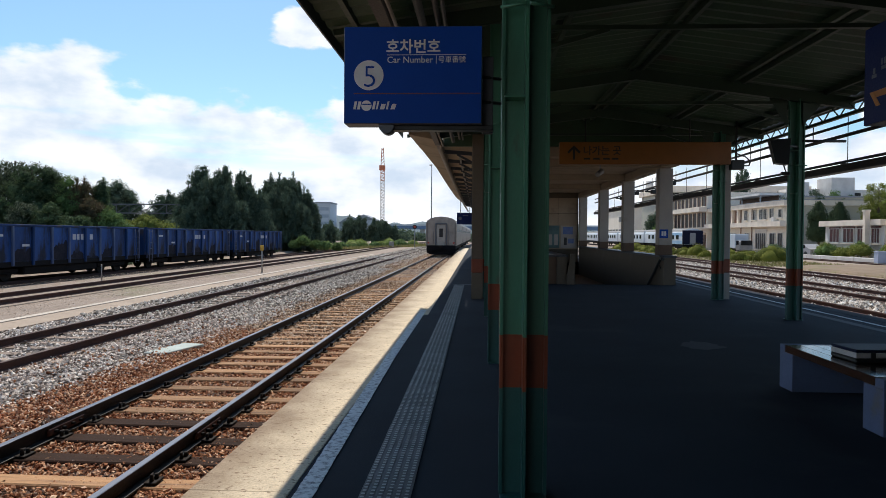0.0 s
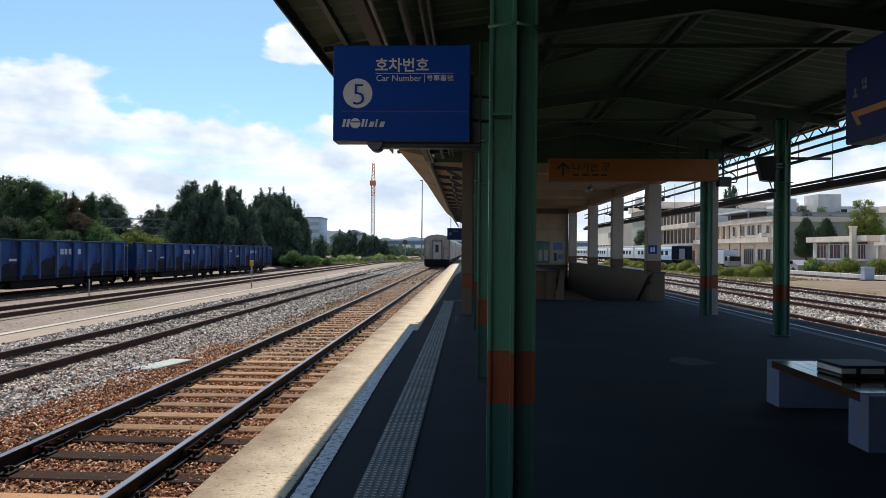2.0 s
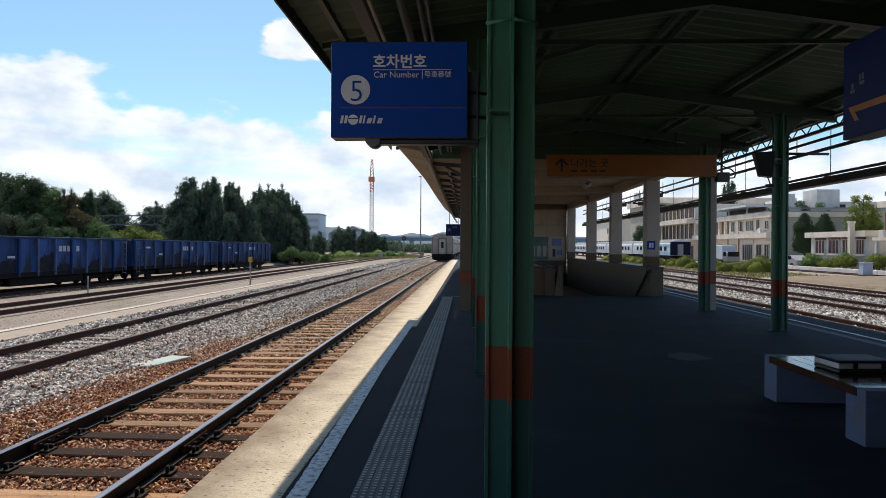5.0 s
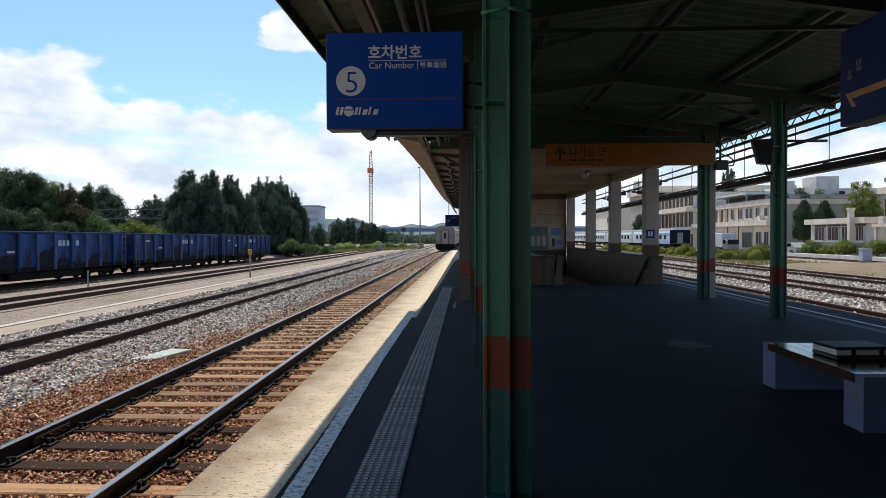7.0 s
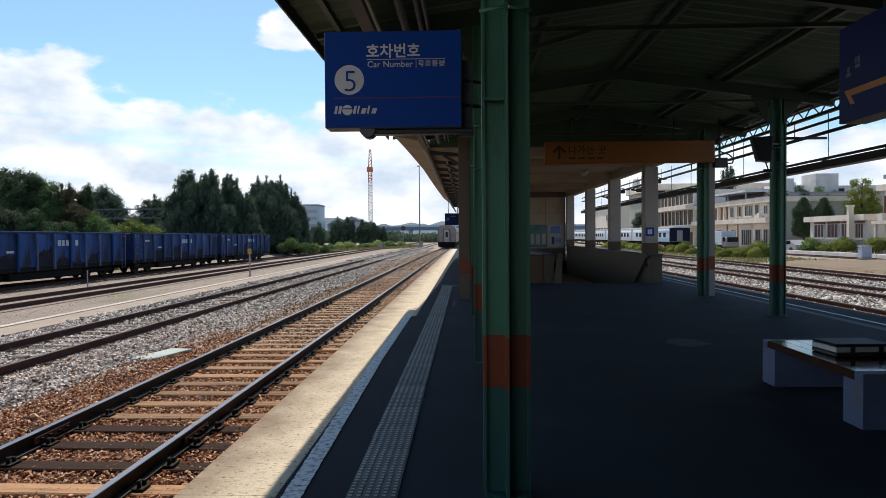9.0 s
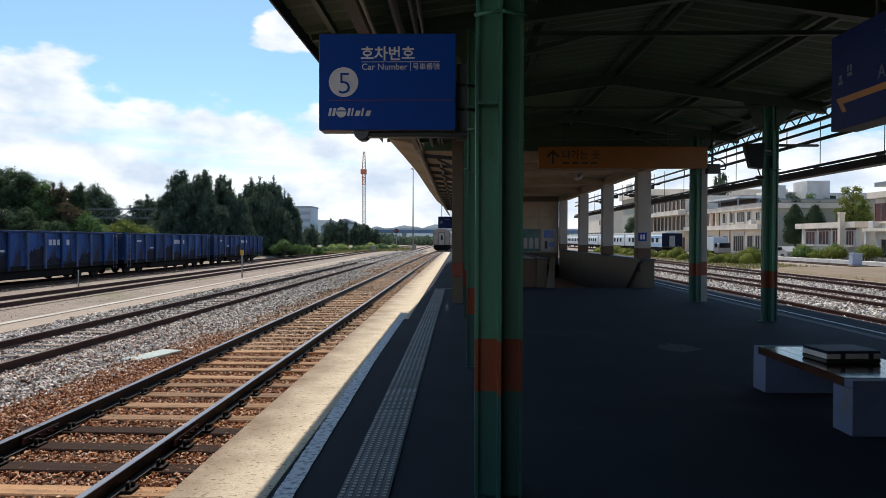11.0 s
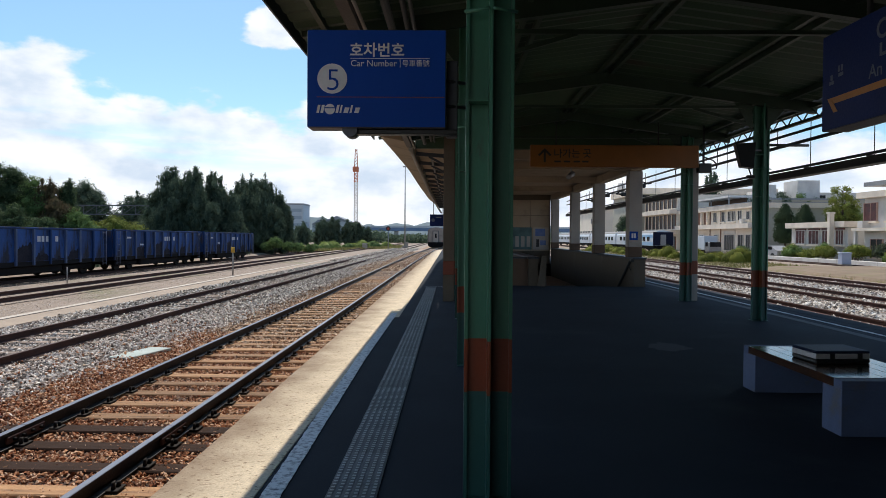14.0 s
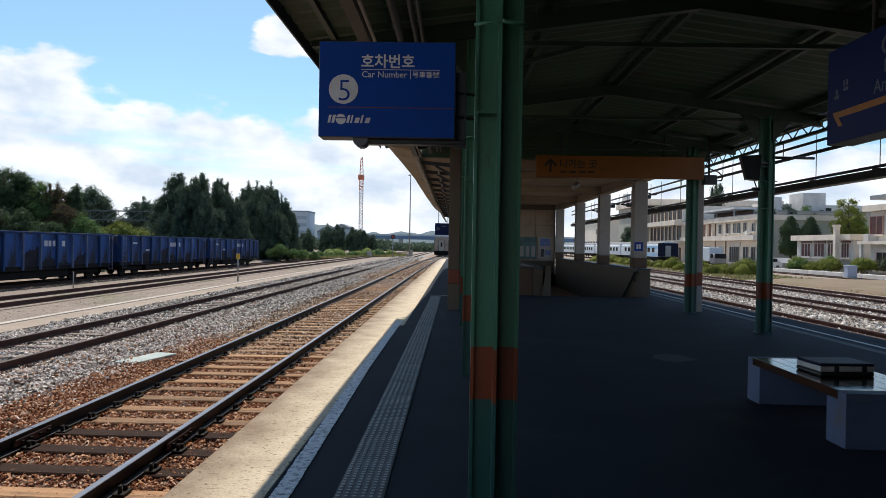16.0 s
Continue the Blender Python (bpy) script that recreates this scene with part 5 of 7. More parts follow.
def left_trees():
    D, G, B, Lt, P = M["leaf_dark"], M["leaf_mid"], M["leaf_brown"], M["leaf_light"], M["leaf_deep"]
    # two stands of tall conifers behind the wagons
    for k, (x, y, h, r) in enumerate(((-30.3, 75, 9.7, 2.0), (-27.7, 75, 9.8, 2.0), (-26.0, 76, 9.3, 1.9), (-24.7, 75, 7.3, 1.6), (-23.8, 75.5, 6.6, 1.5),
                                      (-31.4, 74, 7.2, 1.6), (-29.1, 74, 8.2, 2.2), (-26.8, 73.5, 7.4, 2.2), (-23.2, 74.5, 4.9, 1.5), (-25.2, 73, 5.6, 1.9), (-29.9, 72.5, 5.2, 2.0))):
        tree("conifer_tree", x, y, gy(y), h, r, "cone" if k % 4 == 3 else "column", D, "tall dark conifer behind the freight wagons", 20 + k, 0.094, 18500, 0.02)
    for k, (x, y, h, r) in enumerate(((-27.2, 90, 9.8, 1.8), (-25.4, 90, 9.8, 2.2), (-23.6, 90, 9.3, 2.2), (-22.2, 90.5, 7.7, 1.8), (-21.5, 90, 6.2, 1.5), (-28.0, 89, 7.8, 1.8),
                                      (-26.4, 88, 7.9, 2.4), (-24.3, 88, 8.1, 2.4), (-22.7, 88, 6.2, 2.1))):
        tree("conifer_tree", x, y, gy(y), h, r, "cone" if k % 4 == 3 else "column", D, "tall dark conifer beside the yard", 40 + k, 0.105, 18500, 0.02)
    # mixed wood
    for k, (x, y, h, r, st, m, size) in enumerate((
            (-36.2, 53, 9.0, 2.2, "loose", M["leaf_silver"], 0.10), (-33.5, 51, 8.1, 1.9, "round", P, 0.085), (-32.7, 52, 8.0, 1.6, "round", P, 0.085), (-35.2, 49, 5.2, 1.8, "round", G, 0.09),
            (-31.1, 52, 6.8, 1.5, "round", G, 0.085), (-30.2, 52, 6.2, 1.4, "column", B, 0.085), (-29.4, 53, 6.3, 1.3, "column", P, 0.085), (-28.7, 51, 5.0, 1.3, "round", B, 0.085),
            (-27.6, 51, 4.2, 1.3, "round", G, 0.085), (-26.5, 51, 3.0, 1.1, "round", G, 0.085), (-32.2, 48, 4.6, 1.4, "round", M["leaf_silver"], 0.085), (-30.4, 48, 4.3, 1.4, "round", P, 0.085),
            (-33.9, 48, 4.4, 1.3, "cone", P, 0.085), (-28.4, 48, 3.5, 1.3, "round", P, 0.085), (-38.6, 54, 8.2, 2.4, "round", P, 0.10), (-34.4, 55, 6.6, 2.0, "round", P, 0.10))):
        tree("mixed_tree", x, y, gy(y), h, r, st, m, {B: "browning tree in the row behind the wagons", M["leaf_silver"]: "pale-leaved tree in the row behind the wagons"}.get(m, "green tree in the dense row behind the wagons"), 70 + k, size * 0.94, 14500, 0.03)
    for k, (x, y, h, r, st) in enumerate(((-56.2, 106, 11.2, 2.8, "round"), (-54.6, 106, 10.2, 2.4, "round"), (-57.6, 106, 9.6, 2.2, "round"), (-49.4, 107, 8.7, 1.9, "round"), (-47.9, 107, 8.6, 1.9, "column"),
                                          (-44.5, 103, 5.4, 2.4, "round"), (-41.5, 101, 5.2, 2.2, "round"), (-51.5, 108, 6.0, 2.0, "round"), (-38.5, 98, 5.4, 2.0, "round"))):
        tree("far_tree", x, y, gy(y), h, r, st, D, "dark tree far behind the sidings", 100 + k, 0.15, 9000, 0.04)
    for k, (x, y, rx, h) in enumerate(((-31.0, 60, 1.7, 3.7), (-29.3, 60, 1.8, 4.1), (-27.6, 60, 1.7, 3.5))):
        bush("bright_shrub", x, y, gy(y), rx, 1.6, h, Lt, "large bright green shrub behind the wagons", 130 + k, 0.08, 6000)
    # hedge of round shrubs along the yard
    for k in range(12):
        f = k / 11
        x, y = -24.2 + 11.4 * f + 0.4 * math.sin(k * 2.3), 95 + 43 * f
        s = 1.0 + 0.25 * math.sin(k * 1.7)
        bush("hedge_shrub", x, y, gy(y), 1.4 * s, 1.3 * s, 1.45 * s, M["leaf_hedge"] if k % 3 else M["leaf_mid"], "round green shrub in the hedge by the tracks", 150 + k, 0.075, 3600, group="hedge along the yard", tight=1.0)
    for k, (x, y, rx, h) in enumerate(((-21.2, 84, 1.0, 2.1), (-19.9, 85, 0.8, 1.5), (-18.9, 86, 0.8, 1.35), (-22.3, 84, 0.8, 1.5), (-17.9, 88, 0.7, 1.1))):
        bush("hedge_shrub", x, y, gy(y), rx, rx, h, M["leaf_mid"], "green shrub under the conifers", 170 + k, 0.09, 4000, group="hedge along the yard")
    # darker trees behind the hedge
    for k, (x, y, h, r) in enumerate(((-35.5, 165, 4.4, 2.0), (-31.0, 168, 5.6, 2.2), (-28.6, 170, 6.0, 2.0), (-25.0, 172, 5.6, 2.2), (-23.2, 174, 5.2, 1.8), (-21.5, 176, 3.6, 2.0))):
        tree("far_tree", x, y, gy(y), h, r * 1.1, "column", D, "dark pointed tree behind the hedge", 190 + k, 0.22, 4200, 0.0)

    # leaf litter under the trees
    bm = bmesh.new()
    extrude_profile(bm, [(-62.0, -0.9), (-23.25, -0.9), (-23.6, -0.605), (-62.0, -0.605)], 6, 92, drop=92 * SLOPE - 6 * SLOPE)
    tagged(mesh_ob("leaf_litter", bm, M["litter"]), "dark earth and leaf litter under the trees", "soil", kind="structure")
    # low undergrowth behind the wagons
    rng = np.random.default_rng(55)
    cs = [(rng.uniform(-26.5, -23.6), yy, gy(yy) + rng.uniform(0.2, 0.7)) for yy in rng.uniform(18, 63, 420)]
    V, F = leaf_cloud(rng, cs, [0.55] * 420, 36, 0.11)
    tagged(from_arrays("undergrowth", V.tolist(), F.tolist(), D), "dark undergrowth at the foot of the tree row", "undergrowth", kind="stuff")


left_trees()


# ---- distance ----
# distance haze is mixed into these wall, roof, window and hill colours
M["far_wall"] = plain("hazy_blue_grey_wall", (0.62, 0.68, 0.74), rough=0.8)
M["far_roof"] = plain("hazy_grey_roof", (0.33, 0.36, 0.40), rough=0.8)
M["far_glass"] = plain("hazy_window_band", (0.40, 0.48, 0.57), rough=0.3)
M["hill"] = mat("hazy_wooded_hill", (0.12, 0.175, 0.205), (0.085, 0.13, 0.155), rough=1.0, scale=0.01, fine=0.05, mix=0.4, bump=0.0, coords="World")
M["bridge_blue"] = plain("blue_bridge_paint", (0.17, 0.27, 0.43), rough=0.7)
M["crane_orange"] = plain("orange_crane_paint", (0.62, 0.20, 0.10), rough=0.6)
M["crane_white"] = plain("pale_crane_paint", (0.80, 0.76, 0.73), rough=0.6)
M["galv"] = plain("galvanised_steel", (0.30, 0.31, 0.32), rough=0.5, metal=0.6)
M["gantry"] = plain("dull_grey_gantry_paint", (0.13, 0.14, 0.15), rough=0.7)
M["sand"] = mat("trodden_sand", (0.42, 0.33, 0.25), (0.32, 0.25, 0.19), rough=0.95, scale=0.9, fine=18, mix=0.4, bump=0.3, coords="World", stain=(0.26, 0.20, 0.15), stain_scale=3.0, stain_lo=0.60, stain_hi=0.70)
M["marker_yellow"] = plain("yellow_marker_paint", (0.60, 0.36, 0.03), rough=0.5)


def distance():
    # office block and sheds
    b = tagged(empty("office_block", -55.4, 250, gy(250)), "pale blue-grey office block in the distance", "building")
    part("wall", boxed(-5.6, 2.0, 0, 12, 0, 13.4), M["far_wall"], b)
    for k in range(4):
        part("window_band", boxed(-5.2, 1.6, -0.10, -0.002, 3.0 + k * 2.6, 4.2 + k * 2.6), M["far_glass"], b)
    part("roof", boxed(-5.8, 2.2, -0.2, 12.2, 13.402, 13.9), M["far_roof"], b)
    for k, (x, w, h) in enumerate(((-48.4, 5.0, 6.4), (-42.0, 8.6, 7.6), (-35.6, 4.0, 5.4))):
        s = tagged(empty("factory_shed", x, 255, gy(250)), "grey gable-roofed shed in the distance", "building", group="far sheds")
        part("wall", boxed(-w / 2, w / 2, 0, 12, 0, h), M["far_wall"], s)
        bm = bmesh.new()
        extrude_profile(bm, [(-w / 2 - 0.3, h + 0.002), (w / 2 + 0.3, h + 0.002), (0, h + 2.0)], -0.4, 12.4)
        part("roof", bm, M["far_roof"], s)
    # arched pipe frame by the trees
    fr = tagged(empty("pipe_arch", -36.5, 150, gy(150)), "grey bent pipe gantry beyond the hedge", "gantry")
    bm = bmesh.new()
    pts = [(-9, 8.2), (-4, 8.6), (0, 8.4), (1.6, 7.6), (2.2, 6.0), (2.2, 0)]
    for (xa, za), (xb, zb) in zip(pts, pts[1:]):
        tube(bm, (xa, 0, za), (xb, 0, zb), 0.22, n=8)
    part("pipe", bm, M["galv"], fr)
    # lattice pipe bridge behind the wagons
    pb = tagged(empty("pipe_bridge", -45.5, 85, 3.9), "grey lattice pipe bridge among trees", "bridge")
    bm = bmesh.new()
    for z in (0.0, 1.1):
        beam(bm, (-6, 0, z), (10, 0, z), 0.14, 0.14)
    for k in range(10):
        x = -6 + k * 1.6
        beam(bm, (x, 0, 0), (x + 1.6, 0, 1.1), 0.07, 0.07)
        beam(bm, (x, 0, 0), (x, 0, 1.1), 0.07, 0.07)
    part("lattice", bm, M["gantry"], pb)
    bm = bmesh.new()
    for x in (-5.5, 0.6, 9.5):
        beam(bm, (x, 0, -0.07), (x, 0, -4.7), 0.25, 0.25)
    part("legs", bm, M["gantry"], pb)
    # tower crane seen along its jib
    cr = tagged(empty("tower_crane", -57.6, 420, gy(250)), "orange and white tower crane in the distance", "crane")
    for k in range(20):
        bm = bmesh.new()
        z = 2.05 * k
        for sx in (-1, 1):
            for sy in (-1, 1):
                beam(bm, (sx * 1.0, sy * 1.0, z), (sx * 1.0, sy * 1.0, z + 2.05), 0.22, 0.22)
        for s in (-1, 1):
            beam(bm, (-1.1, s * 1.1, z), (1.1, s * 1.1, z + 2.05), 0.20, 0.20)
            beam(bm, (-1.1, s * 1.1, z), (1.1, s * 1.1, z), 0.24, 0.24)
            beam(bm, (s * 1.1, -1.1, z), (s * 1.1, 1.1, z + 2.05), 0.20, 0.20)
        part("mast_section", bm, M["crane_white"] if k < 17 else M["crane_orange"], cr)
    part("slewing_cab", boxed(-1.9, 1.5, -1.6, 1.6, 41.0, 44.0, bevel=0.2), M["crane_orange"], cr)
    bm = bmesh.new()
    for s in (-1, 1):
        beam(bm, (s * 1.0, 0, 44.0), (s * 0.45, 0, 54.6), 0.40, 0.40)
    for k in range(5):
        beam(bm, (-0.9 + 0.1 * k, 0, 44.5 + 2 * k), (0.8 - 0.1 * k, 0, 46.5 + 2 * k), 0.25, 0.25)
    part("jib", bm, M["crane_orange"], cr)
    # lamp mast
    lm = tagged(empty("lamp_mast", -8.6, 130, gy(130)), "tall slim grey lamp mast by the tracks", "lamp post")
    part("pole", tubed((0, 0, 0), (0, 0, 15.3), 0.14, 0.07, 8), M["galv"], lm)
    part("head", boxed(-0.42, 0.12, -0.12, 0.12, 15.12, 15.36, bevel=0.05), M["galv"], lm)
    part("footing", boxed(-0.5, 0.5, -0.5, 0.5, 0, 0.5), M["concrete"], lm)
    # signal with a round head
    sg = tagged(empty("signal_post", -10.9, 121, gy(121)), "railway signal with a round dark red head", "signal")
    part("post", tubed((0, 0, 0), (0, 0, 3.4), 0.09, n=8), M["galv"], sg)
    bm = tubed((0, -0.10, 3.55), (0, 0.05, 3.55), 0.40, n=20)
    part("disc", bm, M["black"], sg)
    part("lamp", tubed((0, -0.16, 3.55), (0, -0.101, 3.55), 0.20, n=16), M["red"], sg)
    for k, (x, y) in enumerate(((-14.6, 118), (-9.6, 150))):
        s2 = tagged(empty("trackside_cabinet", x, y, gy(y)), "small pale trackside cabinet", "cabinet")
        part("body", boxed(-0.4, 0.4, -0.3, 0.3, 0.05, 1.0, bevel=0.03), M["pillar"], s2)
        part("plinth", boxed(-0.45, 0.45, -0.35, 0.35, 0, 0.05), M["concrete"], s2)
    # long blue viaduct
    vb = tagged(empty("viaduct", 0, 300, gy(250) - 1.3), "long blue road viaduct across the valley", "bridge")
    part("deck", boxed(-45, 60, 0, 9, 5.9, 7.3), M["bridge_blue"], vb)
    part("railing", boxed(-45, 60, -0.1, 0.1, 7.302, 8.0), M["far_wall"], vb)
    for x in range(-40, 60, 16):
        part("pier", boxed(x - 0.9, x + 0.9, 3, 6, 0, 5.898), M["far_wall"], vb)
    # wooded hills
    rng = np.random.default_rng(7)
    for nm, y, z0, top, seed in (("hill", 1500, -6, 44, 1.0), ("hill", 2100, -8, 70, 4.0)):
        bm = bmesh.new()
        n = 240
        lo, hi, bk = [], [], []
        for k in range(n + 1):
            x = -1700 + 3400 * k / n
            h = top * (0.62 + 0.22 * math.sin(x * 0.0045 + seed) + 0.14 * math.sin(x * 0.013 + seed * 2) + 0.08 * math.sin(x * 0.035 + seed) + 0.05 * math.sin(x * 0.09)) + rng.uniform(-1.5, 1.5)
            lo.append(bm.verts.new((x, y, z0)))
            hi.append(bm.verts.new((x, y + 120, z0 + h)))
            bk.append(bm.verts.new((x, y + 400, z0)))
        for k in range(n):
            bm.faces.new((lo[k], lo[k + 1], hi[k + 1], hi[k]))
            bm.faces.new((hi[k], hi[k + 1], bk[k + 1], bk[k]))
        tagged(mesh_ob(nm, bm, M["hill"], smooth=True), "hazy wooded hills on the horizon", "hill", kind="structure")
    # belt of far woods
    cs, rs = [], []
    for k in range(900):
        x = rng.uniform(-200, 240) if k % 2 else rng.uniform(-70, 15)
        yy = rng.uniform(225, 292)
        h = rng.uniform(1.2, 2.6) * (1.3 if x < -24 or x > 20 else 0.95)
        cs.append((x, yy, gy(250) + h * 0.55))
        rs.append(h)
    V, F = leaf_cloud(rng, cs, rs, 70, 0.45)
    tagged(from_arrays("far_woods", V.tolist(), F.tolist(), M["leaf_dark"]), "belt of low woods beyond the yard", "woods", kind="stuff")
    # grass strip at the foot of the hedge
    n = 16000
    x = rng.uniform(0, 1, n)
    px = -25 + 23 * x + rng.uniform(-4.0, 1.2, n)
    pyy = 92 + 66 * x + rng.uniform(-5, 12, n)
    ok = (px < -9.8)
    px, pyy = px[ok], pyy[ok]
    hh = rng.uniform(0.12, 0.45, len(px))
    a = rng.uniform(0, 6.28, len(px))
    zz = -0.42 - SLOPE * pyy - 0.22
    V = np.stack([np.stack([px - 0.12 * np.cos(a), pyy - 0.12 * np.sin(a), zz], 1), np.stack([px + 0.12 * np.cos(a), pyy + 0.12 * np.sin(a), zz], 1),
                  np.stack([px + 0.1 * np.sin(a), pyy, zz + hh], 1)], 1).reshape(-1, 3)
    F = np.arange(len(V)).reshape(-1, 3)
    tagged(from_arrays("grass", V.tolist(), F.tolist(), M["grass"]), "dry grass along the hedge", "grass", kind="stuff")
    # yellow-headed marker between the sidings
    mk = tagged(empty("marker_post", -12.0, 38.3, gy(38.3)), "short post with a yellow head between the sidings", "marker post")
    part("post", tubed((0, 0, 0), (0, 0, 1.22), 0.045, n=8), M["pillar"], mk)
    part("head", boxed(-0.10, 0.10, -0.05, 0.05, 1.22, 1.52, bevel=0.02), M["marker_yellow"], mk)
    m2 = tagged(empty("marker_stake", -16.6, 30.0, gy(30)), "thin stake beside the siding", "marker post")
    part("post", tubed((0, 0, 0), (0, 0, 0.75), 0.03, n=6), M["pillar"], m2)
    # concrete kerb of the former platform
    bm = boxed(-11.30, -11.06, -3, 75, gy(0) - 0.2, gy(0) + 0.055)
    for v in bm.verts:
        v.co.z -= SLOPE * v.co.y
    tagged(mesh_ob("kerb", bm, M["kerb_pale"]), "long pale concrete kerb between the sidings", "kerb", kind="structure")
    bm = boxed(-11.05, -10.15, -3, 75, gy(0) - 0.2, gy(0) + 0.035)
    for v in bm.verts:
        v.co.z -= SLOPE * v.co.y
    tagged(mesh_ob("sand_strip", bm, M["sand"]), "trodden sandy strip beside the pale kerb", "path", kind="structure")
    # loose slab on the ballast
    M["slab"] = mat("pale_slab_concrete", (0.47, 0.53, 0.49), (0.36, 0.41, 0.38), rough=0.85, scale=3, fine=40, mix=0.2, bump=0.1)
    sl = tagged(mesh_ob("cover_slab", boxed(-0.24, 0.24, -0.48, 0.48, 0, 0.07, bevel=0.01), M["slab"]), "pale concrete cover slab lying on the ballast", "slab")
    sl.matrix_basis = pose(-5.42, 12.22, gz(12.22) - 0.196, 2, -2, -22)


distance()

# ---- far side of the station ----
M["bld_wall"] = mat("cream_render", (0.82, 0.76, 0.66), (0.74, 0.68, 0.58), rough=0.85, scale=0.4, fine=8, mix=0.15, bump=0.03, coords="World", stain=(0.42, 0.38, 0.32), stain_scale=0.25, stain_lo=0.58, stain_hi=0.75)
# greyer render that holds the shade of walls turned from the sun
M["bld_shaded_grey"] = mat("shaded_grey_render", (0.46, 0.45, 0.38), (0.39, 0.38, 0.32), rough=0.85, scale=0.4, fine=8, mix=0.15, bump=0.03, coords="World", stain=(0.33, 0.31, 0.28), stain_scale=0.3, stain_lo=0.58, stain_hi=0.75)
M["bld_ledge"] = mat("pale_ledge_paint", (0.90, 0.80, 0.675), rough=0.8, scale=0.5, fine=10, mix=0.12, bump=0.03, coords="World")
M["bld_pink"] = mat("pinkish_wall_paint", (0.60, 0.40, 0.33), rough=0.8, scale=0.5, fine=10, mix=0.12, bump=0.03, coords="World")
M["bld_white"] = mat("white_wall_paint", (0.72, 0.70, 0.67), rough=0.8, scale=0.5, fine=10, mix=0.12, bump=0.03, coords="World", stain=(0.5, 0.48, 0.45), stain_scale=0.5, stain_lo=0.6, stain_hi=0.75)
M["win_frame"] = plain("white_window_frame", (0.60, 0.60, 0.58), rough=0.5)
M["brown_frame"] = plain("brown_window_frame", (0.22, 0.115, 0.075), rough=0.6)
M["pane"] = mat("dark_reflecting_pane", (0.014, 0.016, 0.020), rough=0.35, scale=6, fine=90, mix=0.1, bump=0.0, spec=0.25)
M["pane_red"] = mat("pane_with_red_blind", (0.16, 0.045, 0.042), (0.05, 0.022, 0.022), rough=0.35, scale=2.0, fine=20, mix=0.3, bump=0.0, spec=0.25)
M["coach_blue"] = mat("light_blue_coach_paint", (0.20, 0.42, 0.66), (0.40, 0.56, 0.72), rough=0.45, scale=0.25, fine=20, mix=0.15, bump=0.02, coords="World")
M["coach_pale"] = mat("pale_coach_paint", (0.62, 0.66, 0.70), (0.5, 0.58, 0.66), rough=0.45, scale=0.3, fine=20, mix=0.15, bump=0.02, coords="World")
M["coach_navy"] = mat("navy_coach_end", (0.010, 0.014, 0.038), rough=0.6, scale=4, fine=40, mix=0.2, bump=0.02, spec=0.12)
M["dirt"] = mat("bare_platform_dirt", (0.26, 0.185, 0.12), (0.17, 0.12, 0.075), rough=0.95, scale=0.6, fine=10, mix=0.5, bump=0.4, coords="World", stain=(0.17, 0.15, 0.07), stain_scale=0.5, stain_lo=0.55, stain_hi=0.68)
M["eq_paint"] = mat("light_blue_grey_box_paint", (0.42, 0.48, 0.62), (0.36, 0.41, 0.54), rough=0.6, scale=2, fine=20, mix=0.2, bump=0.05)
M["car_white"] = plain("white_car_paint", (0.48, 0.48, 0.49), rough=0.3)


def window_x(b, x, y0, y1, z0, z1, paned, mullions=1, frame_mat=None):
    """A window in a wall that faces -x, with frame, panes and sill."""
    w = part("window", boxed(x - 0.10, x - 0.02, y0, y1, z0, z1), paned, b)
    bm = bmesh.new()
    t = 0.05
    for a in ((y0 - t, y0, z0 - t, z1 + t), (y1, y1 + t, z0 - t, z1 + t), (y0, y1, z0 - t, z0), (y0, y1, z1, z1 + t)):
        box(bm, x - 0.16, x - 0.001, *a)
    for k in range(mullions):
        ym = y0 + (y1 - y0) * (k + 1) / (mullions + 1)
        box(bm, x - 0.13, x - 0.101, ym - 0.035, ym + 0.035, z0, z1)
    part("frame", bm, frame_mat or M["win_frame"], w)
    part("sill", boxed(x - 0.30, x - 0.001, y0 - 0.2, y1 + 0.2, z0 - 0.20, z0 - t - 0.002), M["bld_ledge"], w)
    return w


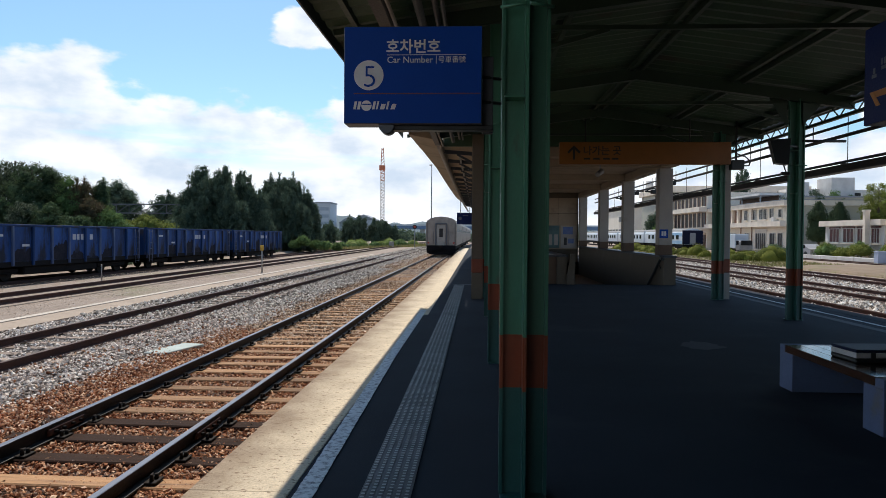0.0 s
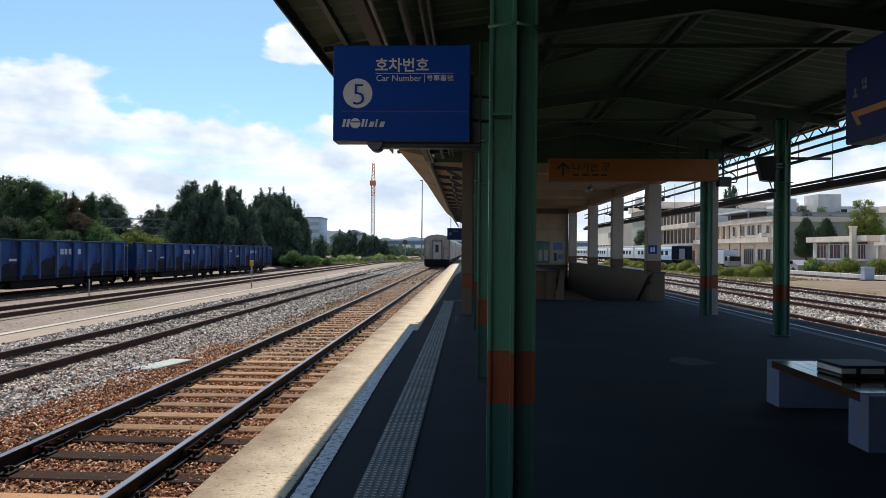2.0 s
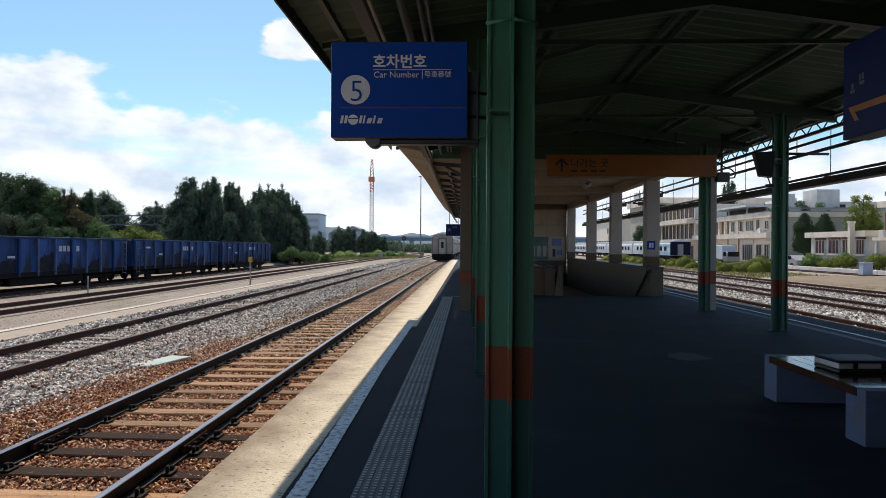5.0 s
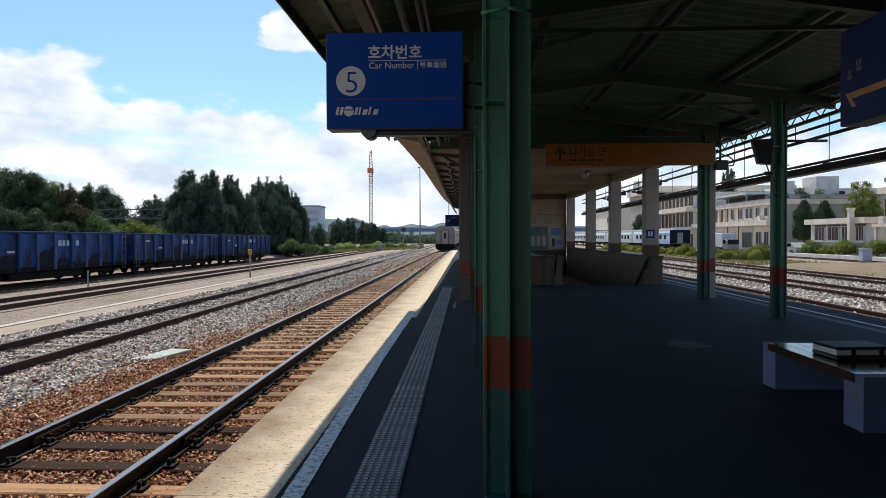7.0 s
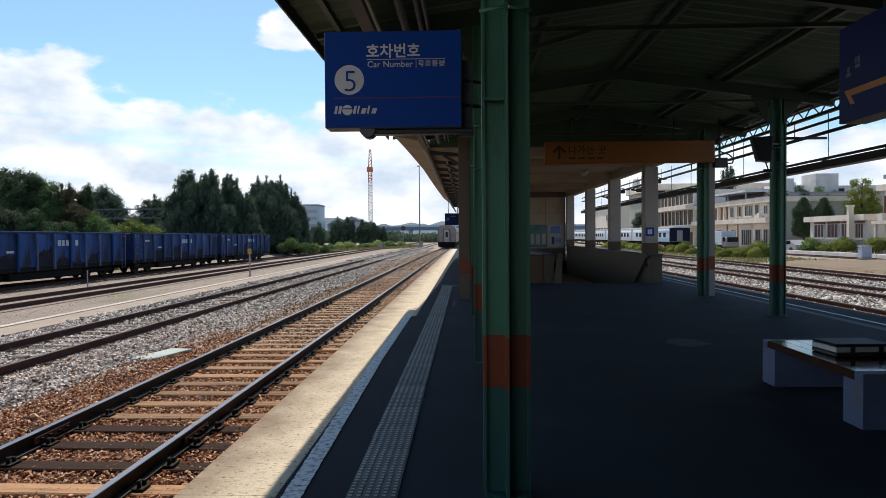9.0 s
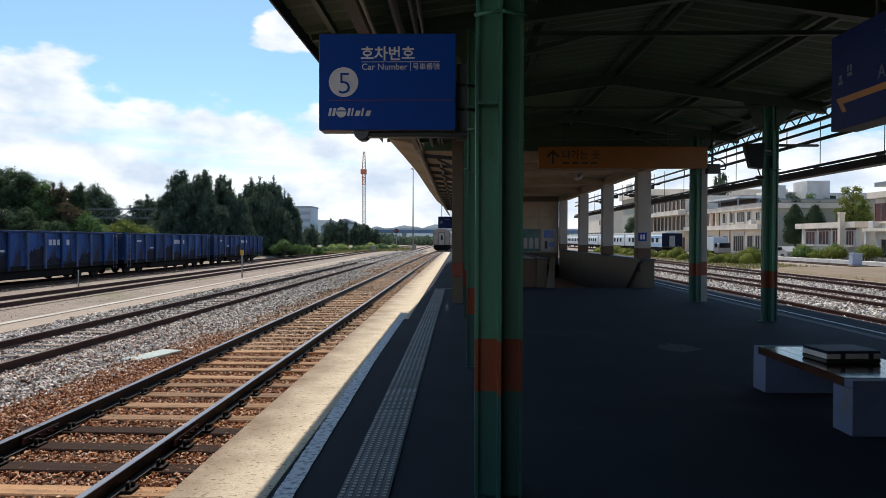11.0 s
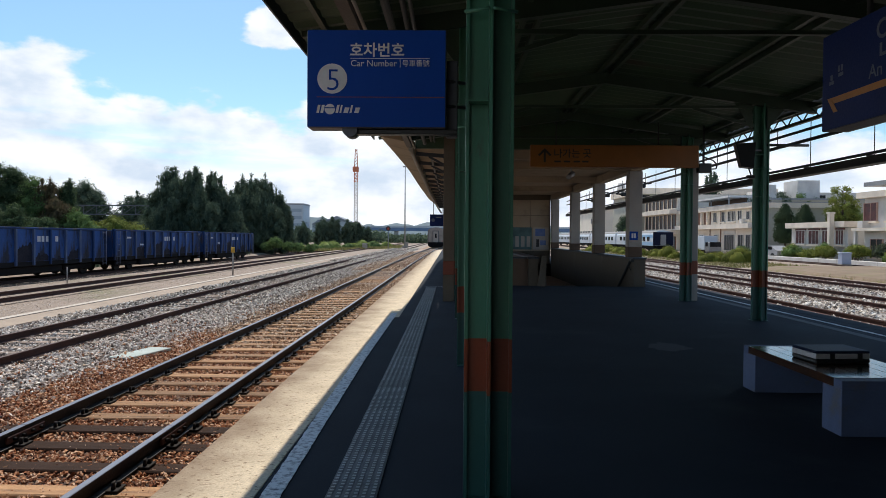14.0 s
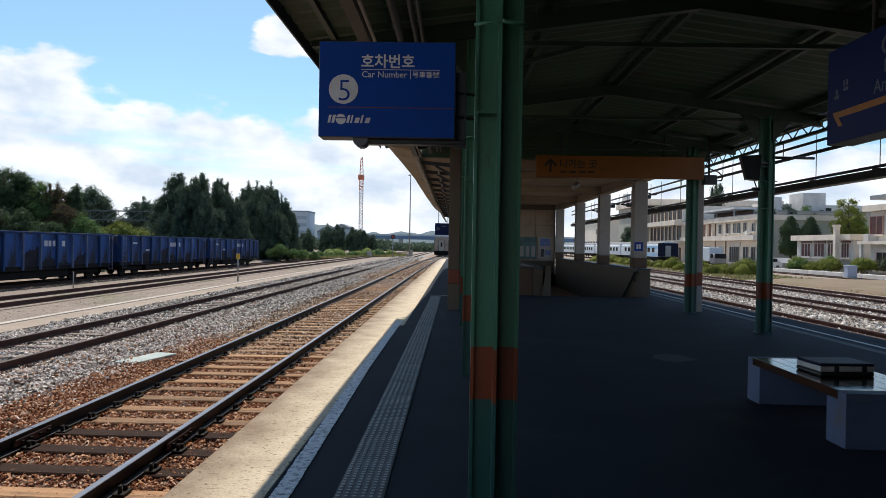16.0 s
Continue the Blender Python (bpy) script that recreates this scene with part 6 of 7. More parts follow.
def right_buildings():
    g = gy(90)
    # long two-storey office, parallel to the tracks
    b = tagged(empty("station_office"), "two-storey cream station office with pale ledges", "building")
    part("wall", boxed(40, 53, 92, 121, g, 5.55), M["bld_wall"], b)
    # thin sheet over the cream end: its shade is put into the grey
    part("end_wall", boxed(40.05, 53, 91.9, 91.998, g, 5.55), M["bld_shaded_grey"], b)
    part("roof", boxed(39.3, 53.2, 91.5, 121.2, 5.552, 6.22), M["bld_ledge"], b)
    part("roof_edge", boxed(39.22, 53.25, 91.42, 121.25, 6.222, 6.32), M["far_roof"], b)
    part("ledge", boxed(38.8, 40.0, 91.4, 121.2, 2.85, 3.52), M["bld_ledge"], b)
    for y0 in (91.8, 103.4, 107.6):
        part("downpipe", tubed((39.9, y0, g), (39.9, y0, 5.5), 0.07, n=6), M["brown_frame"], b)
    for y0, w, z0, z1 in ((93.5, 0.9, 4.1, 5.1), (96.2, 1.0, 4.05, 5.3), (98.3, 0.95, 3.95, 5.3), (99.75, 0.95, 3.95, 5.3), (102.0, 0.95, 3.95, 5.3), (105.2, 1.0, 3.95, 5.3), (114.6, 1.3, 3.95, 5.3), (117.5, 1.3, 3.95, 5.3)):
        window_x(b, 40, y0, y0 + w, z0, z1, M["pane"], 1)
    # recessed balcony bay with brown doors between pale piers
    part("balcony_back", boxed(39.95, 39.998, 108.2, 113.4, 3.53, 5.50), M["brown_frame"], b)
    for y0 in (108.0, 110.4, 113.2):
        part("pier", boxed(39.55, 39.948, y0, y0 + 0.42, 3.522, 5.55), M["bld_ledge"], b)
    for y0, w, z0, m, k in ((93.2, 1.3, 0.2, "pane", 1), (95.5, 1.6, 0.4, "pane", 1), (98.5, 3.4, -0.2, "pane", 4), (104.5, 1.4, -0.7, "pane", 1), (110.0, 2.2, 0.2, "pane", 1), (115.0, 2.2, 0.2, "pane", 1)):
        window_x(b, 40, y0, y0 + w, z0, 1.95, M[m], k)
    part("sign_board", boxed(39.86, 39.998, 98.2, 102.2, 2.08, 2.60), M["bld_white"], b)
    for y0 in (94.6,):
        part("air_unit", boxed(39.3, 39.99, y0, y0 + 0.8, 3.53, 4.15, bevel=0.03), M["bld_white"], b)
    # three-storey block behind
    c = tagged(empty("office_wing"), "three-storey cream block with pink ledges and window bands", "building")
    part("wall", boxed(39.3, 54, 121.3, 141, g, 8.75), M["bld_wall"], c)
    part("roof", boxed(38.5, 54.2, 121.25, 141.2, 8.752, 9.05), M["bld_ledge"], c)
    for z in (5.72, 2.1):
        part("ledge", boxed(37.9, 39.3, 121.3, 141.5, z, z + 0.75), M["bld_ledge"], c)
    for z0, z1 in ((6.75, 8.45), (3.1, 5.55), (-0.4, 1.7)):
        for k in range(8):
            y0 = 121.9 + k * 2.4
            window_x(c, 39.3, y0, y0 + 1.75, z0, z1, M["pane"], 1, M["brown_frame"])
            part("pier", boxed(39.05, 39.298, y0 + 1.97, y0 + 2.17, z0 - 0.22, z1 + 0.2), M["bld_ledge"], c)
    # upper storey set back behind the wing, with dark openings under a pale band
    d = tagged(empty("rear_block"), "pale upper block with dark openings behind the offices", "building")
    part("wall", boxed(46, 66, 143, 165, g, 10.4), M["bld_shaded_grey"], d)
    part("front", boxed(38.4, 46, 143, 165, g, 10.4), M["bld_shaded_grey"], d)
    part("roof", boxed(37.8, 66.4, 142.2, 165.4, 10.402, 11.6), M["bld_ledge"], d)
    # flat dark sheets stand in for the shade in the recesses
    for x0, x1 in ((38.9, 40.6), (41.4, 45.6), (46.8, 51.5)):
        part("opening", boxed(x0, x1, 142.93, 142.998, 8.9, 10.2), M["pane"], d)
    sh = tagged(empty("roof_shelter"), "flat white shelter roof on the office", "shelter")
    part("slab", boxed(41.0, 44.5, 103.6, 119.0, 7.55, 7.85), M["bld_white"], sh)
    part("back_panel", boxed(43.8, 43.9, 103.8, 118.8, 6.33, 7.548), M["brown_wall"], sh)
    for x in (41.3, 44.2):
        for y in (104.0, 111.0, 118.6):
            part("post", boxed(x - 0.08, x + 0.08, y - 0.08, y + 0.08, 6.322, 7.548), M["galv"], sh)
    # big beige hall far off
    e = tagged(empty("works_hall"), "large plain beige works hall far along the line", "building")
    part("wall", boxed(39, 75, 185, 225, g, 8.9), M["bld_wall"], e)
    part("roof", boxed(38.6, 75.4, 184.6, 225.4, 8.902, 9.5), M["bld_ledge"], e)
    for k in range(6):
        window_x(e, 39, 187 + k * 4.0, 189.6 + k * 4.0, 1.2, 3.2, M["pane"], 1)
    for k in range(3):
        window_x(e, 39, 188 + k * 2.2, 189.4 + k * 2.2, 5.2, 6.6, M["pane"], 0)
    wt = tagged(empty("water_tower", 49.0, 200, 9.5), "pale tower with a round tank on the works hall", "water tower")
    part("shaft", boxed(-1.7, 1.7, 0, 3, 0, 5.0), M["bld_white"], wt)
    part("tank", tubed((0, 1.5, 5.0), (0, 1.5, 7.6), 1.2, 1.0, 14), M["bld_white"], wt)
    # stair tower and long roof behind the office
    f = tagged(empty("stair_tower"), "plain pale tower block behind the office", "building")
    part("wall", boxed(59.3, 63.1, 120, 125, g, 11.5), M["bld_white"], f)
    part("wing", boxed(53.6, 59.2, 124, 127, g, 9.8), M["bld_white"], f)
    part("wing", boxed(63.2, 72.0, 124, 127, g, 9.7), M["bld_white"], f)
    part("louvre", boxed(64.6, 66.2, 123.93, 123.998, 8.4, 9.2), M["pane"], f)
    part("hall", boxed(53.6, 78, 117.0, 119.9, g, 8.0), M["bld_shaded_grey"], f)
    part("hall_roof", boxed(53.4, 78.2, 116.8, 119.95, 8.002, 8.25), M["far_roof"], f)
    part("stack", boxed(54.7, 55.9, 120.5, 122, g, 10.75), M["bld_white"], f)
    # low annex with red blinds, parallel to the tracks
    s = tagged(empty("low_annex"), "single-storey white annex with pink window frames", "building")
    part("wall", boxed(38.0, 46, 67, 78, gy(72), 2.65), M["bld_white"], s)
    part("roof", boxed(37.4, 46.3, 66.6, 78.3, 2.652, 3.22), M["bld_ledge"], s)
    for y0, y1 in ((67.6, 68.9), (69.9, 71.4), (72.1, 74.1), (74.9, 76.8)):
        window_x(s, 38.0, y0, y1, 1.0, 2.35, M["pane_red"], 2, M["bld_white"])
        part("awning_band", boxed(37.84, 37.998, y0 - 0.1, y1 + 0.1, 2.42, 2.58), M["pane_red"], s)
    part("chimney", boxed(36.94, 37.38, 68.3, 68.75, gy(66), 3.95), M["bld_ledge"], s)
    part("chimney_cap", boxed(36.88, 37.44, 68.24, 68.81, 3.952, 4.15), M["bld_ledge"], s)
    part("side_window", boxed(40.5, 41.8, 66.93, 66.998, 0.2, 1.8), M["pane"], s)
    # two-storey house at the edge of the view
    h = tagged(empty("corner_house"), "two-storey white house with red-framed windows", "building")
    part("wall", boxed(38.6, 54, 48, 65.4, gy(60), 5.3), M["bld_white"], h)
    part("roof", boxed(38.0, 54.4, 47.6, 65.8, 5.302, 5.85), M["bld_ledge"], h)
    part("ledge", boxed(37.6, 38.598, 48, 65.8, 2.25, 2.55), M["bld_ledge"], h)
    for y0 in (52.0, 56.0, 60.0, 63.4):
        window_x(h, 38.6, y0, y0 + 1.9, 3.2, 4.8, M["pane_red"], 1, M["bld_pink"])
    for y0 in (58.0, 62.5):
        window_x(h, 38.6, y0, y0 + 1.7, -0.1, 1.5, M["pane"], 1, M["bld_pink"])
    part("post", boxed(37.65, 37.9, 65.2, 65.5, gy(66), 2.248), M["bld_white"], h)
    part("air_unit", boxed(37.8, 38.59, 64.4, 65.2, 2.552, 3.2, bevel=0.03), M["bld_white"], h)
    aw = tagged(empty("shelter_roof"), "grey flat shelter roof on a post", "shelter")
    part("slab", boxed(39.4, 50, 62, 67, 6.5, 6.9), M["galv"], aw)
    part("post", boxed(46, 46.3, 65, 65.3, 5.852, 6.498), M["galv"], aw)
    part("post", boxed(41.5, 41.8, 65, 65.3, 5.852, 6.498), M["galv"], aw)


right_buildings()


def parked_coach(x, y, length, m_side, m_end, label, ends=True):
    c = tagged(empty("parked_coach", x, y, gz(y) + 0.02), label, "railway coach", group="parked coaches")
    part("body", coach_body(bmesh.new(), length, 2.8, 0.90, 2.62, 0.44), [m_side, M["coach_roof"]], c)
    part("underframe", boxed(-1.2, 1.2, 0.3, length - 0.3, 0.5, 0.898), M["wagon_dark"], c)
    for by in (3.0, length - 3.0):
        bogie(c, by, 2.2, 0.43, M["wagon_dark"])
    part("end_panel", boxed(-1.38, 1.38, -0.05, -0.002, 0.93, 2.80, bevel=0.02), m_end, c)
    part("end_door", boxed(-0.38, 0.38, -0.09, -0.051, 0.98, 2.45, bevel=0.01), M["galv"], c)
    for k in range(8):
        y0 = 1.6 + k * (length - 3) / 8
        part("window", boxed(-1.44, -1.41, y0, y0 + 1.2, 1.55, 2.15), M["glass_dark"], c)
    return c


FIRST_COACH = parked_coach(29.2, 96.0, 21, M["coach_pale"], M["coach_navy"], "pale parked coach with a light blue panel and a navy end")
part("side_panel", boxed(-1.412, -1.402, 0.05, 6.2, 0.95, 2.45), M["coach_blue"], FIRST_COACH, "light blue painted panel")
parked_coach(29.2, 118.0, 21, M["coach_pale"], M["coach_pale"], "pale blue parked coach behind the shrubs")
parked_coach(29.2, 140.0, 21, M["coach_pale"], M["coach_pale"], "pale blue parked coach behind the shrubs")
parked_coach(29.2, 162.0, 21, M["coach_pale"], M["coach_pale"], "pale blue parked coach behind the shrubs")


def right_ground():
    # low dirt platform beyond the outer track
    bm = bmesh.new()
    extrude_profile(bm, [(21.4, -1.4), (33.6, -1.4), (33.6, -0.46), (30.0, -0.40), (23.2, -0.42), (22.2, -0.52), (21.6, -0.74)], -4, 49.5)
    tagged(mesh_ob("low_platform", bm, M["dirt"]), "low bare dirt platform beyond the tracks", "platform", kind="structure")
    # weeds along its edge
    wr = np.random.default_rng(77)
    n = 900
    gx, gyy, gh, ga = 21.86 - wr.uniform(0, 0.35, n) ** 1.0, wr.uniform(12, 47.6, n), wr.uniform(0.08, 0.34, n), wr.uniform(0, 6.28, n)
    up = wr.uniform(0, 1, n) < 0.35
    gx = np.where(up, 21.95 + wr.uniform(0, 0.5, n), gx)
    gzz = np.where(up, -0.56, -0.74 - SLOPE * gyy + wr.uniform(0, 0.14, n))
    gh = np.where(up, gh * 0.15, gh * 0.7)
    V = np.stack([np.stack([gx, gyy - 0.05, gzz], 1), np.stack([gx + 0.03, gyy + 0.05, gzz], 1), np.stack([gx + 0.1 * np.cos(ga), gyy + 0.1 * np.sin(ga), gzz + gh], 1)], 1).reshape(-1, 3)
    tagged(from_arrays("weeds", V.tolist(), np.arange(3 * n).reshape(-1, 3).tolist(), M["grass"]), "dry weeds along the low platform's edge", "weeds", kind="stuff")
    # dry grass round the clipped shrubs
    n = 7000
    gx, gyy, gh, ga = wr.uniform(21.2, 28.6, n), 52 + 76 * wr.uniform(0, 1, n) ** 1.2, wr.uniform(0.05, 0.22, n), wr.uniform(0, 6.28, n)
    gzz = -0.42 - SLOPE * gyy - 0.225
    V = np.stack([np.stack([gx - 0.06 * np.cos(ga), gyy - 0.06 * np.sin(ga), gzz], 1), np.stack([gx + 0.06 * np.cos(ga), gyy + 0.06 * np.sin(ga), gzz], 1),
                  np.stack([gx + 0.1 * np.sin(ga), gyy + 0.05, gzz + gh], 1)], 1).reshape(-1, 3)
    tagged(from_arrays("grass", V.tolist(), np.arange(3 * n).reshape(-1, 3).tolist(), M["grass"]), "short dry grass round the clipped shrubs", "grass", kind="stuff")
    eq = tagged(empty("equipment_box", 33.0, 58.6, gy(58.6)), "light blue-grey equipment box before the garden kerb", "cabinet")
    part("body", boxed(-0.40, 0.40, -0.30, 0.30, 0.12, 1.02, bevel=0.03), M["eq_paint"], eq)
    part("lid", boxed(-0.44, 0.44, -0.34, 0.34, 1.022, 1.10, bevel=0.02), M["eq_paint"], eq)
    part("plinth", boxed(-0.44, 0.44, -0.34, 0.34, 0, 0.118), M["concrete"], eq)
    for k in range(9):
        y = 50 + k * 3.0
        kb = tagged(mesh_ob("garden_kerb", boxed(-0.15, 0.15, 0, 2.96, 0, 0.40, bevel=0.03), M["bld_white"]), "white garden kerb block", "kerb", group="garden kerb")
        kb.matrix_basis = pose(34.3, y, gy(y))
    # clipped shrubs along the parked coaches
    spots = [(26.2, 63.4, 1.35, 1.95), (24.3, 65.2, 1.15, 1.20), (25.4, 66.0, 1.1, 1.25), (23.4, 66.6, 0.9, 1.0), (27.6, 66, 1.5, 2.2), (25.3, 81.0, 1.15, 1.8), (24.6, 83.2, 0.9, 1.2), (25.1, 86.2, 0.9, 1.2), (24.2, 88.0, 0.8, 0.95), (25.1, 92.2, 1.0, 1.2),
             (23.9, 95.5, 1.0, 1.1), (24.6, 101, 1.1, 1.3), (26.3, 111.6, 1.2, 1.15), (23.6, 109, 1.2, 1.2), (26.8, 76.5, 1.1, 1.5), (27.2, 121, 1.4, 1.5), (24.2, 118, 1.3, 1.4), (28.0, 133.7, 1.2, 1.6), (24.2, 75.0, 0.8, 0.9)]
    for k, (x, y, r, h) in enumerate(spots):
        bush("clipped_shrub", x, y, gy(y), r * 1.22, r * 1.15, h * 0.88, M["leaf_clip"] if k != 4 else M["leaf_deep"], "clipped olive-green shrub beside the tracks" if k != 4 else "dark green clipped shrub beside the tracks", 300 + k, 0.036, 9500, group="clipped shrubs", tight=1.0)
    # flower bed behind the kerb
    rng = np.random.default_rng(12)
    for k in range(16):
        y = 50.5 + k * 1.75
        x = 35.4 + rng.uniform(0, 2.2)
        bush("garden_shrub", x, y, gy(y), rng.uniform(0.8, 1.3), rng.uniform(0.8, 1.2), rng.uniform(1.0, 2.2), (M["leaf_light"], M["leaf_mid"], M["leaf_silver"])[k % 3], "loose green garden shrub behind the kerb", 340 + k, 0.075, 3200, group="garden shrubs")
    for k, (x, y, h, r, st, m, lab) in enumerate((
            (39.9, 83.5, 6.35, 1.40, "egg", "leaf_cone", "dark egg-shaped tree before the office wall"), (44.5, 88, 6.5, 1.55, "egg", "leaf_cone", "dark egg-shaped tree before the office wall"),
            (48.1, 86, 9.6, 2.0, "loose", "leaf_light", "bright green tree beside the corner house"), (49.3, 87, 7.4, 1.8, "round", "leaf_hedge", "bright green tree beside the corner house"), (47.2, 86, 6.4, 1.4, "loose", "leaf_light", "bright green tree beside the corner house"),
            (46.3, 124, 14.6, 3.0, "cone", "leaf_dark", "spreading tree behind the offices"), (55.8, 118, 11.3, 2.2, "loose", "leaf_dark", "loose tree behind the office roof"), (58.6, 118, 11.0, 2.0, "loose", "leaf_mid", "loose tree behind the office roof"),
            (53.4, 119, 10.8, 2.0, "loose", "leaf_dark", "loose tree behind the office roof"), (36.6, 146, 7.5, 2.2, "round", "leaf_dark", "dark tree at the end of the office wing"), (36.9, 142, 5.0, 1.6, "round", "leaf_mid", "green tree at the end of the office wing"),
            (62.4, 119, 10.4, 1.8, "loose", "leaf_mid", "loose tree behind the office roof"), (50.4, 119, 10.4, 2.0, "round", "leaf_dark", "dark tree behind the office roof"))):
        tree("garden_tree", x, y, gy(y), h, r, st, M[m], lab, 400 + k, 0.09 if st != "egg" else 0.06, 14000 if st != "egg" else 26000, 0.08 if st != "egg" else 0.27)
    # box van
    v = tagged(empty("parked_van", 33.4, 88.4, gy(88)), "pale box van parked behind the clipped shrubs", "van")
    part("box_body", boxed(-0.85, 0.85, 1.3, 4.4, 0.75, 2.55, bevel=0.05), M["coach_pale"], v)
    part("cab", boxed(-0.80, 0.80, -0.25, 1.28, 0.45, 1.75, bevel=0.14), M["galv"], v)
    part("windscreen", boxed(-0.68, 0.68, -0.275, -0.245, 1.15, 1.75), M["glass_dark"], v)
    part("side_window", boxed(-0.815, -0.795, 0.15, 1.0, 1.2, 1.72), M["glass_dark"], v)
    part("chassis", boxed(-0.6, 0.6, 0, 4.3, 0.35, 0.748), M["wagon_dark"], v)
    for s in (-1, 1):
        for yy in (0.5, 3.4):
            part("wheel", tubed((s * 0.58, yy, 0.30), (s * 0.78, yy, 0.30), 0.30, n=14), M["black"], v)
    # parked car
    c = tagged(empty("parked_car", 37.0, 80.5, gy(80.5), 100), "white parked car behind the flower bed", "car")
    bm = bmesh.new()
    extrude_profile(bm, [(-2.1, 0.35), (2.1, 0.35), (2.15, 0.75), (1.35, 0.92), (0.75, 1.42), (-0.95, 1.45), (-1.75, 0.98), (-2.15, 0.9)], -0.85, 0.85)
    part("body", bm, M["car_white"], c)
    for s in (-1, 1):
        part("side_window", boxed(-1.2, 0.85, s * 0.852 - 0.004, s * 0.852 + 0.004, 0.98, 1.34), M["glass_dark"], c)
        for x in (-1.3, 1.3):
            part("wheel", tubed((x, s * 0.70, 0.32), (x, s * 0.88, 0.32), 0.32, n=14), M["black"], c)


right_ground()

# ---- under the canopy ----
def disc(bm, cx, cz, y, r, n=40, t=0.002, mi=0):
    tube(bm, (cx, y, cz), (cx, y - t, cz), r, n=n, mi=mi)
    return bm


def car_sign():
    x0, x1, yf, z0, z1 = -0.76, 0.01, 3.90, 2.120, 2.660
    s = tagged(empty("car_number_sign"), "blue hanging car number sign with white lettering and a five", "sign")
    part("case", boxed(x0, x1, yf + 0.004, yf + 0.14, z0, z1, bevel=0.006), M["sign_edge"], s)
    part("face", boxed(x0 + 0.004, x1 - 0.004, yf, yf + 0.0035, z0 + 0.004, z1 - 0.004), M["sign_blue"], s)
    p = 0.77 / 247.0

    def at(u, v):
        return x0 + u * p, z1 - v * p

    cx, cz = at(45, 87)
    part("disc", disc(bmesh.new(), cx, cz, yf - 0.0005, 26.5 * p), M["sign_white"], s)
    X, Z = at(31, 108)
    writing("numeral", "5", 0.172, M["sign_blue"], s, pose(X + 0.007, yf - 0.0045, Z, 90), "dark blue numeral", -0.0022)
    X, Z = at(75.5, 46)
    writing("lettering", "호차번호", 0.083, M["sign_white"], s, pose(X, yf - 0.002, Z, 90), bold=0.0016)
    X, Z = at(77.5, 65)
    writing("lettering", "Car Number", 0.0490, M["sign_white"], s, pose(X, yf - 0.002, Z, 90))
    X, Z = at(168.5, 64)
    writing("lettering", "号車番號", 0.0385, M["sign_white"], s, pose(X, yf - 0.002, Z, 90))
    a, b = at(77, 51.5), at(218, 50.6)
    part("rule", boxed(a[0], b[0], yf - 0.002, yf - 0.0003, a[1], b[1]), M["sign_white"], s)
    a, b = at(165, 67), at(166, 52)
    part("rule", boxed(a[0], b[0], yf - 0.002, yf - 0.0003, a[1], b[1]), M["sign_white"], s)
    a, b = at(18, 120), at(244, 118.8)
    part("rule", boxed(a[0], b[0], yf - 0.002, yf - 0.0003, a[1], b[1]), M["orange"], s, "thin dull red rule")
    # the operator's mark as plain shapes
    def slab(u0, u1, v0, v1, lean=3.0):
        bm = bmesh.new()
        pts = [at(u0, v1), at(u1, v1), at(u1 + lean, v0), at(u0 + lean, v0)]
        vs = [bm.verts.new((q[0], yf - d, q[1])) for d in (0.0003, 0.002) for q in pts]
        bm.faces.new(vs[4:])
        for k in range(4):
            bm.faces.new((vs[k], vs[(k + 1) % 4], vs[4 + (k + 1) % 4], vs[4 + k]))
        part("mark", bm, M["sign_white"], s)
    for u0, u1 in ((17, 21.5), (24, 29), (51, 55.5), (58, 61), (65, 73), (76, 79.5), (84, 92)):
        slab(u0, u1, 133.5 if u1 - u0 < 6 else 138, 147.5)
    cx, cz = at(41, 141)
    part("mark", disc(bmesh.new(), cx, cz, yf - 0.0005, 9.2 * p), M["sign_white"], s)
    part("mark", boxed(cx - 0.027, cx + 0.027, yf - 0.0035, yf - 0.0026, cz + 0.004, cz + 0.010), M["sign_blue"], s)
    # lamp boss under the case, and the arms to the column
    part("boss", tubed((-0.525, 3.925, 2.116), (-0.525, 4.04, 2.116), 0.043, n=20), M["sign_edge"], s)
    part("under_rail", boxed(-0.50, 0.075, 3.95, 4.03, 2.092, 2.1185, bevel=0.004), M["black"], s)
    part("side_plate", boxed(0.013, 0.075, 4.02, 4.07, 2.085, 2.52, bevel=0.004), M["sign_edge"], s)
    for z in (2.26, 2.40):
        part("arm", tubed((0.01, 4.0, z), (0.118, 4.06, z), 0.010, n=8), M["black"], s)
    return s


car_sign()


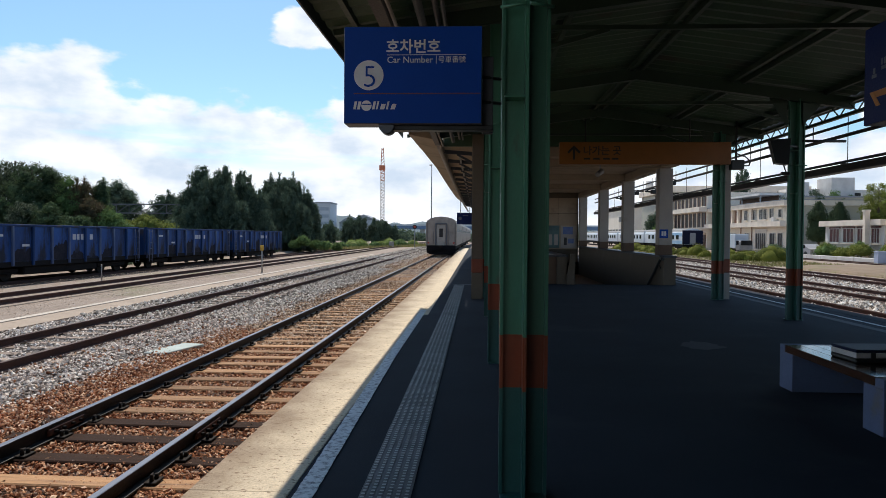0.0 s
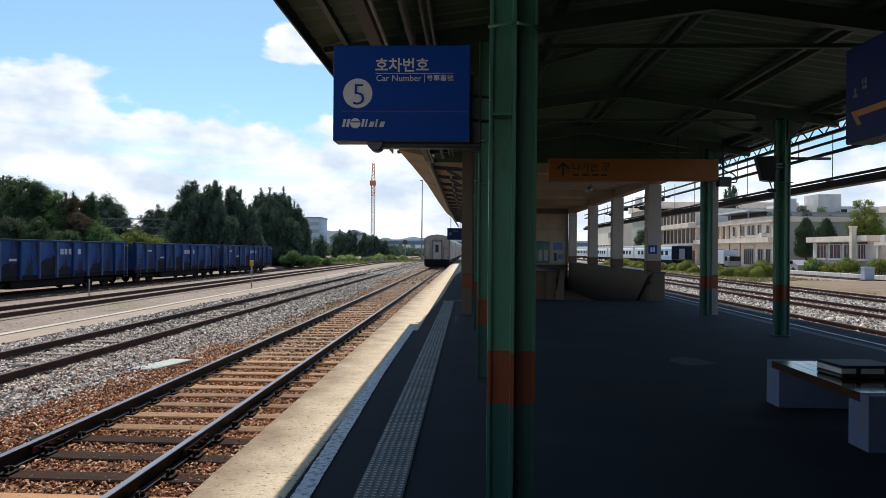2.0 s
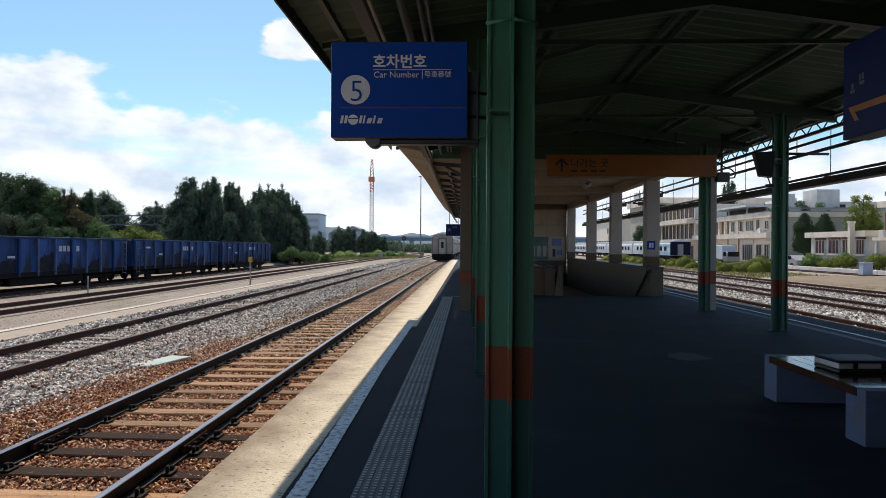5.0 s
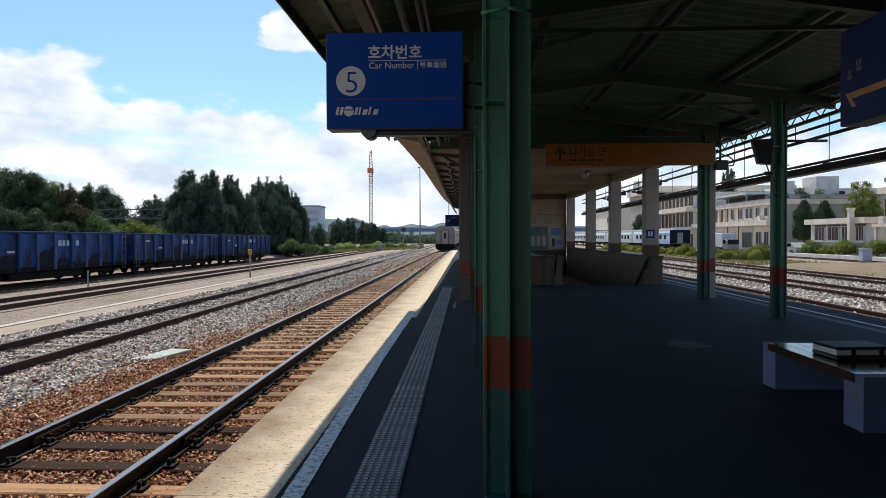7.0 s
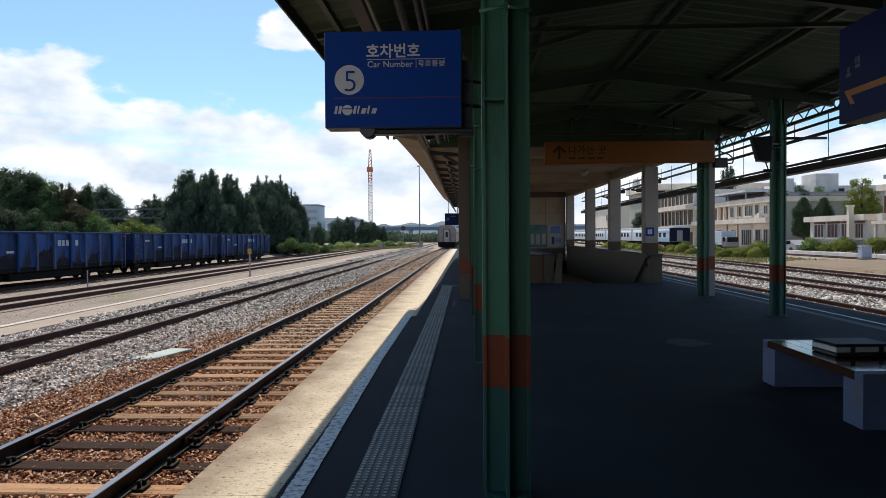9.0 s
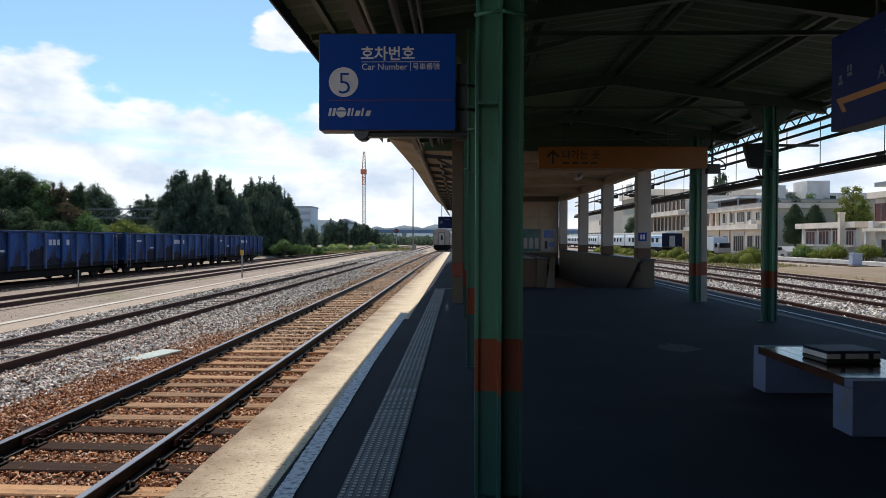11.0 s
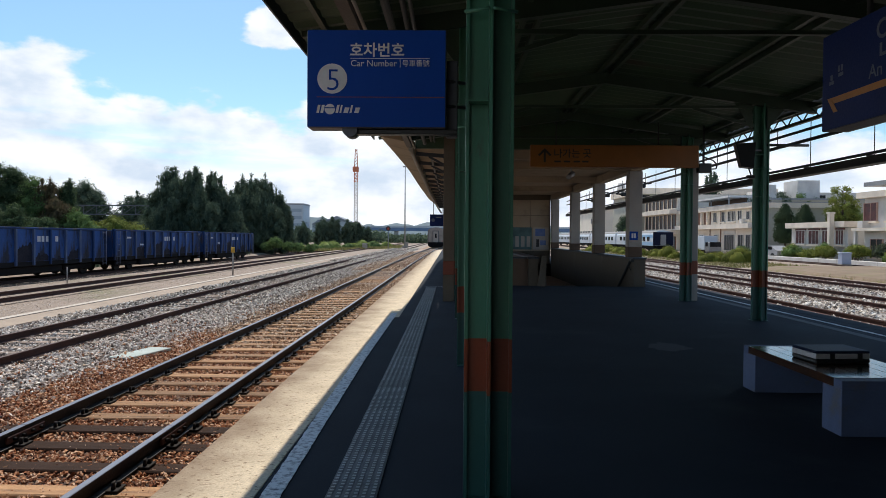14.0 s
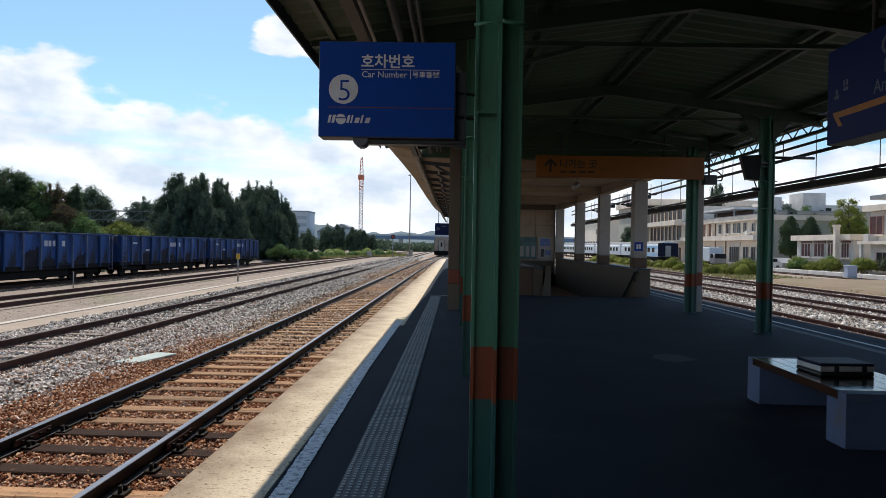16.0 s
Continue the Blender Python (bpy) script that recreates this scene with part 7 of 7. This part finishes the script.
def direction_sign():
    """Two-sided station name sign that hangs along the platform."""
    x, ya, yb, z0, z1 = 2.85, 5.37, 3.35, 2.33, 3.04
    s = tagged(empty("station_name_sign"), "blue hanging station sign with a shade-darkened face and a yellow arrow", "sign")
    part("case", boxed(x + 0.004, x + 0.20, yb, ya, z0, z1, bevel=0.006), M["sign_edge"], s)
    part("face", boxed(x, x + 0.0035, yb + 0.004, ya - 0.004, z0 + 0.004, z1 - 0.004), M["sign_blue_shaded"], s)
    part("arrow_bar", boxed(x - 0.002, x - 0.0003, yb + 0.1, 5.245, 2.515, 2.562), M["sign_yellow"], s)
    bm = bmesh.new()
    vs = [bm.verts.new((x - d, y, z)) for d in (0.0022, 0.004) for y, z in ((5.29, 2.562), (5.245, 2.562), (5.15, 2.45), (5.205, 2.45))]
    bm.faces.new(vs[4:][::-1])
    for k in range(4):
        bm.faces.new((vs[k], vs[(k + 1) % 4], vs[4 + (k + 1) % 4], vs[4 + k]))
    bmesh.ops.recalc_face_normals(bm, faces=bm.faces)
    part("arrow_barb", bm, M["sign_yellow"], s)
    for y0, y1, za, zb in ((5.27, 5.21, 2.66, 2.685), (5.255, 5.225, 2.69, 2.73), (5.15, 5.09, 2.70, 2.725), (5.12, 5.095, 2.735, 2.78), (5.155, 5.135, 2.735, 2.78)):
        part("small_mark", boxed(x - 0.002, x - 0.0003, y1, y0, za, zb), M["sign_white_shaded"], s)
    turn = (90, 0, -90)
    writing("lettering", "안", 0.30, M["sign_white_shaded"], s, pose(x - 0.002, 4.72, 2.74, *turn))
    writing("lettering", "An", 0.13, M["sign_white_shaded"], s, pose(x - 0.002, 4.78, 2.60, *turn))
    for y in (4.95, 3.7):
        part("hanger", tubed((x + 0.1, y, z1), (x + 0.1, y, 4.50), 0.02, n=8), M["cable"], s)


direction_sign()


def exit_sign():
    x0, x1, y, z0, z1 = 1.89, 5.82, 16.40, 3.165, 3.68
    s = tagged(empty("exit_sign"), "long orange-yellow exit sign with a dark arrow", "sign")
    part("case", boxed(x0, x1, y + 0.004, y + 0.18, z0, z1, bevel=0.01), M["ysign"], s)
    part("face", boxed(x0 + 0.01, x1 - 0.01, y, y + 0.0035, z0 + 0.01, z1 - 0.01), M["ysign"], s)
    bm = bmesh.new()
    box(bm, 2.20, 2.25, y - 0.002, y - 0.0003, 3.27, 3.54)
    for sgn in (-1, 1):
        vs = [bm.verts.new((2.225 + sgn * a, y - d, z)) for d in (0.0003, 0.002) for a, z in ((0.0, 3.60), (0.0, 3.53), (0.12, 3.41), (0.155, 3.45))]
        bm.faces.new(vs[4:])
        for k in range(4):
            bm.faces.new((vs[k], vs[(k + 1) % 4], vs[4 + (k + 1) % 4], vs[4 + k]))
    bmesh.ops.recalc_face_normals(bm, faces=bm.faces)
    part("arrow", bm, M["black"], s)
    writing("lettering", "나가는 곳", 0.225, M["black"], s, pose(2.43, y - 0.002, 3.40, 90), bold=0.003)
    for u in (2.45, 2.67, 2.9, 3.1):
        part("small_mark", boxed(u, u + 0.15, y - 0.002, y - 0.0003, 3.27, 3.31), M["black"], s)
    for x in (2.5, 4.9):
        part("hanger", tubed((x, y + 0.09, z1), (x, y + 0.09, 4.22), 0.015, n=6), M["cable"], s)


exit_sign()


def bench():
    b = tagged(empty("bench", 0, 0, 0), "bench of two pale painted blocks with a glossy brown seat", "bench")
    for y0, y1 in ((5.40, 5.68), (6.92, 7.20)):
        part("block", boxed(3.055, 3.88, y0, y1, 0, 0.36, bevel=0.003), M["bench_block"], b)
    part("block_lip", boxed(3.055, 3.88, 5.40, 5.52, 0.3605, 0.43, bevel=0.003), M["bench_block"], b)
    part("block_lip", boxed(3.055, 3.88, 7.10, 7.20, 0.3605, 0.43, bevel=0.003), M["bench_block"], b)
    for k in range(6):
        x = 3.06 + k * 0.137
        part("slat", boxed(x, x + 0.135, 5.525, 7.095, 0.362, 0.432, bevel=0.003), M["bench_wood"], b)
    return b


bench()


def briefcase():
    M["case_top"] = mat("satin_black_case_lid", (0.010, 0.017, 0.05), rough=0.55, scale=6, fine=90, mix=0.1, bump=0.01, spec=0.22)
    M["case_band"] = plain("pale_case_band", (0.62, 0.62, 0.62), rough=0.4, metal=0.3)
    c = tagged(empty("briefcase", 3.46, 6.32, 0.433, 4), "shut black briefcase with pale side bands on the bench", "briefcase")
    w, d = 0.25, 0.19
    part("lower_shell", boxed(-w, w, -d, d, 0, 0.040, bevel=0.012), M["black"], c)
    part("side_band", boxed(-w + 0.004, w - 0.004, -d + 0.004, d - 0.004, 0.0405, 0.086, bevel=0.004), M["case_band"], c)
    part("upper_shell", boxed(-w, w, -d, d, 0.0865, 0.112, bevel=0.012), M["case_top"], c)
    for x in (-0.10, 0.15):
        part("latch", boxed(x - 0.022, x + 0.022, -d - 0.006, -d + 0.003, 0.030, 0.090, bevel=0.003), M["black"], c)
    part("handle", boxed(-0.02, 0.07, -d - 0.03, -d - 0.007, 0.015, 0.028, bevel=0.004), M["black"], c)


briefcase()


def fittings():
    # cable tray, pipes and their hangers under the far eave
    tr = tagged(empty("cable_tray"), "dark steel cable tray hung under the canopy eave", "cable tray")
    bm = bmesh.new()
    for z0, z1 in ((2.70, 2.735), (2.735, 2.83)):
        if z1 < 2.74:
            box(bm, 6.60, 6.80, -6, 40, z0, z1)
        else:
            box(bm, 6.60, 6.62, -6, 40, z0, z1)
            box(bm, 6.78, 6.80, -6, 40, z0, z1)
    part("tray", bm, M["tray"], tr)
    part("cable", tubed((6.70, -6, 2.888), (6.70, 40, 2.888), 0.026, n=8), M["cable"], tr)
    for k in range(20):
        y = 1.35 + k * 1.95
        part("hanger", tubed((6.70, y, 2.737), (6.70, y, 3.71), 0.008, n=6), M["cable"], tr)
        part("saddle", boxed(6.59, 6.81, y - 0.03, y + 0.03, 2.831, 2.852), M["tray"], tr)
    for z, r in ((3.56, 0.028), (3.36, 0.034)):
        p = tagged(empty("conduit_pipe"), "dark conduit pipe under the canopy eave", "pipe", group="eave conduits")
        part("pipe", tubed((6.67, -6, z), (6.67, 40, z), r, n=8), M["cable"], p)
        for k in range(12):
            y = 1.5 + k * 3.2
            part("clip", tubed((6.67, y, z), (6.67, y, 3.72), 0.01, n=6), M["cable"], p)
    for y, z in ((23.2, 3.24), (25.6, 3.10), (28.4, 3.22), (31.0, 3.14)):
        jc = tagged(empty("junction_clump", 6.35, y, z), "black conduit junction with looped cable beside a pillar", "junction box", group="pillar junctions")
        part("box", boxed(-0.10, 0.12, -0.08, 0.08, -0.07, 0.07, bevel=0.02), M["black"], jc)
        part("arm", tubed((-0.30, -0.02, 0.02), (-0.10, 0, 0.0), 0.03, n=8), M["black"], jc)
        bm = bmesh.new()
        pts = [Vector((-0.26, 0, 0.02)), Vector((-0.14, 0, 0.10)), Vector((0.04, 0, 0.12)), Vector((0.20, 0, 0.06)), Vector((0.32, 0, 0.08))]
        for a, b in zip(pts, pts[1:]):
            tube(bm, a, b, 0.022, n=6)
        part("cable", bm, M["cable"], jc)
    # loudspeaker on the column
    sp = tagged(empty("loudspeaker", 5.36, 12.72, 3.02, -12), "black column loudspeaker beside a canopy column", "loudspeaker")
    bm = bmesh.new()
    vs = [bm.verts.new(p) for p in ((-0.09, -0.12, -0.21), (0.12, -0.12, -0.24), (0.12, 0.12, -0.24), (-0.09, 0.12, -0.21), (-0.19, -0.12, 0.20), (0.15, -0.12, 0.22), (0.15, 0.12, 0.22), (-0.19, 0.12, 0.20))]
    for q in ((3, 2, 1, 0), (4, 5, 6, 7), (0, 1, 5, 4), (1, 2, 6, 5), (2, 3, 7, 6), (3, 0, 4, 7)):
        bm.faces.new([vs[k] for k in q])
    part("cabinet", bm, M["black"], sp)
    part("bracket", beamed((0.13, 0.05, 0.1), (0.30, 0.15, 0.1), 0.03, 0.03), M["black"], sp)
    part("lamp_arm", tubed((0.05, 0, -0.21), (0.10, 0, -0.36), 0.012, n=6), M["black"], sp)
    part("lamp", boxed(0.02, 0.16, -0.05, 0.05, -0.42, -0.36, bevel=0.01), M["black"], sp)
    pi = tagged(empty("pipe_stub"), "dark pipe stub on the canopy column", "pipe")
    part("pipe", tubed((5.84, 12.95, 3.24), (6.66, 13.05, 3.25), 0.025, n=8), M["cable"], pi)
    # junction box with a drooping cable
    jb = tagged(empty("junction_box", 6.0, 16.6, 3.18), "black junction box with a drooping cable", "junction box")
    part("box", boxed(-0.13, 0.16, -0.1, 0.1, -0.12, 0.10, bevel=0.01), M["black"], jb)
    part("bracket", boxed(-0.02, 0.02, -0.02, 0.02, 0.10, 1.04), M["black"], jb)
    bm = bmesh.new()
    pts = [Vector((-0.1, 0, 0.34)), Vector((0.05, 0, 0.24)), Vector((0.22, 0, 0.18)), Vector((0.33, 0, 0.08)), Vector((0.30, 0, -0.02)), Vector((0.16, 0, -0.03))]
    for a, b in zip(pts, pts[1:]):
        tube(bm, a, b, 0.016, n=6)
    part("cable", bm, M["cable"], jb)
    # dome camera under the stair house ceiling
    cc = tagged(empty("security_camera", 3.46, 20.0, 3.838), "small grey security camera under the ceiling", "camera")
    part("stem", tubed((0, 0, -0.45), (0, 0, 0.062), 0.02, n=8), M["galv"], cc)
    part("body", tubed((-0.10, -0.14, -0.62), (0.06, 0.08, -0.50), 0.07, 0.08, 12), M["galv"], cc)
    # boards on the end wall
    M["poster_teal"] = mat("teal_poster", (0.03, 0.08, 0.09), (0.10, 0.20, 0.20), rough=0.4, scale=2.2, fine=10, mix=0.3, bump=0.0)
    M["poster_blue"] = mat("blue_poster", (0.05, 0.12, 0.35), (0.15, 0.2, 0.4), rough=0.4, scale=5, fine=20, mix=0.3, bump=0.0)
    nb = tagged(empty("poster_board"), "teal poster board on the end wall", "poster")
    part("board", boxed(3.55, 4.60, 39.42, 39.456, 0.80, 2.05), M["poster_teal"], nb)
    for k in range(3):
        part("panel_strip", boxed(3.68 + k * 0.32, 3.88 + k * 0.32, 39.41, 39.419, 0.95, 1.55), M["pillar"], nb)
    nb2 = tagged(empty("notice_board"), "white notice board with a blue poster", "notice board")
    part("board", boxed(4.68, 5.56, 39.42, 39.456, 0.80, 2.05), M["pillar"], nb2)
    part("poster", boxed(4.80, 5.35, 39.41, 39.419, 1.56, 1.98), M["poster_blue"], nb2)
    part("poster", boxed(4.86, 5.02, 39.41, 39.419, 0.95, 1.38), M["black"], nb2)
    part("poster", boxed(5.08, 5.40, 39.41, 39.419, 1.05, 1.32), M["poster_blue"], nb2)
    ps = tagged(empty("pillar_sign"), "small blue square sign on a pillar", "sign")
    part("plate", boxed(5.68, 5.94, 22.070, 22.086, 1.44, 1.71), M["sign_blue"], ps)
    part("symbol", boxed(5.74, 5.80, 22.066, 22.0695, 1.50, 1.65), M["sign_white"], ps)
    part("symbol", boxed(5.82, 5.88, 22.066, 22.0695, 1.50, 1.65), M["sign_white"], ps)
    # far platform sign
    fs = tagged(empty("far_platform_sign"), "small blue hanging car number sign far along the platform", "sign")
    part("case", boxed(-1.33, -0.30, 45.004, 45.14, 2.16, 2.92, bevel=0.01), M["sign_edge"], fs)
    part("face", boxed(-1.325, -0.305, 45.0, 45.0035, 2.165, 2.915), M["sign_blue_shaded"], fs)
    part("disc", disc(bmesh.new(), -1.13, 2.55, 44.9995, 0.11, 20), M["sign_white_shaded"], fs)
    part("small_mark", boxed(-0.95, -0.6, 44.997, 44.9995, 2.70, 2.76), M["sign_white_shaded"], fs)
    for x in (-1.1, -0.5):
        part("hanger", tubed((x, 45.06, 2.92), (x, 45.06, 3.85), 0.02, n=6), M["cable"], fs)
    # gable infill above the concrete roof
    bm = bmesh.new()
    extrude_profile(bm, [(-0.9, 3.84), (6.7, 3.84), (6.7, roof_z(6.7) + 0.125), (RIDGE_X, Z_RIDGE + 0.125), (-0.9, roof_z(-0.9) + 0.125)], 18.45, 18.62)
    tagged(mesh_ob("gable_infill", bm, M["roof_sheet"]), "dark sheet closing the canopy gable", "gable", kind="structure")
    # worn repair in the asphalt
    M["patch"] = mat("worn_patch", (0.034, 0.039, 0.047), (0.025, 0.030, 0.038), rough=0.85, scale=6, fine=80, mix=0.4, bump=0.2)
    rp = bmesh.new()
    pr = random.Random(31)
    ring = [(0.30 * math.cos(a) * pr.uniform(0.75, 1.1), 0.40 * math.sin(a) * pr.uniform(0.7, 1.1)) for a in [k * 6.2832 / 26 for k in range(26)]]
    lo, hi = [rp.verts.new((px, py, -0.01)) for px, py in ring], [rp.verts.new((px * 0.98, py * 0.98, 0.003)) for px, py in ring]
    rp.faces.new(hi)
    for k in range(26):
        rp.faces.new((lo[k], lo[(k + 1) % 26], hi[(k + 1) % 26], hi[k]))
    r = tagged(mesh_ob("asphalt_patch", rp, M["patch"]), "pale worn repair patch in the platform asphalt", "patch", kind="structure")
    r.matrix_basis = pose(3.09, 9.75, 0)


fittings()


# ---- loose ballast ----
def rust_edge(y):
    """Where the rusty stones of the platform track give way to grey ones."""
    return -5.35 - 0.18 * np.maximum(11.0 - y, 0.0) + 0.10 * np.sin(y * 0.9) + 0.08 * np.sin(y * 2.3 + 1)


def ballast():
    def top(level):
        return lambda x, y: -0.42 - SLOPE * y + level
    def rust_side(x, y, rng):
        return x > rust_edge(y) + rng.normal(0, 0.16, len(x))

    def grey_side(x, y, rng):
        """Left of the rusty strip; the sleepers of the second track stay half bare."""
        between = (x > SECOND - 0.72) & (x < SECOND + 0.72)
        return (x > -10.2) & (x < rust_edge(y) + rng.normal(0, 0.16, len(x))) & (~between | (rng.uniform(0, 1, len(x)) < 0.42))

    stones("rust_ballast", (-6.9, -1.85, 3.4, 15), 66000, 0.043, M["stone_rust"], "rust-brown ballast stones of the platform track", 1, top(-0.190), rust_side)
    stones("rust_ballast", (-5.6, -4.42, 3.4, 15), 9000, 0.042, M["stone_rust"], "rust-brown ballast stones heaped over the sleeper ends", 14, top(-0.158))
    stones("rust_ballast", (-7.0, -5.2, 4.6, 24), 900, 0.052, M["stone_rust"], "scattered rust-brown stones beside the platform track", 9, top(-0.150))
    stones("grey_ballast", (-5.9, -4.5, 4.0, 24), 1100, 0.048, M["stone_grey"], "scattered pale stones beside the platform track", 10, top(-0.172))
    stones("rust_ballast", (-6.1, -1.85, 13, 44), 34000, 0.066, M["stone_mixed"], "brown ballast stones of the platform track", 2, top(-0.192), rust_side)
    stones("grey_ballast", (-9.9, -4.8, 5.4, 20), 42000, 0.060, M["stone_grey"], "pale grey ballast stones of the second track", 3, top(-0.172), grey_side)
    stones("grey_ballast", (-10.0, -4.8, 17, 60), 26000, 0.09, M["stone_pale"], "pale grey ballast stones of the second track", 4, top(-0.172), grey_side)
    stones("rust_ballast", (-6.1, -1.85, 43, 95), 13000, 0.13, M["stone_mixed"], "brown ballast stones of the platform track", 12, top(-0.184))
    stones("grey_ballast", (-10.0, -5.5, 58, 120), 12000, 0.17, M["stone_pale"], "pale grey ballast stones of the second track", 13, top(-0.163))
    stones("yard_gravel", (-19.0, -11.3, 13, 62), 18000, 0.05, M["stone_yard"], "brown gravel strewn over the yard", 6, top(-0.226), squash=0.4)
    stones("grey_ballast", (7.9, 20.0, 14, 60), 28000, 0.115, M["stone_far"], "pale grey ballast stones of the far tracks", 5, top(-0.19))


ballast()


# ---- movement ----
def motions():
    rows = [(0.0, 64.8), (2.0, 75.2), (4.0, 86.5), (6.5, 98.6), (9.0, 108.8), (11.5, 117.4), (13.0, 122.0), (16.0, 130.0)]
    keys = []
    for t, y in rows:
        swing = math.degrees(math.atan(0.00022 * max(0.0, y - 45.0)))
        keys.append((t, pose(NEAR + bend(y) + 0.14, y, gz(y), 0, 0, -swing)))
    walk(TRAIN, keys)


motions()
